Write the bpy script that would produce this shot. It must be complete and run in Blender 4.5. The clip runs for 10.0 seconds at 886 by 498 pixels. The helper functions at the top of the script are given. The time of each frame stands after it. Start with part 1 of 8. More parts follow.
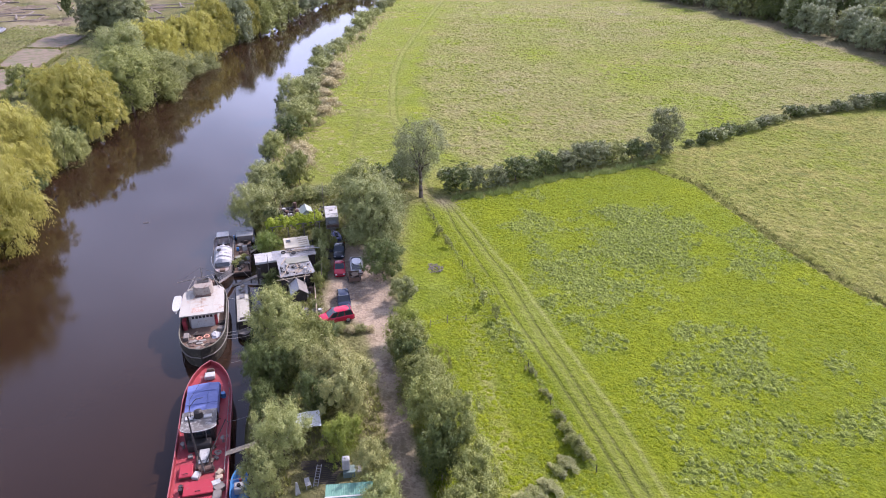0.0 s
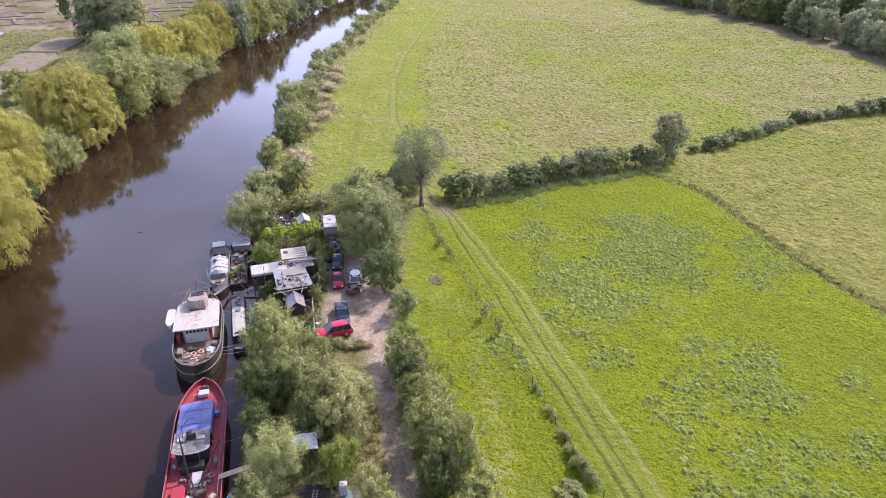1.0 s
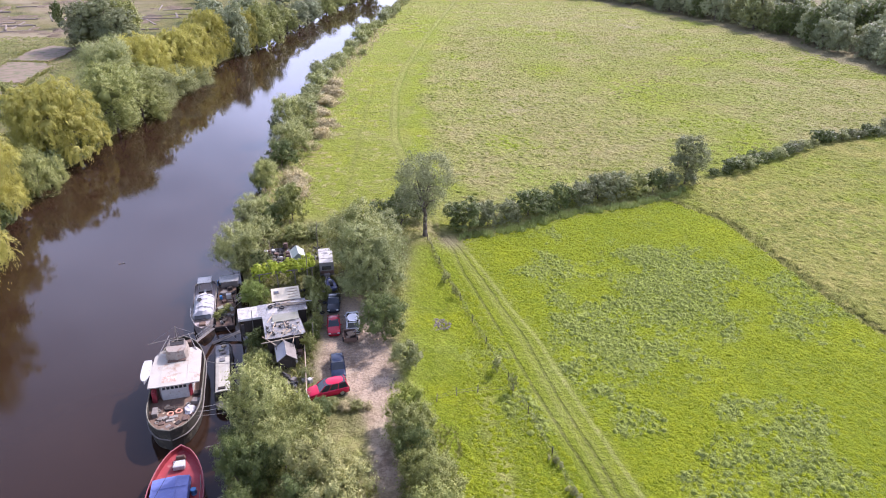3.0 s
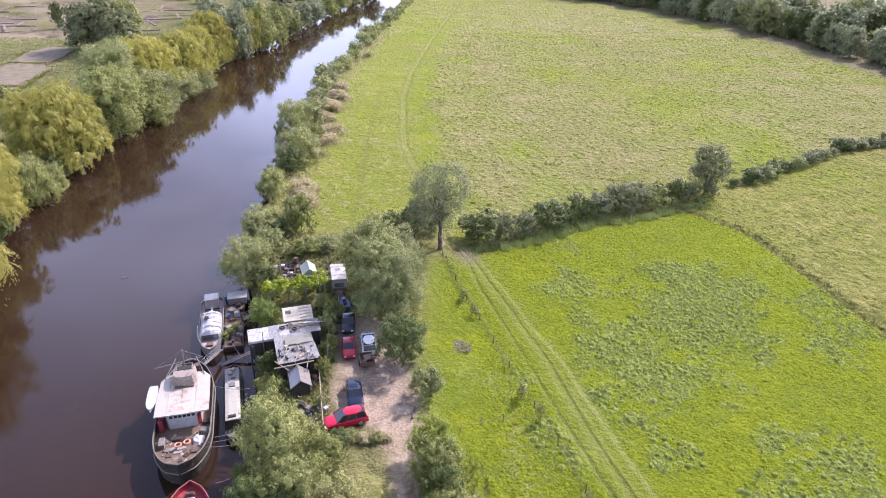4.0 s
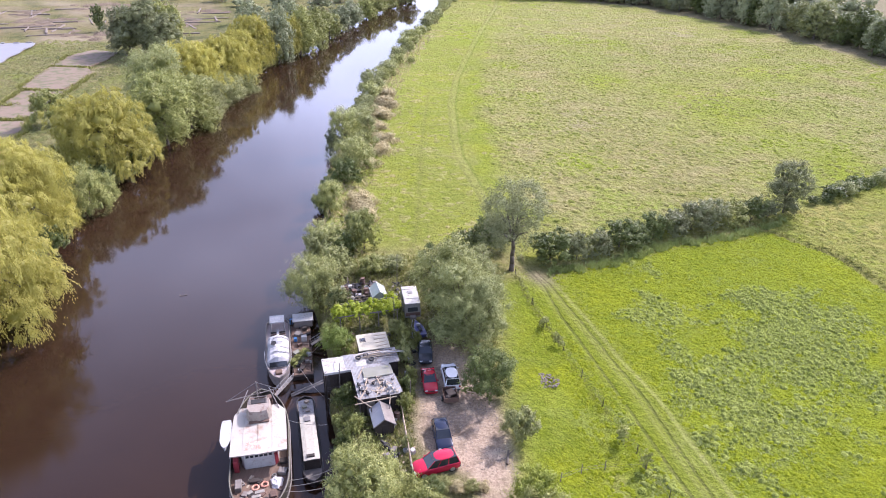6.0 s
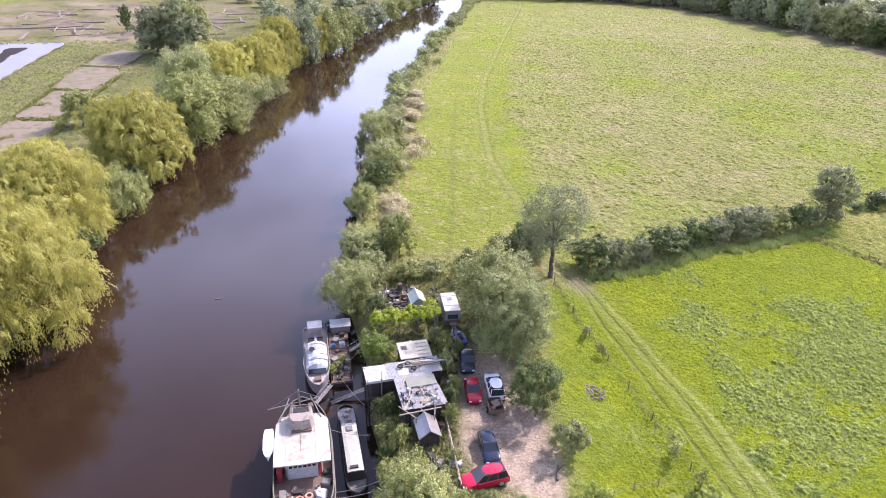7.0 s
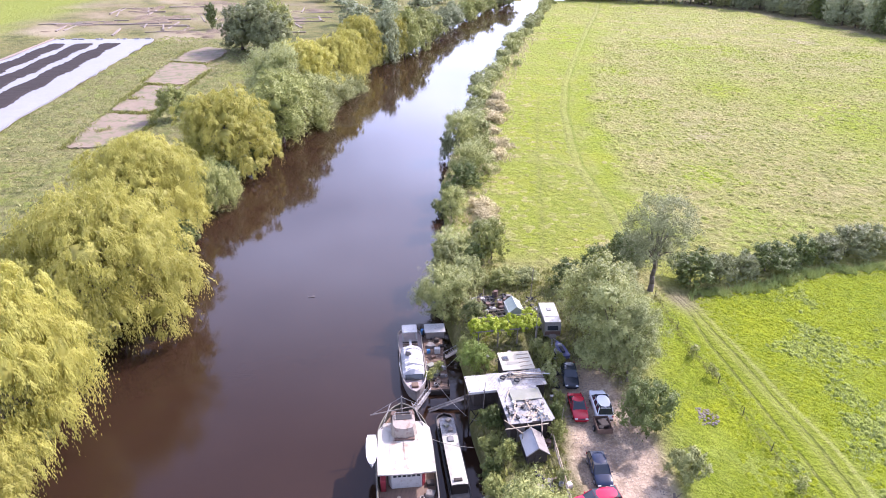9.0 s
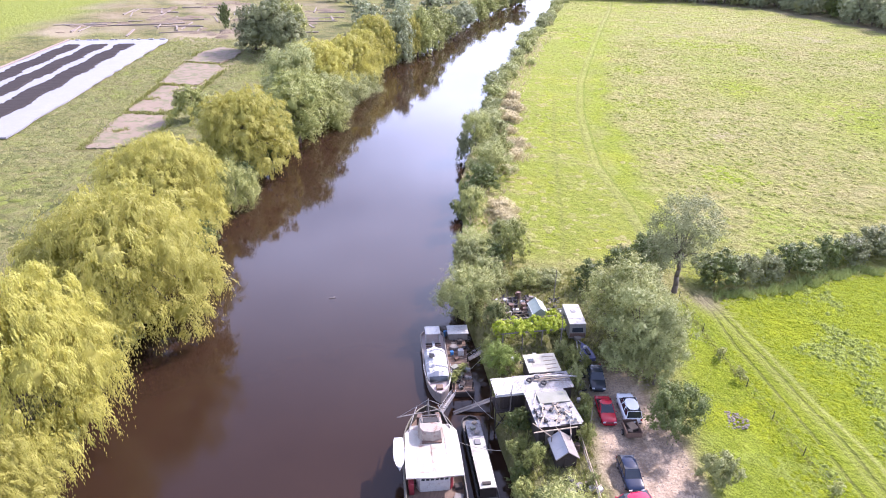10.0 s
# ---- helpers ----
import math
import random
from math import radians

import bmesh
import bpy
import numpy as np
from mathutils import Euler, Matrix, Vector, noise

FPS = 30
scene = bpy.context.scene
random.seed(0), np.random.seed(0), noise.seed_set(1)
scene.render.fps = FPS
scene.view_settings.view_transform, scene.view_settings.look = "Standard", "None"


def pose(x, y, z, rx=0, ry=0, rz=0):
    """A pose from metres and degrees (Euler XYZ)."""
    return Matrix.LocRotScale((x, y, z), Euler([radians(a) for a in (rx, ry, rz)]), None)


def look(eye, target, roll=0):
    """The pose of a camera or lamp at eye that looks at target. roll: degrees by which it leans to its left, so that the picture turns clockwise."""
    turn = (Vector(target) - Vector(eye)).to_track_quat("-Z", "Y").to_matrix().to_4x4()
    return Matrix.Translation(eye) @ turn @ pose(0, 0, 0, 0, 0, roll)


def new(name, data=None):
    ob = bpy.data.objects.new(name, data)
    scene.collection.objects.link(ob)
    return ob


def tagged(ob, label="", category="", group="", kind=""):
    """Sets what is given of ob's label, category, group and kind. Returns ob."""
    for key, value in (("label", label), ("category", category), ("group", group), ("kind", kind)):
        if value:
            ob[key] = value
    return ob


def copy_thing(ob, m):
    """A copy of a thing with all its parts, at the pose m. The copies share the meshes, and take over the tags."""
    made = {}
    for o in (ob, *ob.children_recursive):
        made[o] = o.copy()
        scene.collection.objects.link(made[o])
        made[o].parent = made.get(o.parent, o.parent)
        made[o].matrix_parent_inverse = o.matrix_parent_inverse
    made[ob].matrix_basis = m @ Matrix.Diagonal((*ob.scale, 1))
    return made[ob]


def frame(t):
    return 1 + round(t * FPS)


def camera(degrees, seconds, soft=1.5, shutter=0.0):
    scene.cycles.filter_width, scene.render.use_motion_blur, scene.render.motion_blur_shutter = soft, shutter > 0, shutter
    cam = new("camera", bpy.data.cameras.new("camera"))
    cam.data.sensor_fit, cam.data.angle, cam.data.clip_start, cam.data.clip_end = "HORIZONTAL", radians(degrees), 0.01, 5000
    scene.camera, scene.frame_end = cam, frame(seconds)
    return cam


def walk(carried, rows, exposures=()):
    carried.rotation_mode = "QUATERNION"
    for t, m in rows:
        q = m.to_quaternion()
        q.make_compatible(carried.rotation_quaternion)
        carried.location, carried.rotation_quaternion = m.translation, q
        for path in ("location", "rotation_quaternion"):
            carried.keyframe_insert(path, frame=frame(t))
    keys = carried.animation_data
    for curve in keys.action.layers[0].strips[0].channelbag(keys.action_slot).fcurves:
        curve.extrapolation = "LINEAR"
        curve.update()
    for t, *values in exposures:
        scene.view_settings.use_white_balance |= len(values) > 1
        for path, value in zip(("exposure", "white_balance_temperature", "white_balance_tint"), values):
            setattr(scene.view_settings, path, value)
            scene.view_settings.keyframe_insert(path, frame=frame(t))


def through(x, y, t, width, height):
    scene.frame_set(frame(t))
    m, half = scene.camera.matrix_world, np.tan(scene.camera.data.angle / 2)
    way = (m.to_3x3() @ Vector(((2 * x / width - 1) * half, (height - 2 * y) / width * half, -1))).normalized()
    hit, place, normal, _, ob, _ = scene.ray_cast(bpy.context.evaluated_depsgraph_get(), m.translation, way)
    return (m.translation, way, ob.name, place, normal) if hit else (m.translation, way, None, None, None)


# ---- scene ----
cam = camera(67.5, 10.0, soft=1.0)
METRES, EYE, TILT, LEAN, TURN = 39.32, 47.8, 0.0, 0.0, 0.0
ROWS = [
    (0.0, 0.0, 0.0, 0.0, 0.13, -27.49, -0.25),
    (0.5, -0.0005, 0.0262, 0.0011, 0.15, -27.44, -0.23),
    (1.0, -0.0021, 0.0672, 0.0017, 0.16, -27.31, -0.22),
    (1.5, -0.0043, 0.1188, 0.0026, 0.19, -27.24, -0.22),
    (2.0, -0.005, 0.1818, 0.0051, 0.3, -27.14, -0.2),
    (2.5, -0.0091, 0.2511, 0.0067, 0.32, -26.98, -0.3),
    (4.0, -0.097, 0.4345, 0.0101, 0.24, -26.84, -0.78),
    (4.5, -0.1464, 0.4825, 0.0095, 0.25, -26.78, -0.74),
    (5.0, -0.1971, 0.524, 0.0088, 0.61, -26.74, -0.75),
    (5.5, -0.246, 0.5585, 0.0081, 1.47, -26.72, -0.74),
    (7.0, -0.3759, 0.6267, 0.0029, 3.69, -26.64, -0.63),
    (7.5, -0.4166, 0.6411, 0.0006, 5.08, -26.64, -0.61),
    (8.0, -0.4527, 0.6518, -0.0014, 7.47, -26.65, -0.58),
    (8.5, -0.4871, 0.6598, -0.003, 8.21, -26.64, -0.56),
    (9.0, -0.5223, 0.6655, -0.0044, 9.07, -26.66, -0.54),
    (9.5, -0.5515, 0.6693, -0.0053, 9.8, -26.68, -0.49),
    (10.0, -0.5718, 0.6711, -0.0057, 9.74, -26.71, -0.26),
]
walk(cam, [(t, pose(0, 0, EYE, TILT, LEAN, TURN) @ pose(METRES * x, METRES * y, METRES * z, 90 + pitch, roll, yaw)) for t, x, y, z, yaw, pitch, roll in ROWS],
     exposures=[(0.0, 0.45, 5840, 30.5), (2.5, 0.58, 5840, 30.5), (4.0, 0.61, 5840, 30.5), (5.5, 0.69, 5840, 30.5), (7.5, 0.86, 5810, 31.5), (10.0, 1.14, 5770, 32.5)])

# ---------------------------------------------------------------- light
SUN_TO = Vector((0.68, 0.73, 0.90)).normalized()
world = bpy.data.worlds.new("sky")
scene.world = world
world.use_nodes = True
wn = world.node_tree.nodes
sky = wn.new("ShaderNodeTexSky")
sky.sky_type = "NISHITA"
sky.sun_disc = False
sky.sun_elevation = math.asin(SUN_TO.z)
sky.sun_rotation = math.atan2(SUN_TO.x, SUN_TO.y)
sky.dust_density = 2.5
sky.air_density = 1.0
# broken white cloud over the blue, thickest low down and thinning again at the horizon
tc = wn.new("ShaderNodeTexCoord")
cmap = wn.new("ShaderNodeMapping")
cmap.inputs["Scale"].default_value = (1.0, 1.0, 2.6)
cn = wn.new("ShaderNodeTexNoise")
cn.inputs["Scale"].default_value = 2.1
cn.inputs["Detail"].default_value = 6
cr = wn.new("ShaderNodeValToRGB")
cr.color_ramp.elements[0].position, cr.color_ramp.elements[1].position = 0.18, 0.66
cmix = wn.new("ShaderNodeMix")
cmix.data_type = "RGBA"
wl = world.node_tree.links
sunward = wn.new("ShaderNodeVectorMath")
sunward.operation = "DOT_PRODUCT"
sunward.inputs[1].default_value = SUN_TO
glow = wn.new("ShaderNodeMapRange")
glow.inputs["From Min"].default_value, glow.inputs["From Max"].default_value = 0.35, 0.95
glow.inputs["To Min"].default_value, glow.inputs["To Max"].default_value = 0.72, 1.35
lit_cloud = wn.new("ShaderNodeVectorMath")
lit_cloud.operation = "SCALE"
lit_cloud.inputs[0].default_value = (12.8, 14.4, 17.4)
wl.new(tc.outputs["Generated"], sunward.inputs[0])
wl.new(sunward.outputs["Value"], glow.inputs["Value"])
wl.new(glow.outputs["Result"], lit_cloud.inputs["Scale"])
wl.new(lit_cloud.outputs["Vector"], cmix.inputs["B"])
wl.new(tc.outputs["Generated"], cmap.inputs["Vector"])
wl.new(cmap.outputs["Vector"], cn.inputs["Vector"])
wl.new(cn.outputs["Fac"], cr.inputs["Fac"])
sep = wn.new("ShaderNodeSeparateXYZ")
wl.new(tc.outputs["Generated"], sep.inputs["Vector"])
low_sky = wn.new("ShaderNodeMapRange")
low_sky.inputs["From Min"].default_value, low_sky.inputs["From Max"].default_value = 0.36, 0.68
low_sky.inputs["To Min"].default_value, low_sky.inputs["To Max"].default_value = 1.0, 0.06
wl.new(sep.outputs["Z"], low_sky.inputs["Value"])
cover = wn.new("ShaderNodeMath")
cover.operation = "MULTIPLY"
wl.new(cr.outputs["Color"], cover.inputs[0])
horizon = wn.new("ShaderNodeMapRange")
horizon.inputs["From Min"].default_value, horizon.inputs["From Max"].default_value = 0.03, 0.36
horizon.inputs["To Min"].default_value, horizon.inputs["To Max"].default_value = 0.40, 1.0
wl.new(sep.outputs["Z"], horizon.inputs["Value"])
# unseen cloud banked by height to set how bright the river mirrors it
cloud_band = wn.new("ShaderNodeMath")
cloud_band.operation = "MULTIPLY"
wl.new(low_sky.outputs["Result"], cloud_band.inputs[0])
wl.new(horizon.outputs["Result"], cloud_band.inputs[1])
wl.new(cloud_band.outputs["Value"], cover.inputs[1])
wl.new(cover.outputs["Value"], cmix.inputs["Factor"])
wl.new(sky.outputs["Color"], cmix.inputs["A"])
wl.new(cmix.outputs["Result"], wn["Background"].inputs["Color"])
wn["Background"].inputs["Strength"].default_value = 0.17

sun_data = bpy.data.lights.new("sun", "SUN")
sun_data.energy, sun_data.angle, sun_data.color = 4.6, radians(0.55), (1.0, 0.95, 0.86)
sun = new("sun", sun_data)
sun.matrix_world = look((60, 40, 80), Vector((60, 40, 80)) - SUN_TO)


# ---------------------------------------------------------------- materials
def ramp_mix(nt, fac, a, b):
    m = nt.nodes.new("ShaderNodeMix")
    m.data_type = "RGBA"
    for key, v in (("Factor", fac), ("A", a), ("B", b)):
        if isinstance(v, bpy.types.NodeSocket):
            nt.links.new(v, m.inputs[key])
        elif key == "Factor":
            m.inputs[key].default_value = v
        else:
            m.inputs[key].default_value = (*v, 1)
    return m.outputs["Result"]


def noise_fac(nt, scale, detail=4, lo=0.35, hi=0.65, rough=0.55, stretch=None, coord=None):
    if coord is None:
        g = nt.nodes.new("ShaderNodeNewGeometry")
        coord = g.outputs["Position"]
    if stretch:
        mp = nt.nodes.new("ShaderNodeMapping")
        mp.inputs["Scale"].default_value = stretch
        nt.links.new(coord, mp.inputs["Vector"])
        coord = mp.outputs["Vector"]
    n = nt.nodes.new("ShaderNodeTexNoise")
    n.inputs["Scale"].default_value = scale
    n.inputs["Detail"].default_value = detail
    n.inputs["Roughness"].default_value = rough
    nt.links.new(coord, n.inputs["Vector"])
    r = nt.nodes.new("ShaderNodeMapRange")
    r.inputs["From Min"].default_value, r.inputs["From Max"].default_value = lo, hi
    nt.links.new(n.outputs["Fac"], r.inputs["Value"])
    return r.outputs["Result"]


def bump_of(nt, height, strength, distance):
    b = nt.nodes.new("ShaderNodeBump")
    b.inputs["Strength"].default_value = strength
    b.inputs["Distance"].default_value = distance
    nt.links.new(height, b.inputs["Height"])
    return b.outputs["Normal"]


def surface(name, col, col2=None, rough=0.75, metal=0.0, scale=1.6, fine=14.0, stain=None, stain_at=(0.55, 0.75), bump=0.3, spec=0.4, stretch=None):
    """A painted, wooden, metal or stone surface: two tones by coarse noise, a fine grain, and stains with their own outline."""
    m = bpy.data.materials.new(name)
    m.use_nodes = True
    nt = m.node_tree
    bsdf = nt.nodes["Principled BSDF"]
    col2 = col2 or tuple(c * 0.72 for c in col)
    c = ramp_mix(nt, noise_fac(nt, scale, 5, 0.3, 0.7, stretch=stretch), col, col2)
    grain = noise_fac(nt, fine, 3, 0.2, 0.8)
    c = ramp_mix(nt, grain, c, tuple(0.5 * (a + b) * 0.8 for a, b in zip(col, col2)))
    if stain:
        c = ramp_mix(nt, noise_fac(nt, scale * 1.7, 6, *stain_at, rough=0.7), c, stain)
    nt.links.new(c, bsdf.inputs["Base Color"])
    bsdf.inputs["Roughness"].default_value = rough
    bsdf.inputs["Metallic"].default_value = metal
    bsdf.inputs["Specular IOR Level"].default_value = spec
    if bump:
        nt.links.new(bump_of(nt, grain, bump, 0.02), bsdf.inputs["Normal"])
    return m


def leafy(name, a, b, c=None, through=0.28):
    """Leaves: a tone for each leaf, for each plant and for each bough; some light goes through."""
    m = bpy.data.materials.new(name)
    m.use_nodes = True
    nt = m.node_tree
    bsdf = nt.nodes["Principled BSDF"]
    geo = nt.nodes.new("ShaderNodeNewGeometry")
    inf = nt.nodes.new("ShaderNodeObjectInfo")
    col = ramp_mix(nt, geo.outputs["Random Per Island"], a, b)
    col = ramp_mix(nt, noise_fac(nt, 0.9, 4, 0.42, 0.68), col, c or tuple(0.5 * x + 0.5 * y for x, y in zip(a, b)))
    hs = nt.nodes.new("ShaderNodeHueSaturation")
    mr = nt.nodes.new("ShaderNodeMapRange")
    mr.inputs["To Min"].default_value, mr.inputs["To Max"].default_value = 0.88, 1.14
    nt.links.new(inf.outputs["Random"], mr.inputs["Value"])
    nt.links.new(mr.outputs["Result"], hs.inputs["Value"])
    nt.links.new(col, hs.inputs["Color"])
    col = hs.outputs["Color"]
    nt.links.new(col, bsdf.inputs["Base Color"])
    bsdf.inputs["Roughness"].default_value = 0.45
    bsdf.inputs["Specular IOR Level"].default_value = 0.21
    tr = nt.nodes.new("ShaderNodeBsdfTranslucent")
    nt.links.new(col, tr.inputs["Color"])
    mx = nt.nodes.new("ShaderNodeMixShader")
    mx.inputs["Fac"].default_value = through
    nt.links.new(bsdf.outputs["BSDF"], mx.inputs[1])
    nt.links.new(tr.outputs["BSDF"], mx.inputs[2])
    nt.links.new(mx.outputs["Shader"], nt.nodes["Material Output"].inputs["Surface"])
    return m


LEAF_WILLOW = leafy("weeping willow leaves", (0.366, 0.350, 0.070), (0.468, 0.434, 0.114), (0.416, 0.390, 0.084), 0.47)
LEAF_SALLOW = leafy("grey willow leaves", (0.145, 0.172, 0.042), (0.470, 0.468, 0.172), (0.270, 0.285, 0.078), through=0.2)
LEAF_DARK = leafy("dark green leaves", (0.070, 0.095, 0.027), (0.160, 0.190, 0.054), (0.105, 0.130, 0.036), through=0.2)
LEAF_OLIVE = leafy("olive green leaves", (0.150, 0.175, 0.042), (0.390, 0.398, 0.122), (0.248, 0.262, 0.072), through=0.2)
LEAF_ASH = leafy("ash leaves", (0.208, 0.230, 0.080), (0.370, 0.380, 0.152), (0.270, 0.288, 0.104))
LEAF_YELLOW = leafy("yellowing hawthorn leaves", (0.185, 0.225, 0.034), (0.355, 0.385, 0.070), (0.230, 0.275, 0.046), through=0.2)
LEAF_VINE = leafy("vine leaves", (0.263, 0.350, 0.024), (0.500, 0.550, 0.048), (0.362, 0.425, 0.036))
# paler, bluer leaves for far trees, with distance haze put into the colour
LEAF_FAR = leafy("hazed woodland leaves", (0.190, 0.222, 0.108), (0.380, 0.400, 0.215), (0.270, 0.298, 0.152))
LEAF_BANK = leafy("pale sallow leaves", (0.215, 0.240, 0.074), (0.430, 0.436, 0.160), (0.300, 0.322, 0.106))
LEAF_SCRUB = leafy("dry brown scrub", (0.165, 0.182, 0.056), (0.330, 0.325, 0.125), (0.235, 0.240, 0.080))
LEAF_STALK = leafy("tawny dead stalks", (0.420, 0.360, 0.180), (0.590, 0.515, 0.300), (0.490, 0.425, 0.230), through=0.35)
LEAF_FRESH = leafy("fresh green leaves", (0.14, 0.19, 0.035), (0.28, 0.33, 0.08), (0.19, 0.25, 0.05))
LEAF_TALL = leafy("tall ash leaves", (0.138, 0.158, 0.066), (0.280, 0.288, 0.138), (0.186, 0.202, 0.088))
REED = leafy("reed blades", (0.210, 0.270, 0.060), (0.380, 0.430, 0.150), (0.280, 0.340, 0.095), 0.25)
SEDGE = leafy("sedge blades", (0.225, 0.268, 0.066), (0.330, 0.362, 0.125), (0.262, 0.300, 0.082), 0.25)
TUSSOCK = leafy("meadow tussock blades", (0.160, 0.187, 0.037), (0.309, 0.286, 0.090), (0.224, 0.227, 0.057), 0.25)
LUSH = leafy("lush grass blades", (0.170, 0.211, 0.019), (0.258, 0.278, 0.032), (0.201, 0.237, 0.021), 0.25)
STRAW = leafy("dry seeding grass", (0.430, 0.370, 0.190), (0.560, 0.500, 0.280), (0.460, 0.390, 0.205), 0.25)
LEAF_GREY = leafy("silver green leaves", (0.192, 0.218, 0.076), (0.368, 0.384, 0.152), (0.255, 0.276, 0.098))
LEAF_TAN = leafy("tawny sallow leaves", (0.232, 0.236, 0.076), (0.410, 0.392, 0.150), (0.310, 0.305, 0.102), through=0.2)
RANK = leafy("rank dry grass blades", (0.200, 0.210, 0.062), (0.350, 0.336, 0.133), (0.250, 0.263, 0.076), 0.25)
BARK = surface("bark", (0.16, 0.13, 0.10), (0.07, 0.055, 0.042), 0.9, fine=9, bump=0.8, stretch=(4, 4, 0.7))

RED_HULL = surface("red ship paint", (0.29, 0.036, 0.045), (0.23, 0.028, 0.034), 0.5, stain=(0.2, 0.06, 0.05), stain_at=(0.56, 0.76))
RED_DECK = surface("faded red deck paint", (0.37, 0.048, 0.055), (0.27, 0.036, 0.042), 0.65, scale=0.8, stain=(0.32, 0.13, 0.115), stain_at=(0.56, 0.74))
RED_LID = surface("crimson hatch paint", (0.40, 0.030, 0.045), (0.33, 0.024, 0.036), 0.5, stain=(0.26, 0.07, 0.06), stain_at=(0.58, 0.76))
BLUE_TARP = surface("blue tarpaulin", (0.125, 0.155, 0.36), (0.15, 0.18, 0.40), 0.5, scale=0.7, fine=3, bump=0.6)
BLACK_STEEL = surface("tarred black steel", (0.02, 0.019, 0.018), (0.035, 0.028, 0.024), 0.55, stain=(0.10, 0.05, 0.03), stain_at=(0.6, 0.8))
GREY_STEEL = surface("weathered grey steel", (0.22, 0.21, 0.20), (0.15, 0.14, 0.13), 0.6, metal=0.2, stain=(0.16, 0.09, 0.06))
RUST = surface("rusted iron", (0.165, 0.10, 0.07), (0.09, 0.06, 0.047), 0.85, fine=20)
WHITE_PAINT = surface("weathered white paint", (0.442, 0.409, 0.343), (0.376, 0.338, 0.277), 0.6, scale=0.5, stain=(0.273, 0.179, 0.122), stain_at=(0.54, 0.68))
CLEAN_WHITE = surface("white paint", (0.505, 0.495, 0.47), (0.40, 0.39, 0.365), 0.5, scale=1.9, stain=(0.255, 0.22, 0.175), stain_at=(0.53, 0.70))
CANVAS = surface("white canvas cover", (0.513, 0.500, 0.486), (0.397, 0.385, 0.381), 0.8, scale=1.4, fine=5, bump=0.6)
CREAM_ROOF = surface("cream roofing felt", (0.510, 0.459, 0.340), (0.442, 0.391, 0.281), 0.8, scale=0.8, stain=(0.340, 0.289, 0.212), stain_at=(0.62, 0.8))
DECK_WOOD = surface("worn brown deck planks", (0.20, 0.13, 0.085), (0.11, 0.07, 0.05), 0.8, fine=12, stretch=(5, 0.6, 1))
GREY_WOOD = surface("grey weathered timber", (0.26, 0.23, 0.20), (0.15, 0.13, 0.11), 0.9, fine=16, bump=0.5)
DARK_WOOD = surface("dark creosoted timber", (0.06, 0.045, 0.035), (0.03, 0.024, 0.02), 0.85)
PALE_WOOD = surface("pale sawn timber", (0.45, 0.36, 0.25), (0.33, 0.26, 0.18), 0.8)
ZINC = surface("galvanised corrugated sheet", (0.34, 0.335, 0.325), (0.225, 0.22, 0.21), 0.5, metal=0.25, scale=2.0, stain=(0.155, 0.12, 0.095), stain_at=(0.50, 0.66))
GREY_SHEET = surface("dull grey roofing sheet", (0.32, 0.31, 0.295), (0.19, 0.185, 0.175), 0.65, metal=0.1, scale=2.3, stain=(0.13, 0.105, 0.085), stain_at=(0.50, 0.66))
WORN_SHEET = surface("worn white roofing sheet", (0.48, 0.46, 0.415), (0.37, 0.35, 0.315), 0.6, scale=1.5, stain=(0.19, 0.155, 0.125), stain_at=(0.52, 0.66))
FELT = surface("mossy grey roofing felt", (0.27, 0.265, 0.22), (0.19, 0.19, 0.14), 0.95, scale=1.2, stain=(0.24, 0.24, 0.10))
SLATE_SHEET = surface("blue grey shed roofing", (0.345, 0.350, 0.365), (0.255, 0.260, 0.272), 0.5, scale=1)
GREEN_SHEET = surface("green painted corrugated sheet", (0.10, 0.24, 0.165), (0.13, 0.28, 0.20), 0.55, scale=0.8, stain=(0.24, 0.34, 0.26))
GLASS = surface("dark window glass", (0.02, 0.025, 0.03), (0.03, 0.035, 0.04), 0.06, bump=0, spec=0.6)
RUBBER = surface("black rubber", (0.022, 0.022, 0.022), (0.035, 0.034, 0.033), 0.85)
ROPE = surface("mooring rope", (0.34, 0.31, 0.26), (0.22, 0.2, 0.17), 0.9)
ORANGE = surface("orange lifebuoy", (0.62, 0.26, 0.16), (0.66, 0.34, 0.24), 0.6)
BLUE_PAINT = surface("blue boat paint", (0.05, 0.19, 0.42), (0.07, 0.24, 0.5), 0.4)
FRAME_GREY = surface("grey aluminium", (0.45, 0.45, 0.46), (0.35, 0.35, 0.36), 0.4, metal=0.6)
RIM = surface("alloy wheel", (0.5, 0.5, 0.5), (0.4, 0.4, 0.4), 0.35, metal=0.7)
LAMP_CLEAR = surface("headlamp glass", (0.6, 0.6, 0.6), (0.5, 0.5, 0.5), 0.1, bump=0)
LAMP_RED = surface("red lamp glass", (0.35, 0.02, 0.02), (0.28, 0.02, 0.02), 0.15, bump=0)
STONE = surface("pale field stone", (0.245, 0.205, 0.165), (0.165, 0.136, 0.108), 0.9, fine=18, bump=0.6)
CONCRETE = surface("old concrete", (0.257, 0.208, 0.165), (0.178, 0.143, 0.112), 0.9, fine=11, bump=0.4)
LINER = surface("white plastic liner", (0.240, 0.232, 0.230), (0.195, 0.188, 0.190), 0.5, scale=0.25, fine=2.2, bump=0.6)
COMPOST = surface("black compost", (0.034, 0.029, 0.027), (0.048, 0.040, 0.036), 0.95, scale=0.6, fine=4, bump=0.8, spec=0.05)


def car_paint(name, col):
    return surface(name, col, tuple(c * 0.93 for c in col), 0.18, scale=1.2, bump=0.0, spec=0.45)


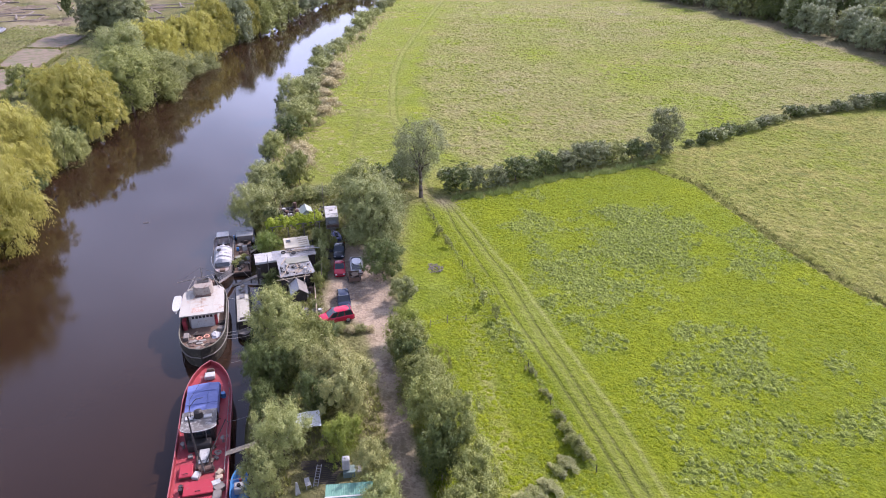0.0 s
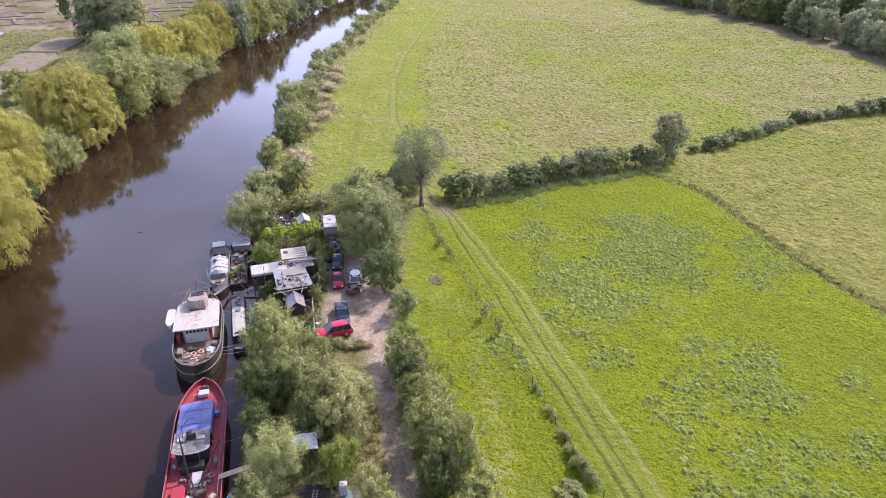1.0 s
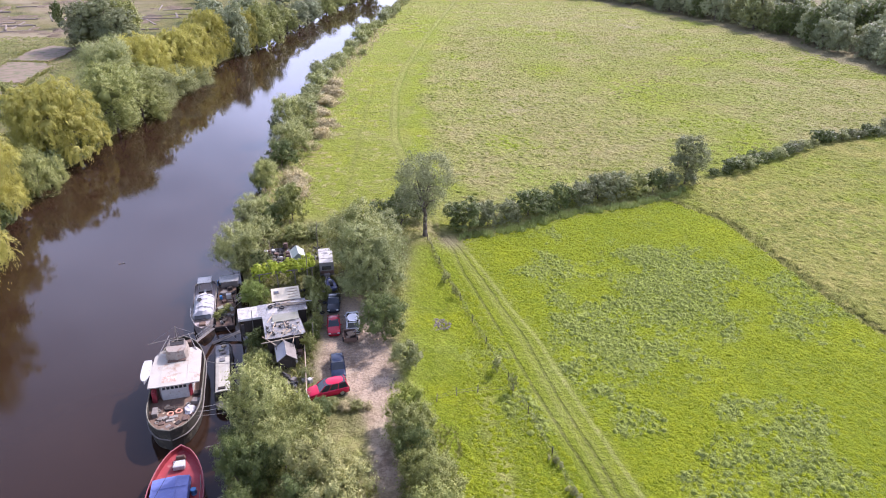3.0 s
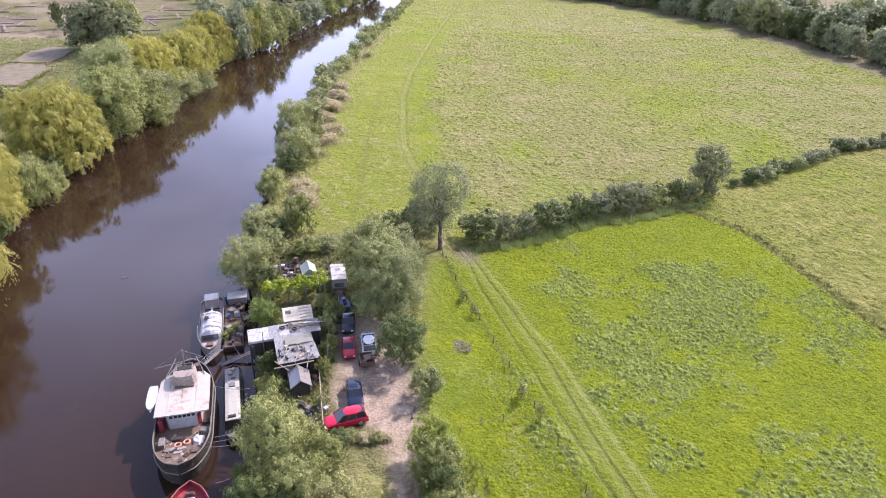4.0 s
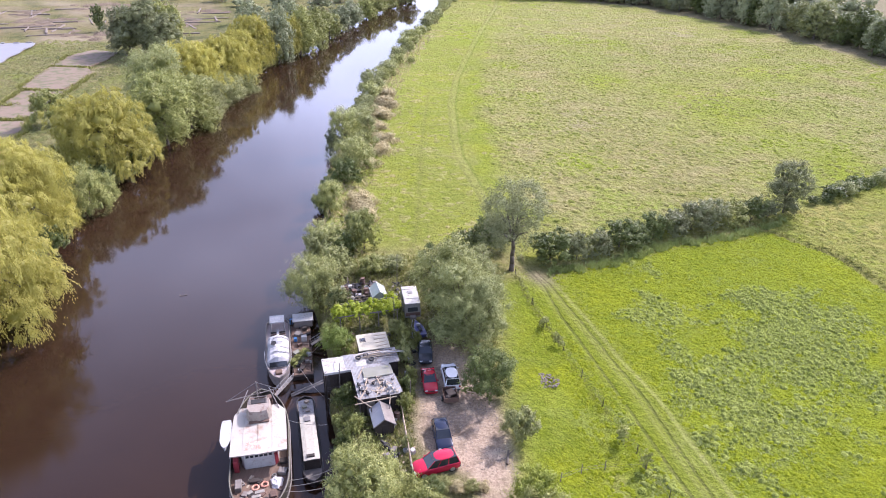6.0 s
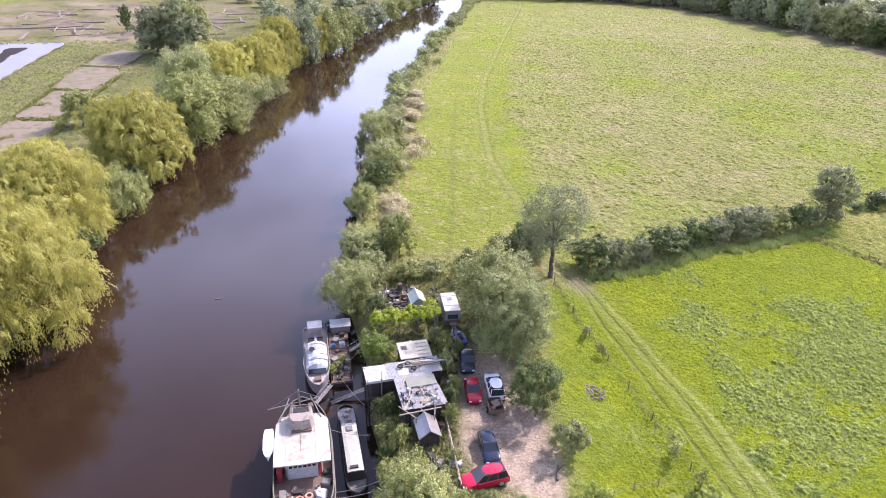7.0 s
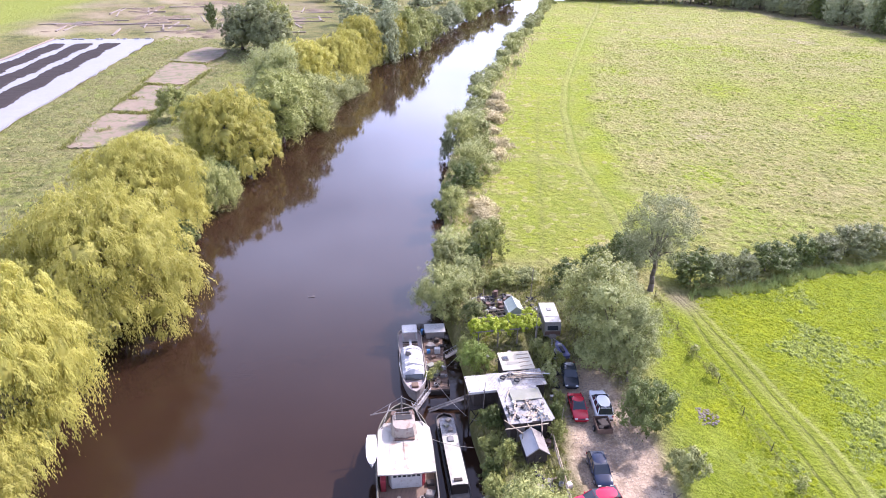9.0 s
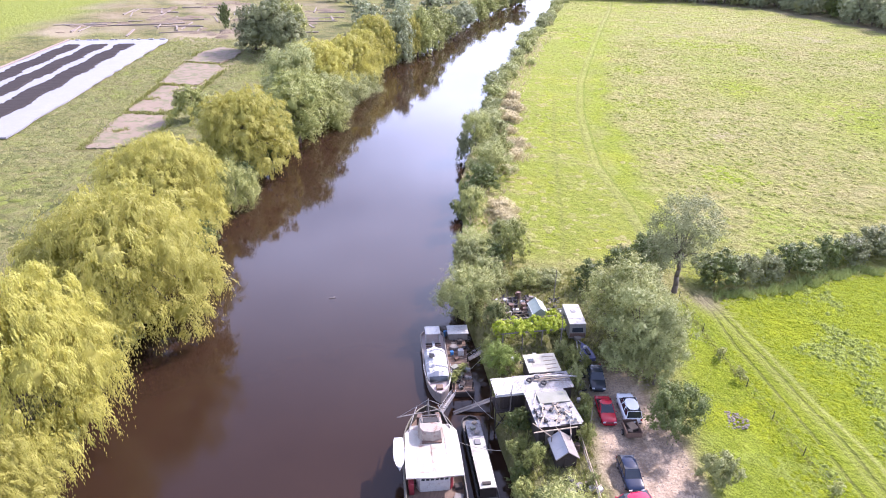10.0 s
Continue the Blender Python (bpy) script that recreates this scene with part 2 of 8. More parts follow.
def calc_half(nt, fac):
    m = nt.nodes.new("ShaderNodeMath")
    m.operation = "MULTIPLY"
    m.inputs[1].default_value = 0.5
    nt.links.new(fac, m.inputs[0])
    return m.outputs["Value"]


def turf(name, a, b, c, patches=(), bloom=0.0):
    """Grass seen as a close, uneven cushion."""
    m = bpy.data.materials.new(name)
    m.use_nodes = True
    nt = m.node_tree
    bsdf = nt.nodes["Principled BSDF"]
    geo = nt.nodes.new("ShaderNodeNewGeometry")
    col = ramp_mix(nt, geo.outputs["Random Per Island"], a, b)
    for k, (scale, tone) in enumerate(patches):
        col = ramp_mix(nt, noise_fac(nt, scale, 5, 0.50, 0.60, 0.65, stretch=(1, 0.8 + 0.3 * k, 1)), col, tone)
    col = ramp_mix(nt, noise_fac(nt, 2.6, 5, 0.38, 0.66, 0.7), col, c) if not patches else ramp_mix(nt, calc_half(nt, noise_fac(nt, 2.6, 5, 0.38, 0.66, 0.7)), col, c)
    col = ramp_mix(nt, noise_fac(nt, 0.9, 4, 0.5, 0.7, 0.7), col, tuple(0.78 * v for v in c))
    nt.links.new(col, bsdf.inputs["Base Color"])
    bsdf.inputs["Roughness"].default_value = 0.95
    bsdf.inputs["Specular IOR Level"].default_value = 0.06
    bsdf.inputs["Sheen Weight"].default_value = bloom
    bsdf.inputs["Sheen Roughness"].default_value = 0.45
    nt.links.new(col, bsdf.inputs["Sheen Tint"])
    nt.links.new(bump_of(nt, noise_fac(nt, 5.0, 4, 0.25, 0.75, 0.65), 1.0, 0.16), bsdf.inputs["Normal"])
    return m


TURF_SEDGE = turf("sedge hummocks", (0.180, 0.218, 0.040), (0.272, 0.305, 0.084), (0.192, 0.228, 0.040), bloom=0.5)
TURF_FIELD = turf("pasture hummocks", (0.140, 0.178, 0.008), (0.216, 0.242, 0.011), (0.155, 0.190, 0.008), bloom=0.5)
TURF_MEADOW = turf("meadow hummocks", (0.176, 0.182, 0.044), (0.266, 0.245, 0.097), (0.171, 0.186, 0.040), ((0.022, (0.182, 0.230, 0.018)), (0.05, (0.270, 0.230, 0.098)), (0.11, (0.156, 0.176, 0.032))), bloom=0.6)
TURF_DRY = turf("dry field hummocks", (0.185, 0.190, 0.044), (0.266, 0.245, 0.082), (0.181, 0.188, 0.036), ((0.04, (0.170, 0.205, 0.022)), (0.07, (0.275, 0.242, 0.076)), (0.13, (0.165, 0.172, 0.038))), bloom=0.4)
TURF_BANK = turf("rank grass hummocks", (0.136, 0.140, 0.048), (0.220, 0.196, 0.084), (0.140, 0.146, 0.046), ((0.035, (0.160, 0.184, 0.036)), (0.08, (0.190, 0.166, 0.078)), (0.14, (0.118, 0.130, 0.040))))


# water: peaty brown, with small wind ripples
WATER = bpy.data.materials.new("peaty river water")
WATER.use_nodes = True
nt = WATER.node_tree
wb = nt.nodes["Principled BSDF"]
nt.links.new(ramp_mix(nt, noise_fac(nt, 0.05, 4, 0.3, 0.7), (0.0218, 0.0116, 0.0067), (0.0275, 0.0145, 0.0082)), wb.inputs["Base Color"])
rr = nt.nodes.new("ShaderNodeMapRange")
rr.inputs["To Min"].default_value, rr.inputs["To Max"].default_value = 0.005, 0.025
nt.links.new(noise_fac(nt, 0.035, 3, 0.4, 0.7), rr.inputs["Value"])
nt.links.new(rr.outputs["Result"], wb.inputs["Roughness"])
wb.inputs["IOR"].default_value = 1.33
rip = noise_fac(nt, 1.1, 6, 0.2, 0.8, 0.68, stretch=(0.7, 2.4, 1.0))
gust = noise_fac(nt, 0.045, 4, 0.52, 0.70, stretch=(1.0, 0.6, 1.0))
wave = nt.nodes.new("ShaderNodeMath")
wave.operation = "MULTIPLY_ADD"
wave.inputs[1].default_value = 1.5
wave.inputs[2].default_value = 0.3
nt.links.new(gust, wave.inputs[0])
swell = nt.nodes.new("ShaderNodeMath")
swell.operation = "MULTIPLY"
nt.links.new(wave.outputs["Value"], swell.inputs[0])
nt.links.new(rip, swell.inputs[1])
nt.links.new(bump_of(nt, swell.outputs["Value"], 0.12, 0.05), wb.inputs["Normal"])


# ---------------------------------------------------------------- plan of the land
def ease(v, a, b):
    t = np.clip((np.asarray(v, float) - a) / (b - a), 0, 1)
    return t * t * (3 - 2 * t)


def curve_at(v, pts):
    p = np.array(pts, float)
    return np.interp(v, p[:, 0], p[:, 1])


def lattice(x, y, size, seed):
    """Smooth random values from 0 to 1 on a square lattice of the given size."""
    x, y = np.asarray(x, float) / size, np.asarray(y, float) / size
    i, j = np.floor(x), np.floor(y)
    u, v = x - i, y - j
    u, v = u * u * (3 - 2 * u), v * v * (3 - 2 * v)

    def at(a, b):
        h = np.sin(a * 127.1 + b * 311.7 + seed * 74.7) * 43758.5453
        return h - np.floor(h)
    return (at(i, j) * (1 - u) + at(i + 1, j) * u) * (1 - v) + (at(i, j + 1) * (1 - u) + at(i + 1, j + 1) * u) * v


def blotches(x, y, size, seed):
    """Patches with ragged outlines, from 0 to 1."""
    x, y = np.asarray(x, float) * 0.8 + np.asarray(y, float) * 0.6, np.asarray(y, float) * 0.8 - np.asarray(x, float) * 0.6
    return 0.5 * lattice(x, y, size, seed) + 0.28 * lattice(x, y, size * 0.47, seed + 1) + 0.22 * lattice(x, y, size * 0.2, seed + 2)


def sedge_at(x, y):
    """How thick the sedge grows in the wet field, from 0 to 1."""
    back = 1.28 * np.exp(-(((x - 28) / 18) ** 2 + ((y - 94) / 17) ** 2))
    front = 0.0
    for cx, cy, rx, ry in ((31, 78, 8, 7), (33.5, 70, 6.5, 7), (21.5, 67, 4, 2.8), (36, 60, 4.5, 4.5), (35, 52.6, 5, 3.2), (25.2, 46.7, 3.2, 2.0), (36.5, 46.6, 4, 2.2), (41, 51.5, 4, 2.5), (46, 62, 4, 4), (29, 38, 5, 2.5), (44, 40, 5, 3)):
        front = np.maximum(front, np.exp(-(((x - cx) / rx) ** 2 + ((y - cy) / ry) ** 2)))
    return np.clip(0.98 * np.maximum(back, 0.80 * front) - 0.42 + 3.4 * (blotches(x, y, 8.0, 3) - 0.47), 0, 1)


RIGHT_BANK = ((-600, 190), (0, -5), (43, -17.3), (65, -22.6), (75, -24.0), (85, -25.7), (94, -28.0), (104, -33.6), (133, -37.3), (166, -41.2), (222, -41.3), (308, -36.6), (467, -25.5), (700, 40), (1400, 420))
LEFT_BANK = ((-600, 100), (0, -52), (43, -62.5), (68, -69.0), (90, -74.5), (120, -79.0), (144, -82.5), (219, -84.0), (265, -84.0), (346, -75.5), (432, -65.5), (600, -15), (1400, 340))
HEDGE = ((-40, 104), (-4, 110.5), (0, 113), (12, 118), (24, 125), (36, 129), (51, 139), (68, 150.5), (88, 165), (107, 173), (120, 177), (260, 240), (900, 480))
DITCH = ((-600, 500), (20, 92), (45, 76.5), (76, 60), (84, 56.6), (96, 53.6), (109, 51.4), (120, 49.0), (127, 43.5), (130, 41))
LANE = ((-300, 60), (0, 4.0), (42, -2.4), (49, -4.0), (57.5, -5.7), (65, -7.3), (70, -9.0))
WOOD_EDGE = ((-300, 230), (120, 172), (225, 150), (300, 142), (350, 132), (408, 111), (456, 88), (475, 60))


def wobble(x, y, amp, size, seed):
    return amp * (np.sin(x / size + seed) * np.cos(y / size * 1.13 + seed * 2.1) + 0.5 * np.sin(x / size * 2.3 + y / size * 1.9 + seed * 3.7))


def bank_right(y):
    return curve_at(y, RIGHT_BANK) + 0.5 * np.sin(np.asarray(y) / 5.1) + 0.3 * np.sin(np.asarray(y) / 2.3 + 1)


def bank_left(y):
    return curve_at(y, LEFT_BANK) + 0.6 * np.sin(np.asarray(y) / 6.3 + 2) + 0.3 * np.sin(np.asarray(y) / 2.7)


WATER_Z = -2.0


def land(x, y):
    """Height of the land: a flat flood meadow, a raised mooring bank, and the river bed."""
    x, y = np.asarray(x, float), np.asarray(y, float)
    rise = 1.25 * ease(-x, -3.0, 7.0) * (1 - 0.75 * ease(y, 104, 124))
    base = rise + wobble(x, y, 0.10, 9.0, 1.0) + wobble(x, y, 0.05, 2.6, 2.0)
    base = base - 0.45 * np.exp(-((x - curve_at(y, DITCH)) / 0.8) ** 2) * (y < 128) * (x > 20)
    d = x - bank_right(y)
    e = bank_left(y) - x
    right = -3.4 + (base + 3.4) * ease(d, -1.6, 1.6)
    left = -3.4 + (0.15 + wobble(x, y, 0.2, 12, 4.0) + 3.4) * ease(e, -2.2, 3.0)
    return np.where(d > -1.6, right, np.where(e > -2.2, left, -3.4))


def land_z(x, y):
    return float(land(x, y))


# ---------------------------------------------------------------- mesh tools
class Mesh:
    """Collects faces for one mesh."""

    def __init__(self):
        self.v, self.f = [], []

    def add(self, verts, faces):
        n = len(self.v)
        self.v.extend(tuple(p) for p in verts)
        self.f.extend(tuple(i + n for i in f) for f in faces)
        return self

    def box(self, c, s, bevel=0.0, rz=0.0, rx=0.0, ry=0.0):
        """A block with chamfered edges."""
        hx, hy, hz = s[0] / 2, s[1] / 2, s[2] / 2
        m = pose(c[0], c[1], c[2], rx, ry, rz)
        if bevel <= 0:
            bevel = min(s) * 0.06
        b = min(bevel, min(hx, hy, hz) * 0.9)
        pts, idx = [], {}
        for sx in (-1, 1):
            for sy in (-1, 1):
                for sz in (-1, 1):
                    for k in range(3):
                        p = [sx * (hx - b), sy * (hy - b), sz * (hz - b)]
                        p[k] += (sx, sy, sz)[k] * b
                        idx[sx, sy, sz, k] = len(pts)
                        pts.append(m @ Vector(p))
        faces = []
        for k in range(3):
            i, j = (k + 1) % 3, (k + 2) % 3
            for s0 in (-1, 1):
                q = []
                for a, d in ((-1, -1), (1, -1), (1, 1), (-1, 1)):
                    key = [0, 0, 0]
                    key[k], key[i], key[j] = s0, a, d
                    q.append(idx[(*key, k)])
                faces.append(q if s0 > 0 else q[::-1])
        for k in range(3):
            i, j = (k + 1) % 3, (k + 2) % 3
            for a in (-1, 1):
                for d in (-1, 1):
                    q = []
                    for s0, part_k in ((-1, i), (1, i), (1, j), (-1, j)):
                        key = [0, 0, 0]
                        key[k], key[i], key[j] = s0, a, d
                        q.append(idx[(*key, part_k)])
                    faces.append(q if a * d > 0 else q[::-1])
        for sx in (-1, 1):
            for sy in (-1, 1):
                for sz in (-1, 1):
                    q = [idx[sx, sy, sz, k] for k in range(3)]
                    faces.append(q if sx * sy * sz > 0 else q[::-1])
        return self.add(pts, faces)

    def tube(self, p, q, r0, r1=None, n=8):
        p, q = Vector(p), Vector(q)
        r1 = r0 if r1 is None else r1
        turn = (q - p).to_track_quat("Z", "Y").to_matrix()
        ring = []
        for o, r in ((p, r0), (q, r1)):
            ring += [o + turn @ Vector((r * math.cos(2 * math.pi * i / n), r * math.sin(2 * math.pi * i / n), 0)) for i in range(n)]
        faces = [(i, (i + 1) % n, n + (i + 1) % n, n + i) for i in range(n)]
        faces += [tuple(range(n))[::-1], tuple(range(n, 2 * n))]
        return self.add(ring, faces)

    def path(self, pts, r, n=6):
        for a, b in zip(pts[:-1], pts[1:]):
            self.tube(a, b, r, r, n)
        return self

    def ring(self, c, R, r, axis="Z", n=18, k=7):
        pts = []
        for i in range(n):
            a = 2 * math.pi * i / n
            for j in range(k):
                b = 2 * math.pi * j / k
                u, w = (R + r * math.cos(b)), r * math.sin(b)
                p = (u * math.cos(a), u * math.sin(a), w)
                p = {"Z": p, "X": (p[2], p[0], p[1]), "Y": (p[0], p[2], p[1])}[axis]
                pts.append((c[0] + p[0], c[1] + p[1], c[2] + p[2]))
        faces = [(i * k + j, ((i + 1) % n) * k + j, ((i + 1) % n) * k + (j + 1) % k, i * k + (j + 1) % k) for i in range(n) for j in range(k)]
        return self.add(pts, faces)

    def loft(self, rings, closed=True, caps=True):
        n = len(rings[0])
        pts = [p for r in rings for p in r]
        faces = []
        for i in range(len(rings) - 1):
            for j in range(n if closed else n - 1):
                k = (j + 1) % n
                faces.append((i * n + j, i * n + k, (i + 1) * n + k, (i + 1) * n + j))
        if caps:
            faces += [tuple(range(n))[::-1], tuple(range((len(rings) - 1) * n, len(rings) * n))]
        return self.add(pts, faces)

    def slab(self, corners, t):
        """A flat plate through four corners, t thick downwards."""
        top = [Vector(c) for c in corners]
        low = [c - Vector((0, 0, t)) for c in top]
        return self.add(top + low, [(0, 1, 2, 3), (7, 6, 5, 4), (0, 4, 5, 1), (1, 5, 6, 2), (2, 6, 7, 3), (3, 7, 4, 0)])

    def corrugated(self, w, l, pitch=0.15, amp=0.006, slope=0.0, z=0.0, cx=0.0, cy=0.0, t=0.012):
        """A corrugated sheet, its waves running along y."""
        n = max(4, int(w / pitch * 4))
        pts, faces = [], []
        for i in range(n + 1):
            x = -w / 2 + w * i / n
            zz = z + amp * math.sin(2 * math.pi * x / pitch)
            for y in (-l / 2, l / 2):
                h = zz + slope * y
                pts += [(cx + x, cy + y, h), (cx + x, cy + y, h - t)]
        for i in range(n):
            a, b = i * 4, i * 4 + 4
            faces += [(a, b, b + 2, a + 2), (a + 1, a + 3, b + 3, b + 1), (a, a + 1, b + 1, b), (a + 2, b + 2, b + 3, a + 3)]
        faces += [(0, 2, 3, 1), (n * 4, n * 4 + 1, n * 4 + 3, n * 4 + 2)]
        return self.add(pts, faces)

    def data(self, name, mat, smooth=False):
        me = bpy.data.meshes.new(name)
        me.from_pydata([tuple(p) for p in self.v], [], self.f)
        me.materials.append(mat)
        if smooth:
            me.polygons.foreach_set("use_smooth", [True] * len(me.polygons))
        me.update()
        return me


def part(name, m, mat, parent, label="", smooth=False):
    """One mesh object under a thing or a part."""
    me = m if isinstance(m, bpy.types.Mesh) else m.data(name, mat, smooth)
    ob = new(name, me)
    ob.parent = parent
    return tagged(ob, label) if label else ob


def thing(name, at, rz, label, category, group="", kind=""):
    ob = new(name)
    ob.empty_display_size = 0.2
    ob.matrix_basis = pose(at[0], at[1], at[2], 0, 0, rz)
    return tagged(ob, label, category, group, kind)


def single(name, m, mat, at, rz, label, category, group="", kind="", smooth=False):
    ob = new(name, m.data(name, mat, smooth))
    ob.matrix_basis = pose(at[0], at[1], at[2], 0, 0, rz)
    return tagged(ob, label, category, group, kind)


def tri_mesh(name, verts, mat, extra=None):
    """A mesh of loose triangles, verts of shape (n, 3, 3), and an indexed rest."""
    v = verts.reshape(-1, 3)
    f = np.arange(len(v), dtype=np.int32)
    if extra is not None and len(extra[0]):
        f = np.concatenate([f, (extra[1] + len(v)).reshape(-1)]).astype(np.int32)
        v = np.concatenate([v, extra[0]])
    me = bpy.data.meshes.new(name)
    me.vertices.add(len(v))
    me.vertices.foreach_set("co", v.astype(np.float32).ravel())
    me.loops.add(len(f))
    me.loops.foreach_set("vertex_index", f)
    me.polygons.add(len(f) // 3)
    me.polygons.foreach_set("loop_start", np.arange(0, len(f), 3, dtype=np.int32))
    me.polygons.foreach_set("loop_total", np.full(len(f) // 3, 3, dtype=np.int32))
    me.materials.append(mat)
    me.update(calc_edges=True)
    me.validate()
    return me


# ---------------------------------------------------------------- ground sheet and water
def steps(*spans):
    out = []
    for a, b, s in spans:
        out.append(np.linspace(a, b, max(2, int(round((b - a) / s)) + 1))[:-1])
    return np.concatenate(out + [np.array([spans[-1][1]])])


GX = steps((-3000, -600, 400), (-600, -260, 20), (-260, -168, 2.2), (-168, -105, 0.9), (-105, -35, 1.2), (-35, 26, 0.52), (26, 90, 0.9), (90, 200, 2.2), (200, 600, 20), (600, 3000, 400))
GY = steps((-2000, -200, 300), (-200, 20, 11), (20, 36, 0.75), (36, 112, 0.55), (112, 130, 0.75), (130, 240, 1.6), (240, 480, 3.6), (480, 900, 30), (900, 3200, 330))
XX, YY = np.meshgrid(GX, GY)
ZZ = land(XX, YY)


def soft(v, w):
    return 1 / (1 + np.exp(-np.clip(v / w, -30, 30)))


def line_mask(x, y, pts, half, y0, y1):
    c = curve_at(y, pts)
    return np.exp(-((x - c) / half) ** 2) * ease(y, y0, y0 + 3) * (1 - ease(y, y1 - 3, y1))


RUT_A = ((30, 20.8), (43, 17.4), (52.7, 15.1), (61.7, 12.6), (72.5, 9.4), (83, 6.6), (94, 3.7), (100, 1.9), (107, 0.5), (112, -1.6))
RUT_B = ((30, 21.9), (43, 18.9), (53.2, 16.4), (62.2, 14.3), (71, 11.9), (82, 9.5), (93, 6.2), (100, 3.9), (107, 1.8), (112, -0.6))
RUT_C = ((30, 23.4), (43, 20.5), (52.9, 18.7), (59.2, 17.0), (67.5, 14.7), (75.6, 12.7), (83, 10.8), (89.3, 8.4), (98.2, 5.6), (106.5, 2.9), (112, 0.3))
FAR_A = ((112, -3.0), (125, -5.2), (142, -7.9), (148, -9.3), (163, -12.6), (179, -14.0), (208, -15.6), (243, -15.0), (303, -9.8), (370, -3.2), (434, 3.7), (470, 6))
FAR_B = ((112, -19.5), (128, -19.4), (174, -21.8), (220, -23))
n1 = wobble(XX, YY, 1.0, 4.3, 0.3)
n2 = wobble(XX, YY, 1.0, 11.0, 1.7)
n3 = wobble(XX, YY, 1.0, 1.7, 5.1)
hedge_d = YY - curve_at(XX, HEDGE) + 0.3 * n1
ditch_d = XX - curve_at(YY, DITCH) + 0.3 * n1
right_d = XX - bank_right(YY)
left_d = bank_left(YY) - XX
on_right = soft(right_d, 0.4)
field = soft(-hedge_d - 3.2, 0.5) * soft(-ditch_d - 0.5, 0.5) * soft(XX + 6.0 - 3.0 * (YY < 66) + 0.8 * n1, 0.8)
dry_field = soft(-hedge_d, 0.8) * soft(ditch_d, 0.5)
path_green = 0.8 * np.exp(-((XX - curve_at(YY, FAR_B) + 2.4 + n1) / 2.2) ** 2) * ease(YY, 116, 124) * (1 - ease(YY, 230, 280)) * on_right
path_green = np.maximum(path_green, 0.8 * np.exp(-((XX - curve_at(YY, FAR_A) - 5.2 + 1.5 * n1 + n2) / 3.6) ** 2) * ease(YY, 122, 135) * (1 - 0.5 * ease(YY, 230, 330)))
path_green = np.maximum(path_green, 0.6 * np.exp(-((hedge_d - 5.0 + n1) / 3.5) ** 2) * (XX < 60) * (XX > -2))
path_green = np.maximum(path_green, 0.62 * soft(right_d - 6.5 + n1, 0.8) * soft(curve_at(YY, FAR_A) + 4 - XX + n2, 1.5) * ease(YY, 114, 122) * (1 - 0.6 * ease(YY, 260, 400)))
for gx, gy, rx, ry in ((62, 215, 16, 26), (34, 246, 10, 12), (70, 160, 10, 16), (-14, 330, 14, 60), (92, 262, 14, 14)):
    path_green = np.maximum(path_green, 0.8 * np.exp(-((XX - gx + 2 * n2) / rx) ** 2 - ((YY - gy + 3 * n1) / ry) ** 2))
sedge = 0.75 * field * sedge_at(XX, YY)
lane_x = curve_at(YY, LANE)
lane = np.exp(-((XX - lane_x) / 1.55) ** 6) * (1 - ease(YY, 66, 70)) * np.clip(0.9 + 0.1 * n3, 0, 1)
yard_c = -11.0 - (YY - 76) * 0.22
yard_w = 4.7 - 0.14 * np.abs(YY - 74)
yard = soft(yard_w - np.abs(XX - yard_c) + 0.35 * n1, 0.35) * soft(YY - 67.0 + 0.5 * n3 - 2.5 * soft(-XX - 10, 0.8), 0.5) * soft(91 - YY, 1.2)
gravel = np.clip(np.maximum(lane, yard), 0, 1)
scrub_yard = soft(-XX - 6.6 + 0.5 * n1, 0.6) * soft(right_d, 0.5) * soft(112 - YY, 3)
near_track = (YY < 112.5) & (YY > 18)
far_track = (YY > 112.5) & (YY < 482)
away = [np.where(near_track, XX - curve_at(YY, q), 9.0) for q in (RUT_A, RUT_B, RUT_C)] + [np.where(far_track, XX - curve_at(YY, FAR_A), 9.0)]
pale_rut = (0.75 * np.clip(0.75 + 0.35 * n3, 0, 1) * np.exp(-((XX - curve_at(YY, ((20, 1.0), (42.7, 5.0), (45.4, 5.8), (50.7, 6.5), (56.8, 5.7), (62.8, 5.0), (70, 3.7))) - 0.3 * n2) / 1.0) ** 2) * soft(72 - YY, 3) * soft(YY - 20, 2))
pale_rut = np.maximum(pale_rut, 0.8 * np.clip(0.6 + 0.6 * n3, 0, 1) * np.exp(-((XX - 7.4 + 0.8 * n1) / 3.0) ** 2 - ((YY - 44.0 + n1) / 3.6) ** 2))
pale_rut = np.maximum(pale_rut, 0.85 * np.exp(-((XX + 9.9 + 0.6 * (YY - 61.8) + 0.4 * n1) / 2.3) ** 2 - ((YY - 61.5 + n3) / 5.0) ** 2))
dark_rut = np.maximum(0.8 * np.exp(-(ditch_d / 0.55) ** 2) * (hedge_d < -1) * (XX > 30), 0.5 * line_mask(XX, YY, FAR_B, 0.45, 113, 225))
trodden_shade = np.exp(-(((XX - 0.2) / 2.4) ** 2 + ((YY - 109.5) / 2.8) ** 2))
# bare soil at the wood's edge, dark to stand for its shade too
trodden_shade = np.maximum(trodden_shade, 0.8 * soft(XX - curve_at(YY, WOOD_EDGE) + 1 + 3 * n2 + 2 * n1, 1.0) * (YY > 150))
verge = on_right * np.exp(-np.clip(right_d - 1, 0, 99) / 6.0) * ease(YY, 112, 120)
rough = soft(left_d, 0.6)
far_works = soft(YY - 292 + 6 * n2, 3) * soft(-XX - 150, 4) * soft(XX + 330, 6) * soft(430 - YY, 5)
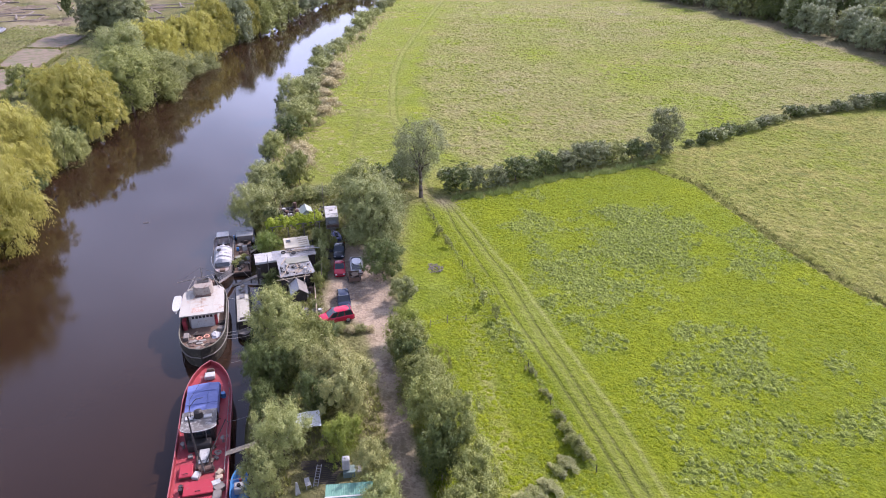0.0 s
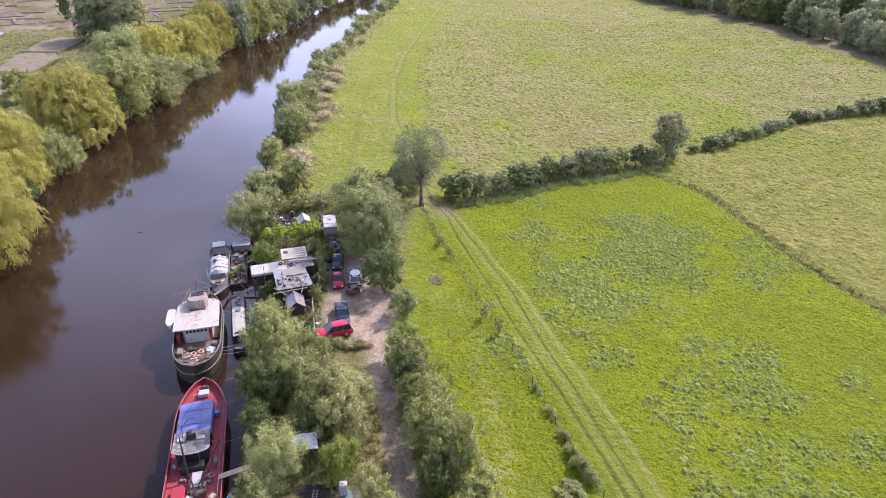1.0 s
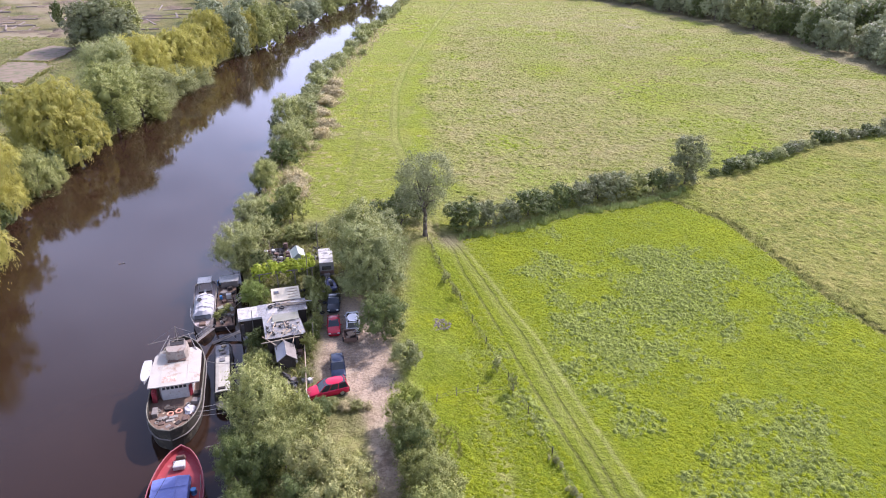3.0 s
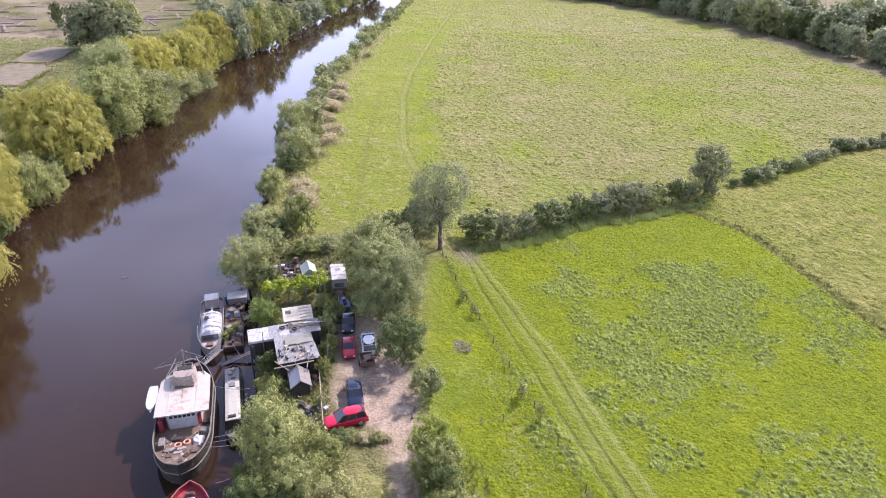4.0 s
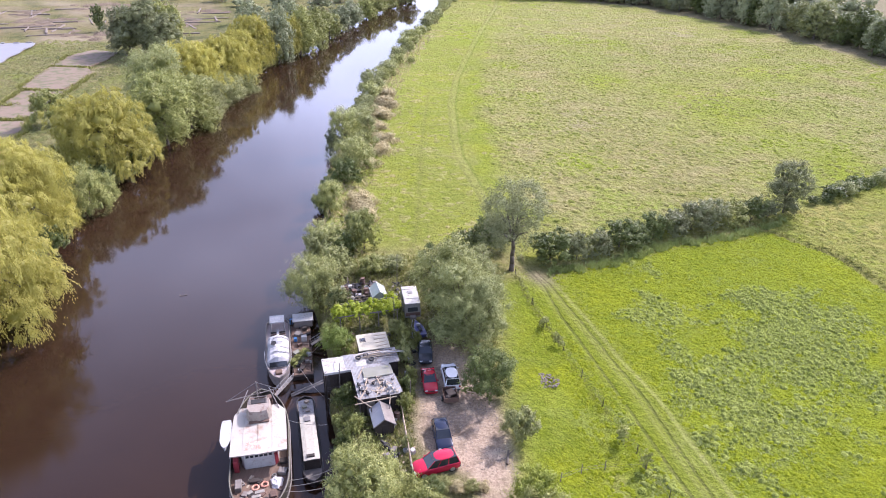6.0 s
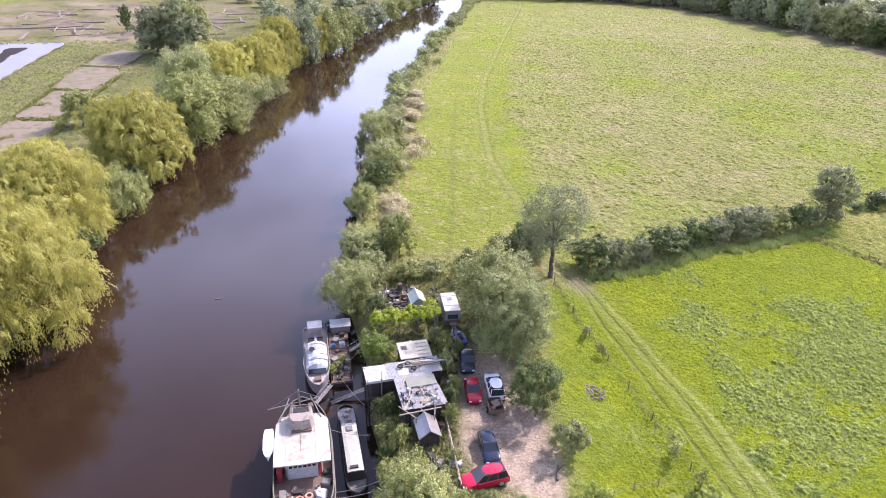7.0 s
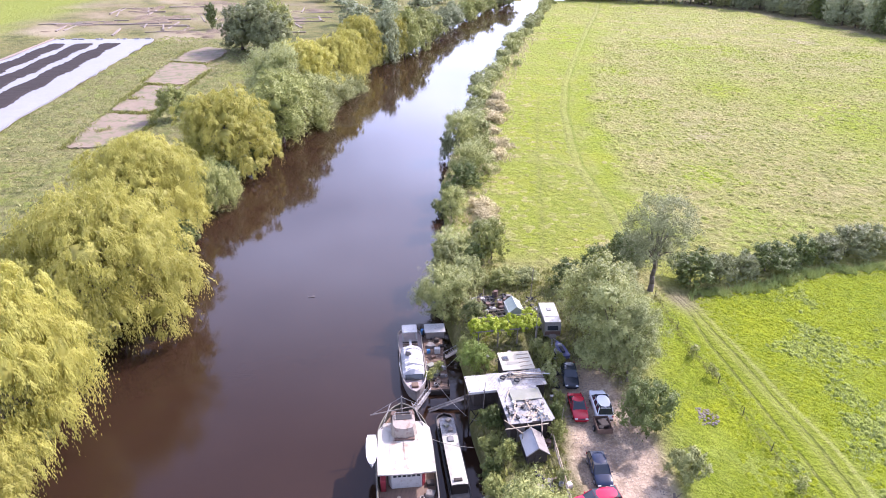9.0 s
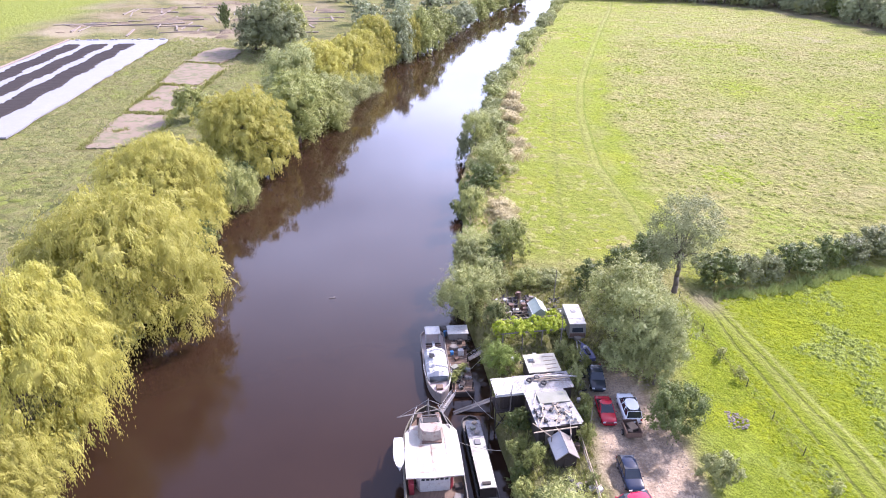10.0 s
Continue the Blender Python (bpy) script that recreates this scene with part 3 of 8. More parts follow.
beds = 0.8 * far_works * np.clip(0.6 + 0.6 * n2, 0, 1)
pad_soil = np.interp(YY, (150, 162, 183, 215, 250, 290), (-113, -116.5, -121.5, -131.5, -136.5, -142))
beds = np.maximum(beds, 0.75 * np.exp(-((XX - pad_soil - 0.8 * n1) / 1.6) ** 2) * soft(YY - 156, 2) * soft(290 - YY, 2))
crop = soft(-XX - 256 - (YY - 290) * 0.29, 2.5)
beds = beds * (1 - crop)


def grid_mesh(name, mat):
    ny, nx = XX.shape
    me = bpy.data.meshes.new(name)
    me.vertices.add(nx * ny)
    me.vertices.foreach_set("co", np.stack([XX, YY, ZZ], -1).astype(np.float32).ravel())
    i = np.arange((ny - 1) * (nx - 1))
    a = (i // (nx - 1)) * nx + i % (nx - 1)
    quads = np.stack([a, a + 1, a + nx + 1, a + nx], -1).astype(np.int32)
    me.loops.add(quads.size)
    me.loops.foreach_set("vertex_index", quads.ravel())
    me.polygons.add(len(quads))
    me.polygons.foreach_set("loop_start", np.arange(0, quads.size, 4, dtype=np.int32))
    me.polygons.foreach_set("loop_total", np.full(len(quads), 4, dtype=np.int32))
    me.polygons.foreach_set("use_smooth", np.ones(len(quads), dtype=bool))
    me.materials.append(mat)
    for key, layers in (("zone_a", (np.maximum(field, path_green * (1 - field)), gravel, pale_rut, sedge)), ("zone_b", (dry_field, rough, beds, dark_rut)), ("zone_c", (verge, scrub_yard, crop, trodden_shade)), ("zone_d", away)):
        at = me.attributes.new(key, "FLOAT_COLOR", "POINT")
        at.data.foreach_set("color", np.stack(layers, -1).astype(np.float32).ravel())
    me.update(calc_edges=True)
    return me


GROUND = bpy.data.materials.new("meadow and yard ground")
GROUND.use_nodes = True
nt = GROUND.node_tree


def zone(key):
    a = nt.nodes.new("ShaderNodeAttribute")
    a.attribute_name = key
    s = nt.nodes.new("ShaderNodeSeparateColor")
    nt.links.new(a.outputs["Color"], s.inputs["Color"])
    return s.outputs["Red"], s.outputs["Green"], s.outputs["Blue"], a.outputs["Alpha"]


z_field, z_gravel, z_pale, z_sedge = zone("zone_a")
z_dry, z_rough, z_beds, z_dark = zone("zone_b")
z_verge, z_scrub, z_crop, z_trod_shade = zone("zone_c")
d_left, d_mid, d_pale, d_far = zone("zone_d")


def calc(op, a, b=0.0):
    m = nt.nodes.new("ShaderNodeMath")
    m.operation = op
    for i, v in enumerate((a, b)):
        if isinstance(v, bpy.types.NodeSocket):
            nt.links.new(v, m.inputs[i])
        else:
            m.inputs[i].default_value = v
    return m.outputs["Value"]


def stripe(d, at, half, blur, much=1.0):
    """1 within half of the line that runs at a distance from d, fading over blur."""
    r = nt.nodes.new("ShaderNodeMapRange")
    r.interpolation_type = "SMOOTHSTEP"
    r.inputs["From Min"].default_value, r.inputs["From Max"].default_value = half + blur, half
    r.inputs["To Max"].default_value = much
    nt.links.new(calc("ABSOLUTE", calc("ADD", calc("ADD", d, sway), -at)), r.inputs["Value"])
    return r.outputs["Result"]


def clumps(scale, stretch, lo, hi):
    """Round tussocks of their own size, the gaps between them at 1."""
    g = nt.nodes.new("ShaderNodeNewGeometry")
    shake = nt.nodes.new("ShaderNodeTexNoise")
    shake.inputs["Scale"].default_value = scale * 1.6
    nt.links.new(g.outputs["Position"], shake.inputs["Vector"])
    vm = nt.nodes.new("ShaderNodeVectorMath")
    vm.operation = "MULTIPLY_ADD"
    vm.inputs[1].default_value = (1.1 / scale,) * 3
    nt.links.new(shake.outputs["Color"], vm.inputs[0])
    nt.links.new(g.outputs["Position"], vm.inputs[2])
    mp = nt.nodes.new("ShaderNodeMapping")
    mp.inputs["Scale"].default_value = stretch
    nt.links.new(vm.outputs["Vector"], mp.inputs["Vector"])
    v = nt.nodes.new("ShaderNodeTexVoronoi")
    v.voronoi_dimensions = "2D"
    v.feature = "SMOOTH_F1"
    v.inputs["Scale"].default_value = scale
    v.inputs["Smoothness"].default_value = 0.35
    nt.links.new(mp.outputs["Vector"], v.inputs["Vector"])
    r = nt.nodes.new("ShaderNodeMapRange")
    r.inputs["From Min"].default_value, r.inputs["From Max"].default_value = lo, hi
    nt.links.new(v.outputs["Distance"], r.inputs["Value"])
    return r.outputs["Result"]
wide = noise_fac(nt, 0.022, 5, 0.44, 0.56)
mid = noise_fac(nt, 0.13, 6, 0.38, 0.64, 0.65)
small = noise_fac(nt, 0.8, 6, 0.40, 0.60, 0.72)
fine = noise_fac(nt, 3.2, 5, 0.34, 0.66, 0.7)
sway = calc("MULTIPLY", calc("SUBTRACT", noise_fac(nt, 0.35, 2, 0.2, 0.8), 0.5), 0.22)
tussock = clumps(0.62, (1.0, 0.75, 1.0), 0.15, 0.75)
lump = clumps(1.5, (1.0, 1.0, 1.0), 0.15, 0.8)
meadow = ramp_mix(nt, mid, (0.180, 0.183, 0.036), (0.242, 0.205, 0.077))
meadow = ramp_mix(nt, wide, meadow, (0.217, 0.235, 0.033))
meadow = ramp_mix(nt, noise_fac(nt, 0.045, 6, 0.52, 0.70, 0.7), meadow, (0.252, 0.220, 0.087))
meadow = ramp_mix(nt, noise_fac(nt, 0.06, 5, 0.52, 0.66, 0.65, stretch=(1, 0.7, 1)), meadow, (0.170, 0.204, 0.027))
meadow = ramp_mix(nt, noise_fac(nt, 0.014, 4, 0.44, 0.60, 0.6), meadow, (0.213, 0.226, 0.058))
meadow = ramp_mix(nt, noise_fac(nt, 0.21, 6, 0.50, 0.68, 0.7, stretch=(0.6, 1.3, 1)), meadow, (0.155, 0.160, 0.052))
meadow = ramp_mix(nt, noise_fac(nt, 0.034, 5, 0.56, 0.64, 0.6, stretch=(0.8, 1.2, 1)), meadow, (0.270, 0.226, 0.123))
meadow = ramp_mix(nt, noise_fac(nt, 0.020, 5, 0.50, 0.58, 0.65), meadow, (0.176, 0.237, 0.016))
meadow = ramp_mix(nt, calc("MULTIPLY", noise_fac(nt, 0.036, 6, 0.57, 0.66, 0.7), 0.6), meadow, (0.285, 0.228, 0.119))
for scale, stretch, tone, much in ((0.022, (1, 0.8, 1), (0.180, 0.226, 0.018), 0.8), (0.05, (1, 1.1, 1), (0.262, 0.222, 0.095), 0.8), (0.11, (1, 1.4, 1), (0.150, 0.170, 0.030), 0.6)):
    meadow = ramp_mix(nt, calc("MULTIPLY", noise_fac(nt, scale, 5, 0.50, 0.60, 0.65, stretch=stretch), much), meadow, tone)
meadow = ramp_mix(nt, calc("MULTIPLY", small, 0.6), meadow, (0.263, 0.228, 0.097))
# dark olive mottling paints the shaded sides of the tussocks
meadow = ramp_mix(nt, calc("MULTIPLY", noise_fac(nt, 0.33, 7, 0.48, 0.62, 0.78), 0.5), meadow, (0.128, 0.142, 0.038))
# darker sward in the tussock gaps, with their shade painted in
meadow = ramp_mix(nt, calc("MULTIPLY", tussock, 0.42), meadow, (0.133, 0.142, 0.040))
meadow = ramp_mix(nt, noise_fac(nt, 0.9, 6, 0.53, 0.64, 0.75), meadow, (0.271, 0.249, 0.100))
green = ramp_mix(nt, mid, (0.120, 0.157, 0.008), (0.160, 0.188, 0.012))
green = ramp_mix(nt, noise_fac(nt, 0.055, 5, 0.50, 0.60, 0.65), green, (0.189, 0.213, 0.006))
green = ramp_mix(nt, noise_fac(nt, 0.10, 5, 0.54, 0.66, 0.7, stretch=(0.7, 1.2, 1)), green, (0.127, 0.155, 0.022))
green = ramp_mix(nt, calc("MULTIPLY", noise_fac(nt, 0.62, 6, 0.46, 0.60, 0.72), 0.55), green, (0.089, 0.118, 0.008))
# gaps between the pasture lumps darkened too, shade and sward together
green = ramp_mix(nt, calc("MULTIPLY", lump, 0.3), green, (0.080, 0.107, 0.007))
green = ramp_mix(nt, calc("MULTIPLY", noise_fac(nt, 1.7, 5, 0.52, 0.66, 0.7), 0.6), green, (0.191, 0.213, 0.018))
sedgy = ramp_mix(nt, small, (0.140, 0.172, 0.032), (0.190, 0.218, 0.056))
dry = ramp_mix(nt, mid, (0.190, 0.200, 0.034), (0.238, 0.216, 0.056))
dry = ramp_mix(nt, noise_fac(nt, 0.04, 5, 0.50, 0.60, 0.65), dry, (0.180, 0.214, 0.024))
for scale, stretch, tone, much in ((0.04, (1, 0.8, 1), (0.165, 0.205, 0.020), 0.8), (0.07, (1, 1.1, 1), (0.268, 0.236, 0.072), 0.8), (0.13, (1, 1.4, 1), (0.135, 0.146, 0.034), 0.5)):
    dry = ramp_mix(nt, calc("MULTIPLY", noise_fac(nt, scale, 5, 0.50, 0.60, 0.65, stretch=stretch), much), dry, tone)
dry = ramp_mix(nt, calc("MULTIPLY", small, 0.6), dry, (0.173, 0.186, 0.035))
dry = ramp_mix(nt, calc("MULTIPLY", noise_fac(nt, 0.42, 7, 0.48, 0.60, 0.78), 0.8), dry, (0.105, 0.118, 0.027))
dry = ramp_mix(nt, noise_fac(nt, 1.9, 5, 0.54, 0.68, 0.75), dry, (0.312, 0.281, 0.099))
bank = ramp_mix(nt, mid, (0.120, 0.120, 0.040), (0.200, 0.172, 0.066))
bank = ramp_mix(nt, noise_fac(nt, 0.035, 5, 0.50, 0.60, 0.65), bank, (0.150, 0.172, 0.034))
bank = ramp_mix(nt, small, bank, (0.160, 0.146, 0.058))
bank = ramp_mix(nt, noise_fac(nt, 0.06, 6, 0.48, 0.60, 0.7), bank, (0.082, 0.090, 0.030))
bank = ramp_mix(nt, calc("MULTIPLY", noise_fac(nt, 0.4, 6, 0.50, 0.62, 0.75), 0.6), bank, (0.088, 0.092, 0.034))
stones = ramp_mix(nt, mid, (0.306, 0.224, 0.160), (0.178, 0.130, 0.091))
stones = ramp_mix(nt, fine, stones, (0.393, 0.308, 0.214))
stones = ramp_mix(nt, calc("MULTIPLY", noise_fac(nt, 5.0, 4, 0.52, 0.66, 0.7), 0.6), stones, (0.109, 0.084, 0.057))
stones = ramp_mix(nt, calc("MULTIPLY", noise_fac(nt, 0.45, 6, 0.48, 0.60, 0.75), 0.75), stones, (0.143, 0.106, 0.071))
stones = ramp_mix(nt, calc("MULTIPLY", noise_fac(nt, 0.30, 6, 0.52, 0.60, 0.78), 0.7), stones, (0.417, 0.339, 0.244))
mud = ramp_mix(nt, mid, (0.222, 0.173, 0.111), (0.144, 0.115, 0.069))
mud = ramp_mix(nt, noise_fac(nt, 0.11, 6, 0.54, 0.62, 0.7), mud, (0.113, 0.089, 0.051))
mud = ramp_mix(nt, noise_fac(nt, 0.19, 6, 0.60, 0.66, 0.7), mud, (0.112, 0.122, 0.038))
mud = ramp_mix(nt, wide, mud, (0.244, 0.199, 0.135))
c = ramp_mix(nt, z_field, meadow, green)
c = ramp_mix(nt, z_dry, c, dry)
c = ramp_mix(nt, z_sedge, c, sedgy)
c = ramp_mix(nt, z_rough, c, bank)
c = ramp_mix(nt, z_verge, c, ramp_mix(nt, small, (0.215, 0.225, 0.062), (0.180, 0.212, 0.036)))
# leaf-mould ground, kept dark to paint shade between the thicket bushes
c = ramp_mix(nt, z_scrub, c, ramp_mix(nt, mid, (0.125, 0.128, 0.044), (0.165, 0.145, 0.074)))
c = ramp_mix(nt, z_crop, c, ramp_mix(nt, small, (0.150, 0.182, 0.028), (0.185, 0.200, 0.042)))
c = ramp_mix(nt, z_beds, c, mud)
c = ramp_mix(nt, z_pale, c, ramp_mix(nt, small, (0.240, 0.248, 0.070), (0.300, 0.275, 0.105)))
track = ramp_mix(nt, small, (0.150, 0.172, 0.029), (0.176, 0.180, 0.050))
c = ramp_mix(nt, stripe(d_mid, 0.6, 1.4, 1.4, 0.35), c, track)
c = ramp_mix(nt, stripe(d_pale, 0.0, 0.12, 0.32, 0.36), c, ramp_mix(nt, small, (0.27, 0.28, 0.09), (0.33, 0.30, 0.14)))
c = ramp_mix(nt, stripe(d_pale, -1.25, 0.06, 0.25, 0.14), c, (0.27, 0.27, 0.10))
rutted = ramp_mix(nt, small, (0.075, 0.085, 0.022), (0.115, 0.10, 0.045))
c = ramp_mix(nt, stripe(d_left, 0.0, 0.10, 0.26, 0.66), c, rutted)
c = ramp_mix(nt, stripe(d_mid, 0.0, 0.08, 0.26, 0.6), c, rutted)
c = ramp_mix(nt, stripe(d_mid, -0.62, 0.10, 0.3, 0.35), c, (0.235, 0.240, 0.075))
c = ramp_mix(nt, stripe(d_left, -0.55, 0.10, 0.3, 0.28), c, (0.225, 0.240, 0.06))
worn = ramp_mix(nt, small, (0.235, 0.225, 0.085), (0.285, 0.255, 0.125))
c = ramp_mix(nt, stripe(d_far, -0.2, 0.6, 0.9, 0.28), c, worn)
c = ramp_mix(nt, stripe(d_far, -0.9, 0.14, 0.45, 0.5), c, (0.125, 0.125, 0.035))
c = ramp_mix(nt, stripe(d_far, 1.0, 0.12, 0.45, 0.6), c, (0.105, 0.125, 0.02))
c = ramp_mix(nt, z_dark, c, ramp_mix(nt, small, (0.11, 0.12, 0.03), (0.15, 0.12, 0.055)))
c = ramp_mix(nt, z_trod_shade, c, (0.17, 0.145, 0.09))
c = ramp_mix(nt, z_gravel, c, stones)
gb = nt.nodes["Principled BSDF"]
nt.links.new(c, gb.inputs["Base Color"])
gb.inputs["Roughness"].default_value = 0.95
gb.inputs["Specular IOR Level"].default_value = 0.06
# the bloom of low grass seen flat
nt.links.new(calc("MULTIPLY", z_field, 0.26), gb.inputs["Sheen Weight"])
gb.inputs["Sheen Roughness"].default_value = 0.45
gb.inputs["Sheen Tint"].default_value = (0.64, 0.80, 0.05, 1)
# relief in metres: tussocks in the meadows, low lumps in the pasture, almost flat on gravel and mud
wild = calc("ADD", calc("MULTIPLY", calc("SUBTRACT", 1.0, tussock), 0.32), calc("ADD", calc("MULTIPLY", small, 0.13), calc("MULTIPLY", fine, 0.05)))
grazed = calc("ADD", calc("MULTIPLY", calc("SUBTRACT", 1.0, lump), 0.06), calc("ADD", calc("MULTIPLY", small, 0.15), calc("MULTIPLY", fine, 0.03)))
bare = calc("ADD", calc("MULTIPLY", small, 0.012), calc("MULTIPLY", fine, 0.012))


def blend(fac, a, b):
    return calc("ADD", a, calc("MULTIPLY", fac, calc("SUBTRACT", b, a)))


relief = blend(calc("MAXIMUM", z_gravel, z_beds), blend(z_field, wild, grazed), bare)
relief = calc("SUBTRACT", relief, calc("MULTIPLY", calc("ADD", stripe(d_left, 0.0, 0.10, 0.24), stripe(d_mid, 0.0, 0.08, 0.24)), 0.12))
nt.links.new(bump_of(nt, relief, 1.0, 1.0), gb.inputs["Normal"])

ground = new("ground", grid_mesh("ground", GROUND))
tagged(ground, "flat green flood meadow with wheel ruts and a gravel yard by the river", "ground", kind="structure")

wm = Mesh()
wm.add([(-900, -600, WATER_Z), (900, -600, WATER_Z), (900, 1300, WATER_Z), (-900, 1300, WATER_Z)], [(0, 1, 2, 3)])
water = new("water", wm.data("water", WATER))
tagged(water, "calm peat-brown river reflecting trees and sky", "river", kind="structure")


# ---------------------------------------------------------------- plants
def unit(rng, n):
    v = rng.normal(size=(n, 3))
    return v / np.linalg.norm(v, axis=1, keepdims=True)


def norm_rows(v):
    return v / np.maximum(np.linalg.norm(v, axis=1, keepdims=True), 1e-6)


def ball(c, r, rng, nu=7, nv=4):
    """A lumpy dark inside for a bough, so that the crown is not see-through."""
    pts = []
    for j in range(nv + 1):
        b = math.pi * j / nv
        for i in range(nu):
            a = 2 * math.pi * i / nu
            k = r * (0.55 + 0.6 * rng.random())
            pts.append((c[0] + k * math.sin(b) * math.cos(a), c[1] + k * math.sin(b) * math.sin(a), c[2] + k * math.cos(b)))
    tri = []
    for j in range(nv):
        for i in range(nu):
            k = (i + 1) % nu
            p, q, s, t = j * nu + i, j * nu + k, (j + 1) * nu + k, (j + 1) * nu + i
            tri += [(p, s, q), (p, t, s)]
    return np.array(pts), np.array(tri)


def crown_data(name, seed, lobes, n, size, mat, style="leaf", floor=0.15, subs=20, core=0.42, twig=0.6, reach=0.38, up=0.55):
    """A crown of n leaves on boughs (lobes of x, y, z, r), each bough broken up into sprays and twigs."""
    rng = np.random.default_rng(seed)
    lobes = np.array(lobes, float)
    K = len(lobes)
    S = K * subs
    sd = unit(rng, S)
    sd[:, 2] = np.abs(sd[:, 2]) * np.where(rng.random(S) < 0.75, 1, -1)
    li = np.repeat(np.arange(K), subs)
    R = lobes[li, 3]
    sr = R * rng.uniform(0.16, 0.36, S)
    sc = lobes[li, :3] + sd * R[:, None] * rng.uniform(0.55, 1.0, (S, 1))
    prob = sr ** 2 / (sr ** 2).sum()
    if style == "weep":
        # locks of hanging strands: each lock arches out from a spray and falls, its strands close together
        per, strands = 7, 7
        k = n // (per * strands)
        pick = rng.choice(S, k, p=prob)
        q = norm_rows(0.85 * unit(rng, k) + 0.8 * sd[pick] + np.array([0, 0, 0.35]))
        root = sc[pick] + q * sr[pick, None] * rng.uniform(0.7, 1.15, (k, 1))
        low = rng.random(k) < 0.30
        fall = np.where(low, rng.uniform(0.4, 0.95, k) * np.maximum(root[:, 2], 1.0), rng.uniform(0.4, 1.5, k))
        arch = rng.uniform(0.3, 1.0, k)
        tone = np.repeat(q, strands * per, 0)
        m = k * strands
        q = np.repeat(q, strands, 0)
        start = np.repeat(root, strands, 0) + rng.normal(size=(m, 3)) * np.array([0.20, 0.20, 0.14])
        length = np.repeat(fall, strands) * rng.uniform(0.6, 1.15, m)
        arch = np.repeat(arch, strands)[:, None] * rng.uniform(0.75, 1.2, (m, 1))
        flat = norm_rows(q * np.array([1, 1, 0.0]) + 0.12 * rng.normal(size=(m, 3)) * np.array([1, 1, 0]))
        t = (np.arange(per) + rng.random((m, per))) / per
        p = start[:, None, :] + flat[:, None, :] * (arch * np.sqrt(t))[:, :, None]
        p[:, :, 2] -= length[:, None] * t ** 1.4
        p += rng.normal(size=p.shape) * 0.05
        slope = (length[:, None] * 1.4 * t ** 0.4)[:, :, None]
        a = flat[:, None, :] * (arch * 0.5 / np.sqrt(t + 0.04))[:, :, None]
        a = a - np.array([0, 0, 1.0]) * slope + 0.22 * rng.normal(size=p.shape)
        p, a = p.reshape(-1, 3), norm_rows(a.reshape(-1, 3))
        keep = p[:, 2] > floor
        p, a, tone = p[keep], a[keep], tone[keep]
        m = len(p)
        b = norm_rows(np.cross(a, norm_rows(tone + np.array([0, 0, 0.5]) + 0.6 * unit(rng, m))))
    else:
        per = 8
        m = int(n * twig) // per
        pick = rng.choice(S, m, p=prob)
        q = norm_rows(unit(rng, m) + 0.8 * sd[pick])
        start = sc[pick] + q * sr[pick, None] * rng.uniform(0.4, 1.0, (m, 1))
        way = norm_rows(0.8 * q + np.array([0, 0, up]) + 0.45 * unit(rng, m))
        span = R[pick] * reach * rng.uniform(0.5, 1.3, m)
        t = rng.random((m, per))
        p = start[:, None, :] + way[:, None, :] * (t * span[:, None])[:, :, None]
        p[:, :, 2] -= (span[:, None] * 0.35) * t ** 2
        p = (p + rng.normal(size=p.shape) * 0.10 * span[:, None, None]).reshape(-1, 3)
        q = np.repeat(q, per, 0)
        m2 = n - m * per
        pick = rng.choice(S, m2, p=prob)
        q2 = norm_rows(unit(rng, m2) + 0.6 * sd[pick])
        p = np.concatenate([p, sc[pick] + q2 * sr[pick, None] * rng.uniform(0.6, 1.2, (m2, 1))])
        q = np.concatenate([q, q2])
        keep = p[:, 2] > floor
        for c in lobes:
            keep &= np.linalg.norm(p - c[:3], axis=1) > 0.55 * c[3]
        p, q = p[keep], q[keep]
        m = len(p)
        nn = norm_rows(q + 0.7 * unit(rng, m) + np.array([0, 0, 0.35]))
        a = norm_rows(np.cross(nn, unit(rng, m)))
        b = np.cross(nn, a)
    L = size[0] * rng.uniform(0.65, 1.35, (m, 1))
    W = size[1] * rng.uniform(0.65, 1.35, (m, 1))
    tri = np.stack([p - a * L * 0.5 - b * W * 0.5, p - a * L * 0.5 + b * W * 0.5, p + a * L * 0.5], 1)
    ev, ef, base = [], [], 0
    if core:
        for c in lobes:
            v, f = ball(c[:3], c[3] * core, rng)
            v[:, 2] = np.maximum(v[:, 2], floor)
            ev.append(v), ef.append(f + base)
            base += len(v)
    extra = (np.concatenate(ev), np.concatenate(ef)) if ev else None
    return tri_mesh(name, tri, mat, extra)


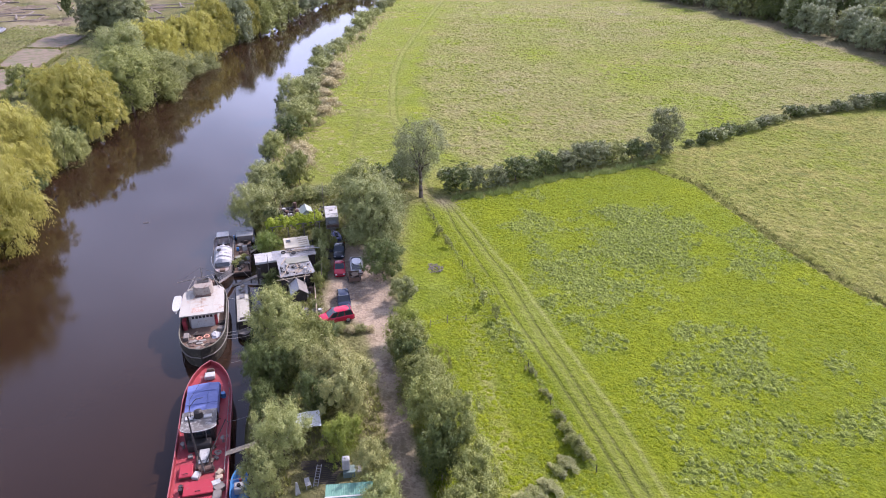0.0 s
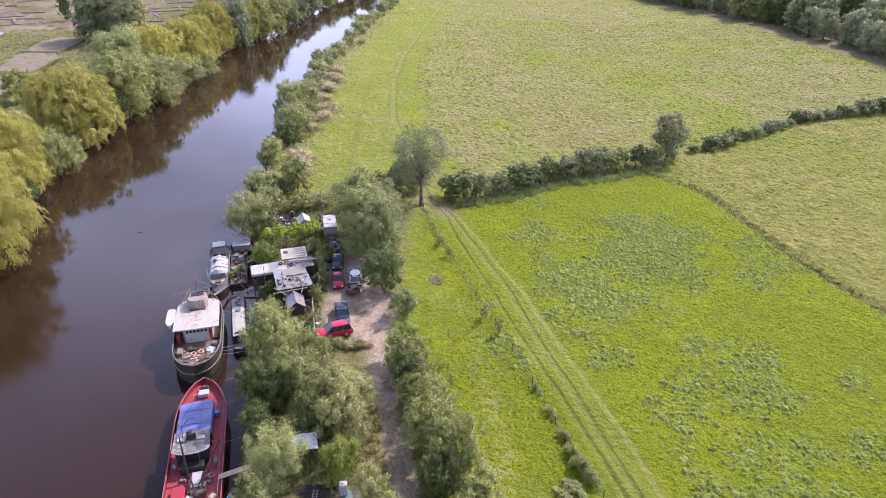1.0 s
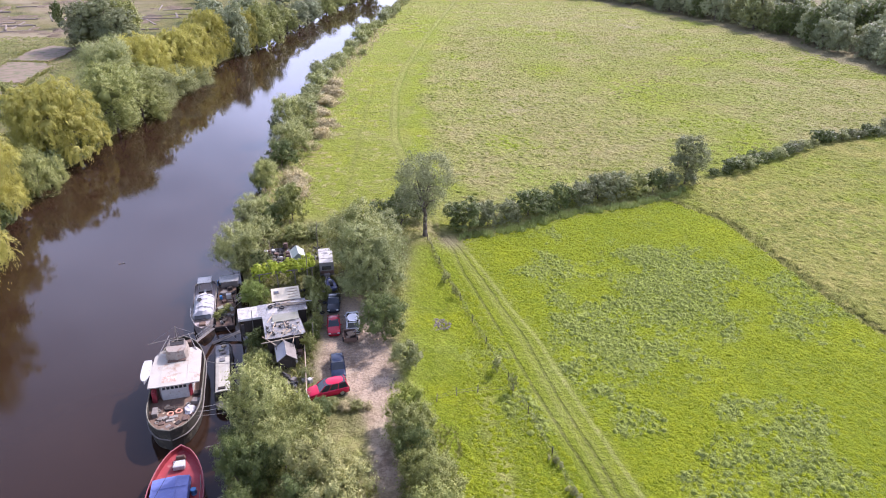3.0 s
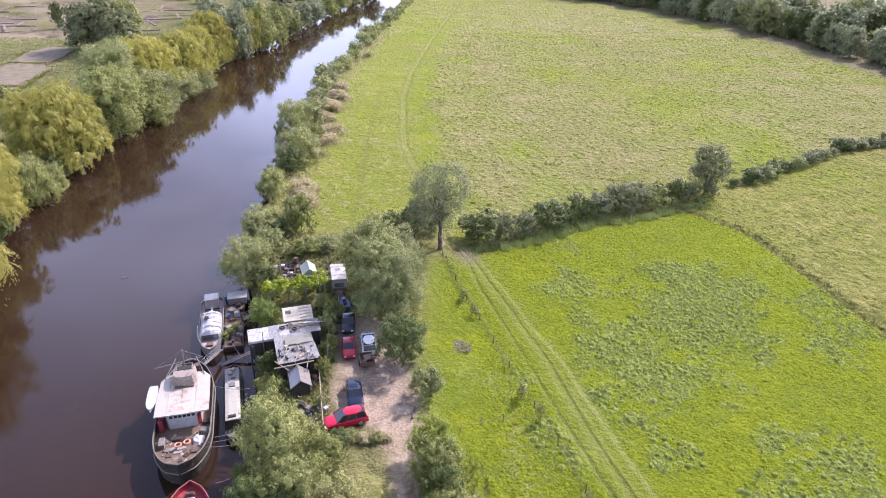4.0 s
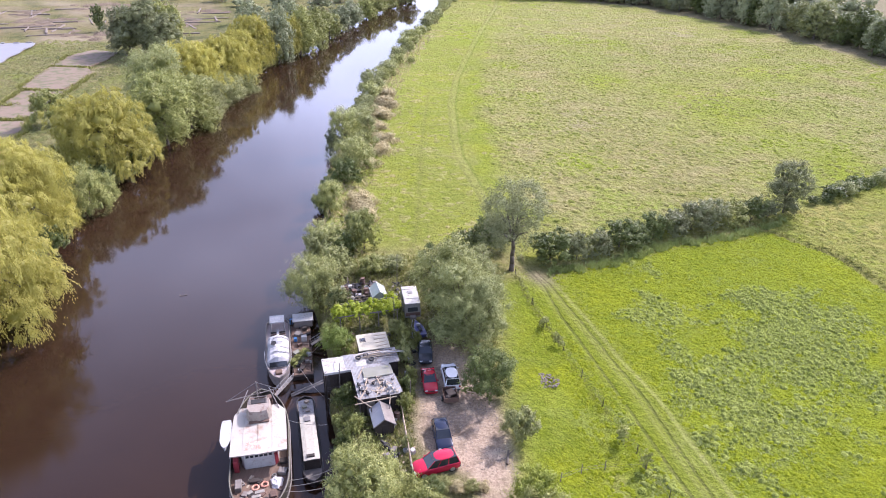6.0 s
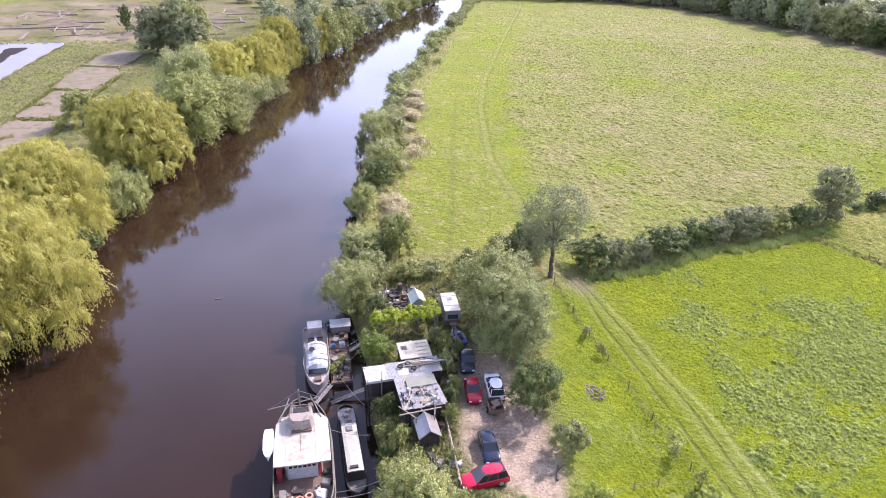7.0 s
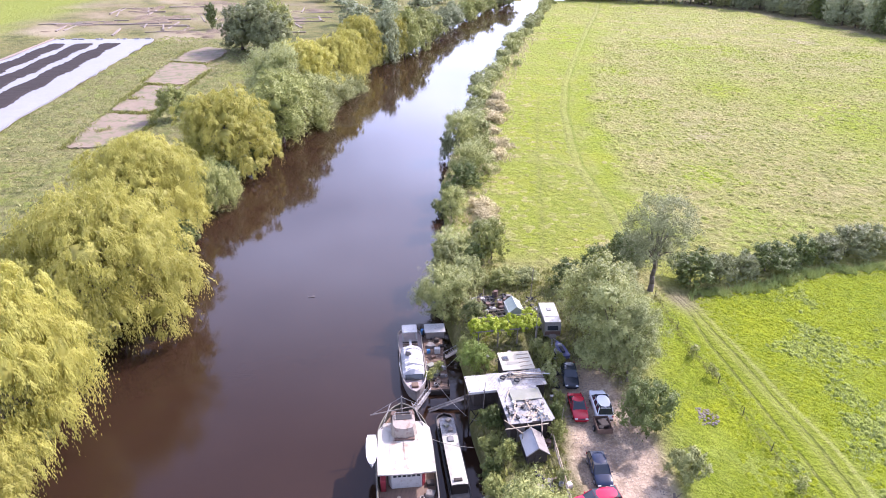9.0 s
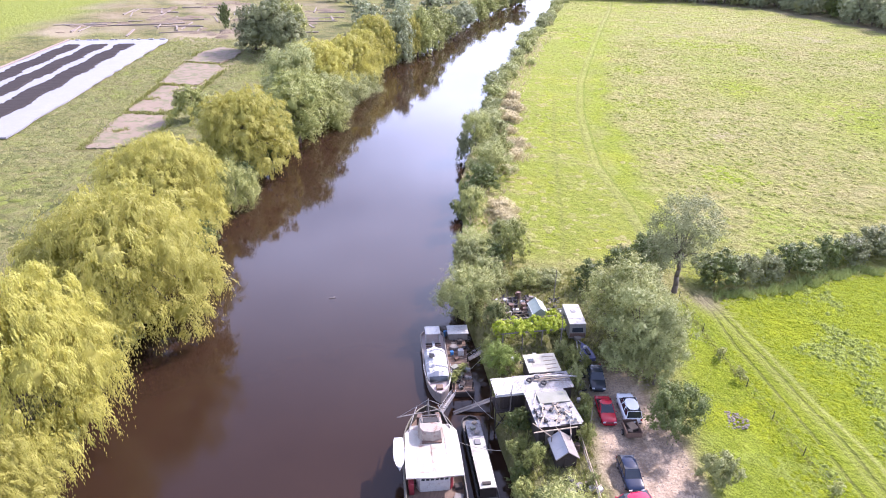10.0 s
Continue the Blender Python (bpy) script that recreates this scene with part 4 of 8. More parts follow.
def trunk_data(name, lobes, h, r, fork=0.35, seed=0, mat=None):
    """A tapered trunk that leans a little, and a limb to each bough."""
    rng = np.random.default_rng(seed + 900)
    m = Mesh()
    pts = [Vector((0, 0, -0.6))]
    for i in range(1, 5):
        pts.append(Vector((rng.normal() * 0.011 * h, rng.normal() * 0.011 * h, h * fork * i / 4)))
    rad = [r * (1.25, 1.0, 0.88, 0.78, 0.7)[i] for i in range(5)]
    for i in range(4):
        m.tube(pts[i], pts[i + 1], rad[i], rad[i + 1], 9)
    top = pts[-1]
    fine = r > 0.14
    for c in lobes[:: 1 if fine else 2]:
        end = Vector(c[:3])
        knee = top.lerp(end, 0.45) + Vector((rng.normal() * 0.1, rng.normal() * 0.1, 0.12 * h * rng.random()))
        m.tube(top, knee, r * 0.5, r * 0.33, 5)
        m.tube(knee, end, r * 0.33, r * 0.10, 4)
        if fine and r < 0.5:
            m.tube(knee.lerp(end, 0.6), end + Vector(rng.normal(size=3)) * c[3] * 0.45, r * 0.15, r * 0.04, 4)
    return m.data(name, mat or BARK, True)


def lobes_round(seed, r, h, k, low=0.25):
    """Boughs for a rounded crown of radius r and height h, from low * h up."""
    rng = np.random.default_rng(seed)
    out = []
    for i in range(k):
        a = 2 * math.pi * (i + rng.random() * 0.7) / k * 2.4
        f = (i + 0.5) / k
        z = h * (low + (0.93 - low) * f)
        wide = math.sqrt(max(0.05, 1 - ((f - 0.35) / 0.72) ** 2))
        d = r * 0.62 * wide * rng.uniform(0.65, 1.1)
        rr = r * rng.uniform(0.34, 0.5) * (0.75 + 0.35 * wide)
        out.append((d * math.cos(a), d * math.sin(a), min(z, h - rr * 0.95), rr))
    out.append((0, 0, h * 0.55, r * 0.5))
    return out


def lobes_dome(seed, r, h, k):
    """Boughs for a weeping willow: a broad dome that hangs down to its foot."""
    rng = np.random.default_rng(seed)
    out = [(0, 0, h - r * 0.42, r * 0.42)]
    for i in range(k):
        a = 2 * math.pi * i / k + rng.random() * 0.5
        d = r * rng.uniform(0.5, 0.68)
        rr = r * rng.uniform(0.27, 0.37)
        out.append((d * math.cos(a), d * math.sin(a), h * rng.uniform(0.5, 0.74), rr))
    for i in range(k + 2):
        a = 2 * math.pi * i / (k + 2) + rng.random() * 0.4
        d = r * rng.uniform(0.62, 0.78)
        out.append((d * math.cos(a), d * math.sin(a), h * rng.uniform(0.2, 0.42), r * rng.uniform(0.2, 0.28)))
    for i in range(k // 2):
        a = 2 * math.pi * i / (k // 2) + rng.random()
        d = r * rng.uniform(0.25, 0.4)
        out.append((d * math.cos(a), d * math.sin(a), h * rng.uniform(0.68, 0.8), r * rng.uniform(0.28, 0.36)))
    return out


PROTO = {}


def species(key, r, h, variants, make_lobes, n, size, mat, trunk_r, style="leaf", fork=0.35, low=0.15, core=0.42, subs=20, twig=0.6, reach=0.38, up=0.55):
    PROTO[key] = (r, h, [])
    for s in range(variants):
        lobes = make_lobes(s + 17 * len(PROTO))
        PROTO[key][2].append((trunk_data(key + " trunk", lobes, h, trunk_r, fork, s), crown_data(key + " crown", 31 * s + 7 * len(PROTO), lobes, n, size, mat, style, low, subs, core, twig, reach, up)))


species("near_willow", 10, 17, 2, lambda s: lobes_dome(s, 10, 17, 10), 146000, (0.29, 0.108), LEAF_WILLOW, 0.55, "weep", 0.4, 0.05, 0.48, 60)
species("willow", 10, 17, 3, lambda s: lobes_dome(s, 10, 17, 10), 60000, (0.40, 0.17), LEAF_WILLOW, 0.55, "weep", 0.4, 0.05, 0.46, 50)
species("sallow", 4, 7.5, 3, lambda s: lobes_round(s, 4, 7.5, 11, 0.16), 18000, (0.36, 0.085), LEAF_SALLOW, 0.16, twig=0.85, reach=0.85, up=1.2, core=0.30, subs=9)
species("silver", 8, 16, 3, lambda s: lobes_round(s, 8, 16, 16, 0.1), 30000, (0.44, 0.20), LEAF_ASH, 0.35, twig=0.7, reach=0.5, core=0.42, subs=34)
species("broad", 7, 17, 3, lambda s: lobes_round(s, 7, 17, 14, 0.14), 17000, (0.52, 0.32), LEAF_DARK, 0.4, subs=28)
species("bush", 2.6, 4.6, 4, lambda s: lobes_round(s, 2.6, 4.6, 9, 0.1), 7600, (0.29, 0.135), LEAF_OLIVE, 0.09, fork=0.15, twig=0.75, reach=0.7, up=0.9, core=0.32, subs=9)
species("near_bush", 2.6, 4.6, 4, lambda s: lobes_round(s, 2.6, 4.6, 10, 0.08), 15500, (0.20, 0.085), LEAF_OLIVE, 0.09, fork=0.15, twig=0.68, reach=0.8, up=0.9, core=0.30, subs=8)
species("shrub", 2.6, 4.0, 3, lambda s: lobes_round(s, 2.6, 4.0, 8, 0.1), 3300, (0.38, 0.21), LEAF_DARK, 0.09, fork=0.15, twig=0.7, reach=0.6)
species("wood", 6, 14, 3, lambda s: lobes_round(s, 6, 14, 10, 0.12), 2200, (1.05, 0.62), LEAF_FAR, 0.3)
species("wood_edge", 6, 14, 2, lambda s: lobes_round(s, 6, 14, 12, 0.1), 8500, (0.60, 0.34), LEAF_FAR, 0.3, reach=0.5)
species("ash", 6.2, 15, 1, lambda s: [(x, y, z * 1.0, q) for x, y, z, q in lobes_round(s + 4, 6.2, 15, 17, 0.33)], 27000, (0.28, 0.13), LEAF_ASH, 0.42, core=0.0, fork=0.36, twig=0.75, reach=0.6, subs=26)
species("yard_tree", 4, 11, 3, lambda s: lobes_round(s, 4, 11, 15, 0.12), 24000, (0.27, 0.115), LEAF_ASH, 0.18, fork=0.3, twig=0.72, reach=0.7, up=0.7, core=0.28, subs=14)
species("bank_bush", 3.0, 4.4, 3, lambda s: lobes_round(s, 3.0, 4.4, 9, 0.08), 5200, (0.36, 0.17), LEAF_ASH, 0.09, fork=0.15, twig=0.75, reach=0.75, up=0.9, core=0.40, subs=12)
species("sapling", 0.8, 2.5, 2, lambda s: lobes_round(s, 0.8, 2.5, 5, 0.2), 900, (0.22, 0.09), LEAF_ASH, 0.03, core=0.3)

NAMES = {"wood_edge": ("woodland_tree", "tree", "dense green tree at the edge of distant woodland"), "near_willow": ("willow_tree", "tree", "weeping willow with yellow-green foliage trailing over the river bank"), "willow": ("willow_tree", "tree", "weeping willow with yellow-green foliage trailing over the river bank"), "sallow": ("willow_shrub", "tree", "bushy grey-green willow beside the river moorings"),
         "silver": ("willow_tree", "tree", "large grey-green willow spreading over the water"), "broad": ("broadleaf_tree", "tree", "tall dark green broadleaf tree on the river bank"), "bush": ("bush", "bush", "dense olive-green bush growing in rough grass"),
         "near_bush": ("bush", "bush", "dense olive-green bush growing in rough grass"), "bank_bush": ("bush", "bush", "grey-green sallow bush at the water's edge"), "shrub": ("bush", "bush", "dark green bush on the river bank"), "wood": ("woodland_tree", "tree", "dense green tree at the edge of distant woodland"),
         "yard_tree": ("ash_tree", "tree", "loose grey-green tree beside the gravel yard"), "ash": ("ash_tree", "tree", "tall ash tree with a bare trunk beside the field gate"), "sapling": ("sapling", "sapling", "slender young tree standing alone in the grass")}
plant_rng = random.Random(5)


def plant(key, x, y, r, h, mat=None, label="", group="", z=None, turn=None):
    """A plant at its place, from its kind's meshes, at radius r and height h."""
    pr, ph, meshes = PROTO[key]
    name, cat, text = NAMES[key]
    tm, cm = meshes[plant_rng.randrange(len(meshes))]
    root = thing(name, (x, y, land_z(x, y) if z is None else z), 0, label or text, cat, group)
    a = plant_rng.uniform(0, 360) if turn is None else turn
    root.matrix_basis = root.matrix_basis @ pose(0, 0, 0, 0, 0, a) @ Matrix.Diagonal((r / pr, r / pr, h / ph, 1))
    part("trunk", tm, None, root)
    crown = part("crown", cm, None, root)
    if mat:
        crown.material_slots[0].link = "OBJECT"
        crown.material_slots[0].material = mat
    return root


# far bank of the river: weeping willows, grey willows and darker trees
for x, y, r, h in ((-71.6, 69.5, 9.6, 20.5), (-68.0, 59.0, 7.0, 12.5), (-62.0, 45.0, 7.5, 14.0), (-75.4, 93.0, 12.8, 19.6), (-85.6, 120.0, 10.8, 17.0), (-87.0, 154.5, 11.2, 16.5), (-91.0, 211.0, 11.5, 18.0), (-86.6, 229.0, 8.6, 16.8), (-87.6, 246.0, 8.4, 15.5), (-88.0, 262.0, 9.5, 18.0), (-81.0, 283.0, 6.5, 17.5)):
    plant("near_willow" if y < 130 else "willow", x, y, r, h, group="willows along the far bank", z=-1.6)
plant("sallow", -79.6, 131.9, 3.6, 10.5, group="grey willows along the far bank", label="upright grey-green willow between two weeping willows")
plant("sallow", -80.2, 139.5, 2.6, 6.5, group="grey willows along the far bank")
for x, y, r, h in ((-83.0, 174.0, 8.4, 17.0), (-82.0, 187.0, 7.5, 14.5), (-90.0, 190.0, 8.0, 18.0), (-82.4, 215.0, 6.2, 9.5), (-80.6, 229.0, 4.6, 7.0), (-83.0, 201.0, 6.6, 11.0)):
    plant("silver", x, y, r, h, mat=LEAF_OLIVE if y < 190 else LEAF_ASH, group="grey willows along the far bank", label="large grey-green willow spreading over the water")
plant("bush", -114.0, 180.0, 4.4, 8.6, LEAF_OLIVE, "round grey bush beside the dry settling beds")
for x, y, r, h in ((-82.0, 274.0, 6.4, 19.5), (-77.5, 290.0, 6.5, 18.5), (-76.0, 305.0, 7.0, 17.0), (-74.0, 330.0, 6.0, 13.0), (-73.0, 352.0, 6.0, 12.5), (-70.0, 372.0, 6.0, 13.0), (-66.5, 395.0, 6.0, 12.0), (-64.0, 420.0, 7.0, 13.0), (-60.0, 445.0, 7.0, 14.0), (-52.0, 470.0, 8.0, 14.0)):
    plant("broad", x, y, r, h, plant_rng.choice((LEAF_ASH, LEAF_OLIVE, LEAF_FAR)), group="trees along the far bank")
for x, y, r, h in ((-131.0, 272.0, 9.0, 19.5), (-122.0, 268.0, 8.0, 15.0), (-139.0, 276.0, 8.0, 16.0), (-127.0, 282.0, 8.0, 18.0)):
    plant("broad", x, y, r, h, LEAF_OLIVE if y > 280 else LEAF_TALL, "tall dark trees standing apart behind the willows", "dark trees behind the willows")
plant("wood", -174.4, 322.6, 3.0, 11.5, LEAF_DARK, "slim dark conifer standing alone by the works")
for x, y in ((-108, 330), (-118, 352), (-100, 362), (-112, 398), (-95, 410), (-140, 420), (-160, 440), (-90, 448), (-120, 455), (-190, 450), (-220, 462), (-250, 470)):
    plant("wood", x, y, plant_rng.uniform(5, 8), plant_rng.uniform(8, 13), group="distant trees beyond the works")

for y in range(40, 300, 7):
    x = float(bank_left(y)) - plant_rng.uniform(0.2, 2.0)
    s = plant_rng.uniform(0.7, 1.25)
    plant("shrub", x, y + plant_rng.uniform(-2, 2), 2.8 * s, 4.0 * s, plant_rng.choice((LEAF_DARK, LEAF_OLIVE, LEAF_SALLOW)), "low bush at the water's edge below the willows", "bushes along the far bank", z=-1.7)

# near bank beyond the moorings
for x, y, r, h, key, mat in ((-39.6, 171.5, 3.6, 8.0, "sallow", LEAF_SALLOW), (-36.5, 176.0, 3.8, 6.0, "bush", LEAF_ASH), (-34.5, 163.0, 3.5, 5.5, "bush", LEAF_OLIVE), (-34.2, 152.0, 4.6, 7.2, "sallow", LEAF_SALLOW), (-35.2, 145.0, 3.0, 5.0, "bush", LEAF_DARK), (-35.4, 131.5, 2.6, 5.8, "sallow", LEAF_SALLOW), (-36.6, 137.5, 1.8, 4.4, "bush", LEAF_DARK),
                             (-27.0, 116.5, 2.5, 6.4, "bush", LEAF_OLIVE), (-29.0, 120.5, 2.6, 4.8, "bush", LEAF_ASH), (-32.6, 114.5, 3.0, 5.0, "sallow", LEAF_BANK), (-33.2, 111.5, 2.4, 4.6, "bush", LEAF_ASH), (-30.0, 113.0, 2.2, 3.6, "bush", LEAF_DARK), (-32.2, 102.0, 4.0, 7.8, "sallow", LEAF_BANK), (-29.5, 106.8, 2.6, 4.2, "bush", LEAF_ASH), (-26.2, 88.7, 1.9, 3.9, "near_bush", LEAF_FRESH), (-27.4, 91.6, 1.6, 3.0, "bush", LEAF_OLIVE), (-24.8, 107.5, 2.2, 2.6, "bush", LEAF_OLIVE), (-21.5, 109.0, 2.0, 2.2, "bush", LEAF_ASH)):
    plant(key, x, y, r, h, mat, group="bushes along the near bank", z=max(land_z(x, y), -1.6))
for i, y in enumerate(range(184, 470, 8)):
    x = float(bank_right(y)) + plant_rng.uniform(0.4, 2.6)
    r = plant_rng.uniform(2.0, 3.9)
    plant("bank_bush", x, y + plant_rng.uniform(-2.5, 2.5), r, r * plant_rng.uniform(1.0, 1.6), plant_rng.choice((LEAF_GREY, LEAF_BANK, LEAF_BANK, LEAF_ASH)), group="bushes along the near bank", z=max(land_z(x, y), -1.6))
    if i % 3 == 1:
        plant("bank_bush", x + plant_rng.uniform(2.5, 4.5), y + plant_rng.uniform(2, 6), 1.6, 2.0, plant_rng.choice((LEAF_BANK, LEAF_TAN)), group="bushes along the near bank")
plant("bank_bush", -41.6, 168.6, 2.0, 5.6, LEAF_TALL, "dark ragged bush leaning over the water", "bushes along the near bank", z=-1.9)
plant("bank_bush", -38.4, 137.0, 1.5, 3.0, LEAF_DARK, "dark ragged bush leaning over the water", "bushes along the near bank", z=-1.9)

# the tall ash where the track meets the hedge, and the trees of the yard
plant("ash", -4.1, 110.6, 5.2, 13.6, LEAF_TALL, turn=40)
for x, y, r, h in ((-8.2, 114.5, 3.4, 6.0), (-6.0, 118.5, 3.0, 5.0), (-11.5, 111.0, 2.8, 5.0), (-15.8, 108.5, 2.4, 4.0)):
    plant("bush", x, y, r, h, LEAF_DARK, group="bushes round the ash tree")
for x, y, r, h in ((-13.2, 95.0, 4.2, 11.6), (-11.0, 90.5, 4.2, 11.0), (-9.3, 88.4, 3.2, 9.5), (-10.3, 100.5, 3.6, 8.0)):
    plant("yard_tree", x, y, r, h, LEAF_SALLOW if x < -12 else LEAF_GREY, "loose grey-green tree beside the gravel yard", "trees beside the yard")
plant("near_bush", -8.3, 80.4, 2.9, 6.0, LEAF_DARK, "dark round tree overhanging the gravel yard")
plant("bush", -5.2, 74.6, 1.9, 3.6, LEAF_ASH, "small round bush at the edge of the yard")

# thicket between the boats and the lane
for x, y, r, h, key, mat in ((-18.7, 62.4, 3.4, 7.9, "sallow", LEAF_SALLOW), (-17.2, 64.2, 2.4, 5.4, "sallow", LEAF_SALLOW), (-14.6, 62.0, 2.4, 5.2, "bush", LEAF_OLIVE), (-19.5, 56.6, 1.9, 5.4, "bush", LEAF_DARK), (-17.4, 57.0, 2.4, 5.0, "bush", LEAF_DARK), (-15.6, 58.6, 2.5, 5.8, "sallow", LEAF_SALLOW),
                             (-11.6, 55.0, 2.9, 6.2, "bush", LEAF_TAN), (-9.6, 52.2, 2.9, 6.4, "bush", LEAF_TAN), (-12.8, 52.4, 2.2, 5.0, "bush", LEAF_DARK), (-14.7, 46.0, 2.6, 6.6, "sallow", LEAF_BANK), (-15.7, 42.2, 2.0, 5.6, "sallow", LEAF_BANK), (-9.4, 46.9, 1.8, 4.8, "bush", LEAF_YELLOW), (-6.3, 43.4, 1.8, 4.6, "bush", LEAF_TAN), (-5.0, 40.0, 2.0, 4.6, "bush", LEAF_BANK), (-13.4, 66.4, 1.3, 1.7, "bush", LEAF_DARK), (-20.3, 60.2, 1.5, 4.0, "bush", LEAF_DARK), (-18.2, 52.5, 1.7, 3.6, "bush", LEAF_DARK)):
    plant("near_bush" if key == "bush" else key, x, y, r, h, mat, group="thicket by the moorings")

for x, y, r, h, mat in ((-12.6, 67.4, 0.9, 1.0, LEAF_SCRUB), (-11.2, 67.2, 0.8, 0.8, LEAF_STALK), (-10.0, 67.3, 0.8, 0.9, LEAF_SCRUB), (-8.9, 67.6, 0.6, 0.6, LEAF_STALK)):
    plant("near_bush", x, y, r, h, mat, "low dry scrub at the edge of the gravel yard", "scrub by the yard")

# low growth along the water's edge beside the huts
for x, y, r, h, mat in ((-27.6, 98.0, 1.5, 2.8, LEAF_DARK), (-26.8, 94.6, 1.2, 2.3, LEAF_OLIVE), (-24.0, 79.4, 1.0, 1.9, LEAF_DARK), (-23.4, 76.4, 1.1, 2.0, LEAF_OLIVE), (-22.9, 73.4, 1.2, 2.4, LEAF_DARK), (-22.4, 70.6, 1.2, 2.2, LEAF_OLIVE), (-21.6, 75.0, 0.9, 1.6, LEAF_DARK)):
    plant("bush", x, y, r, h, mat, "low bush at the water's edge beside the huts", "bushes beside the huts", z=max(land_z(x, y), -1.6))

# hedge along the lane
for x, y, r, h, mat in ((-4.3, 65.2, 2.1, 4.6, LEAF_YELLOW), (-3.6, 62.2, 2.3, 4.9, LEAF_OLIVE), (-3.2, 59.4, 2.0, 4.6, LEAF_DARK), (-2.0, 56.6, 2.4, 4.8, LEAF_OLIVE), (-0.6, 54.4, 2.4, 4.6, LEAF_OLIVE), (-0.6, 50.6, 2.6, 5.4, LEAF_OLIVE), (1.4, 47.8, 2.7, 5.8, LEAF_OLIVE), (0.4, 44.8, 2.2, 4.8, LEAF_DARK), (3.4, 43.0, 2.3, 4.4, LEAF_OLIVE), (2.6, 39.4, 2.5, 4.8, LEAF_OLIVE), (4.8, 36.0, 2.4, 4.4, LEAF_OLIVE)):
    plant("near_bush", x - 0.35, y, r * 1.05, h * (1.26 if y < 56 else 1.0), mat, "tall hawthorn hedge bush beside the lane", "hedge along the lane")
for x, y, r, h in ((13.8, 48.1, 0.75, 1.5), (13.2, 49.5, 0.9, 2.0), (12.7, 51.4, 0.65, 1.5), (12.3, 53.6, 0.5, 1.2), (12.0, 46.9, 0.9, 0.9), (11.0, 46.2, 0.7, 0.7), (10.0, 44.0, 1.0, 0.9), (8.6, 43.2, 0.8, 0.7), (7.4, 42.4, 0.9, 0.8), (11.3, 57.2, 0.45, 1.0), (10.2, 61.2, 0.4, 0.9)):
    plant("near_bush", x, y, r, h * 0.8, plant_rng.choice((LEAF_SCRUB, LEAF_OLIVE, LEAF_SCRUB)), "scrubby grey-brown bush on the field fence", "scrub on the field fence")
    plant("sapling", x + 0.45, y - 0.6, r * 0.8, h * 0.8, LEAF_SCRUB, "scrubby grey-brown bush on the field fence", "scrub on the field fence")
    plant("sapling", x - 0.5, y + 0.55, r * 0.7, h * 0.6, LEAF_TAN, "scrubby grey-brown bush on the field fence", "scrub on the field fence")
for x, y, r, h in ((5.4, 75.6, 0.85, 2.4), (6.9, 71.8, 0.6, 2.6), (-0.6, 96.0, 0.8, 1.9), (0.8, 92.0, 0.7, 2.1)):
    plant("sapling", x, y, r, h, LEAF_OLIVE, group="saplings in the field")

# hedge across the meadow
for x, y, r, h in ((2.3, 115.4, 2.9, 5.3), (6.6, 116.6, 2.4, 4.8), (10.4, 118.8, 2.3, 4.0), (14.0, 121.0, 2.8, 5.0), (17.4, 122.8, 2.1, 3.6), (20.4, 124.6, 2.7, 4.4), (24.4, 127.2, 2.4, 4.0), (28.0, 129.0, 2.9, 4.9), (31.6, 130.6, 2.9, 4.8), (35.4, 131.6, 2.6, 4.6), (39.6, 133.0, 2.5, 4.4), (43.4, 135.0, 2.1, 3.4)):
    plant("bush", x, y, r * plant_rng.uniform(0.95, 1.2), h * plant_rng.uniform(0.8, 1.05), plant_rng.choice((LEAF_DARK, LEAF_TALL, LEAF_OLIVE, LEAF_TALL)), "hawthorn bush in the hedge across the meadow", "hedge across the meadow")
plant("yard_tree", 47.2, 137.4, 3.7, 9.8, LEAF_TALL, "round grey-green willow standing above the hedge")
for i in range(26):
    x = 54 + i * 3.1 + plant_rng.uniform(-1, 1)
    y = float(curve_at(x, HEDGE)) + plant_rng.uniform(-0.6, 0.8)
    s = plant_rng.uniform(0.5, 1.0)
    if x > 104:
        s *= 1.3
    plant("shrub", x, y, 2.5 * s, 3.0 * s, plant_rng.choice((LEAF_DARK, LEAF_TALL, LEAF_GREY, LEAF_DARK)), "low bush in the hedge across the meadow", "hedge across the meadow")

# woodland beyond the meadow
wood_rng = random.Random(11)
for row in range(4):
    for i in range(34 if row < 3 else 22):
        y = 170 + i * (9.4 if row < 3 else 14.4) + wood_rng.uniform(-3, 3)
        x = float(curve_at(y, WOOD_EDGE)) + 13 + row * 11 + wood_rng.uniform(-3, 3)
        s = wood_rng.uniform(0.75, 1.2)
        plant("wood_edge" if row == 0 else "wood", x, y, 6.4 * s, 16.0 * s * wood_rng.uniform(0.8, 1.15), wood_rng.choice((LEAF_FAR, LEAF_FAR, LEAF_ASH, LEAF_FAR, LEAF_DARK)), group="woodland beyond the meadow")
for row in range(2):
    for i in range(24):
        x = -14 + i * 7.5 + wood_rng.uniform(-3, 3)
        y = 486 + row * 12 - 0.12 * max(0, x - 40) + wood_rng.uniform(-4, 4)
        s = wood_rng.uniform(0.8, 1.25)
        plant("wood", x, y, 6.5 * s, 14.5 * s, wood_rng.choice((LEAF_FAR, LEAF_DARK)), group="woodland beyond the meadow")


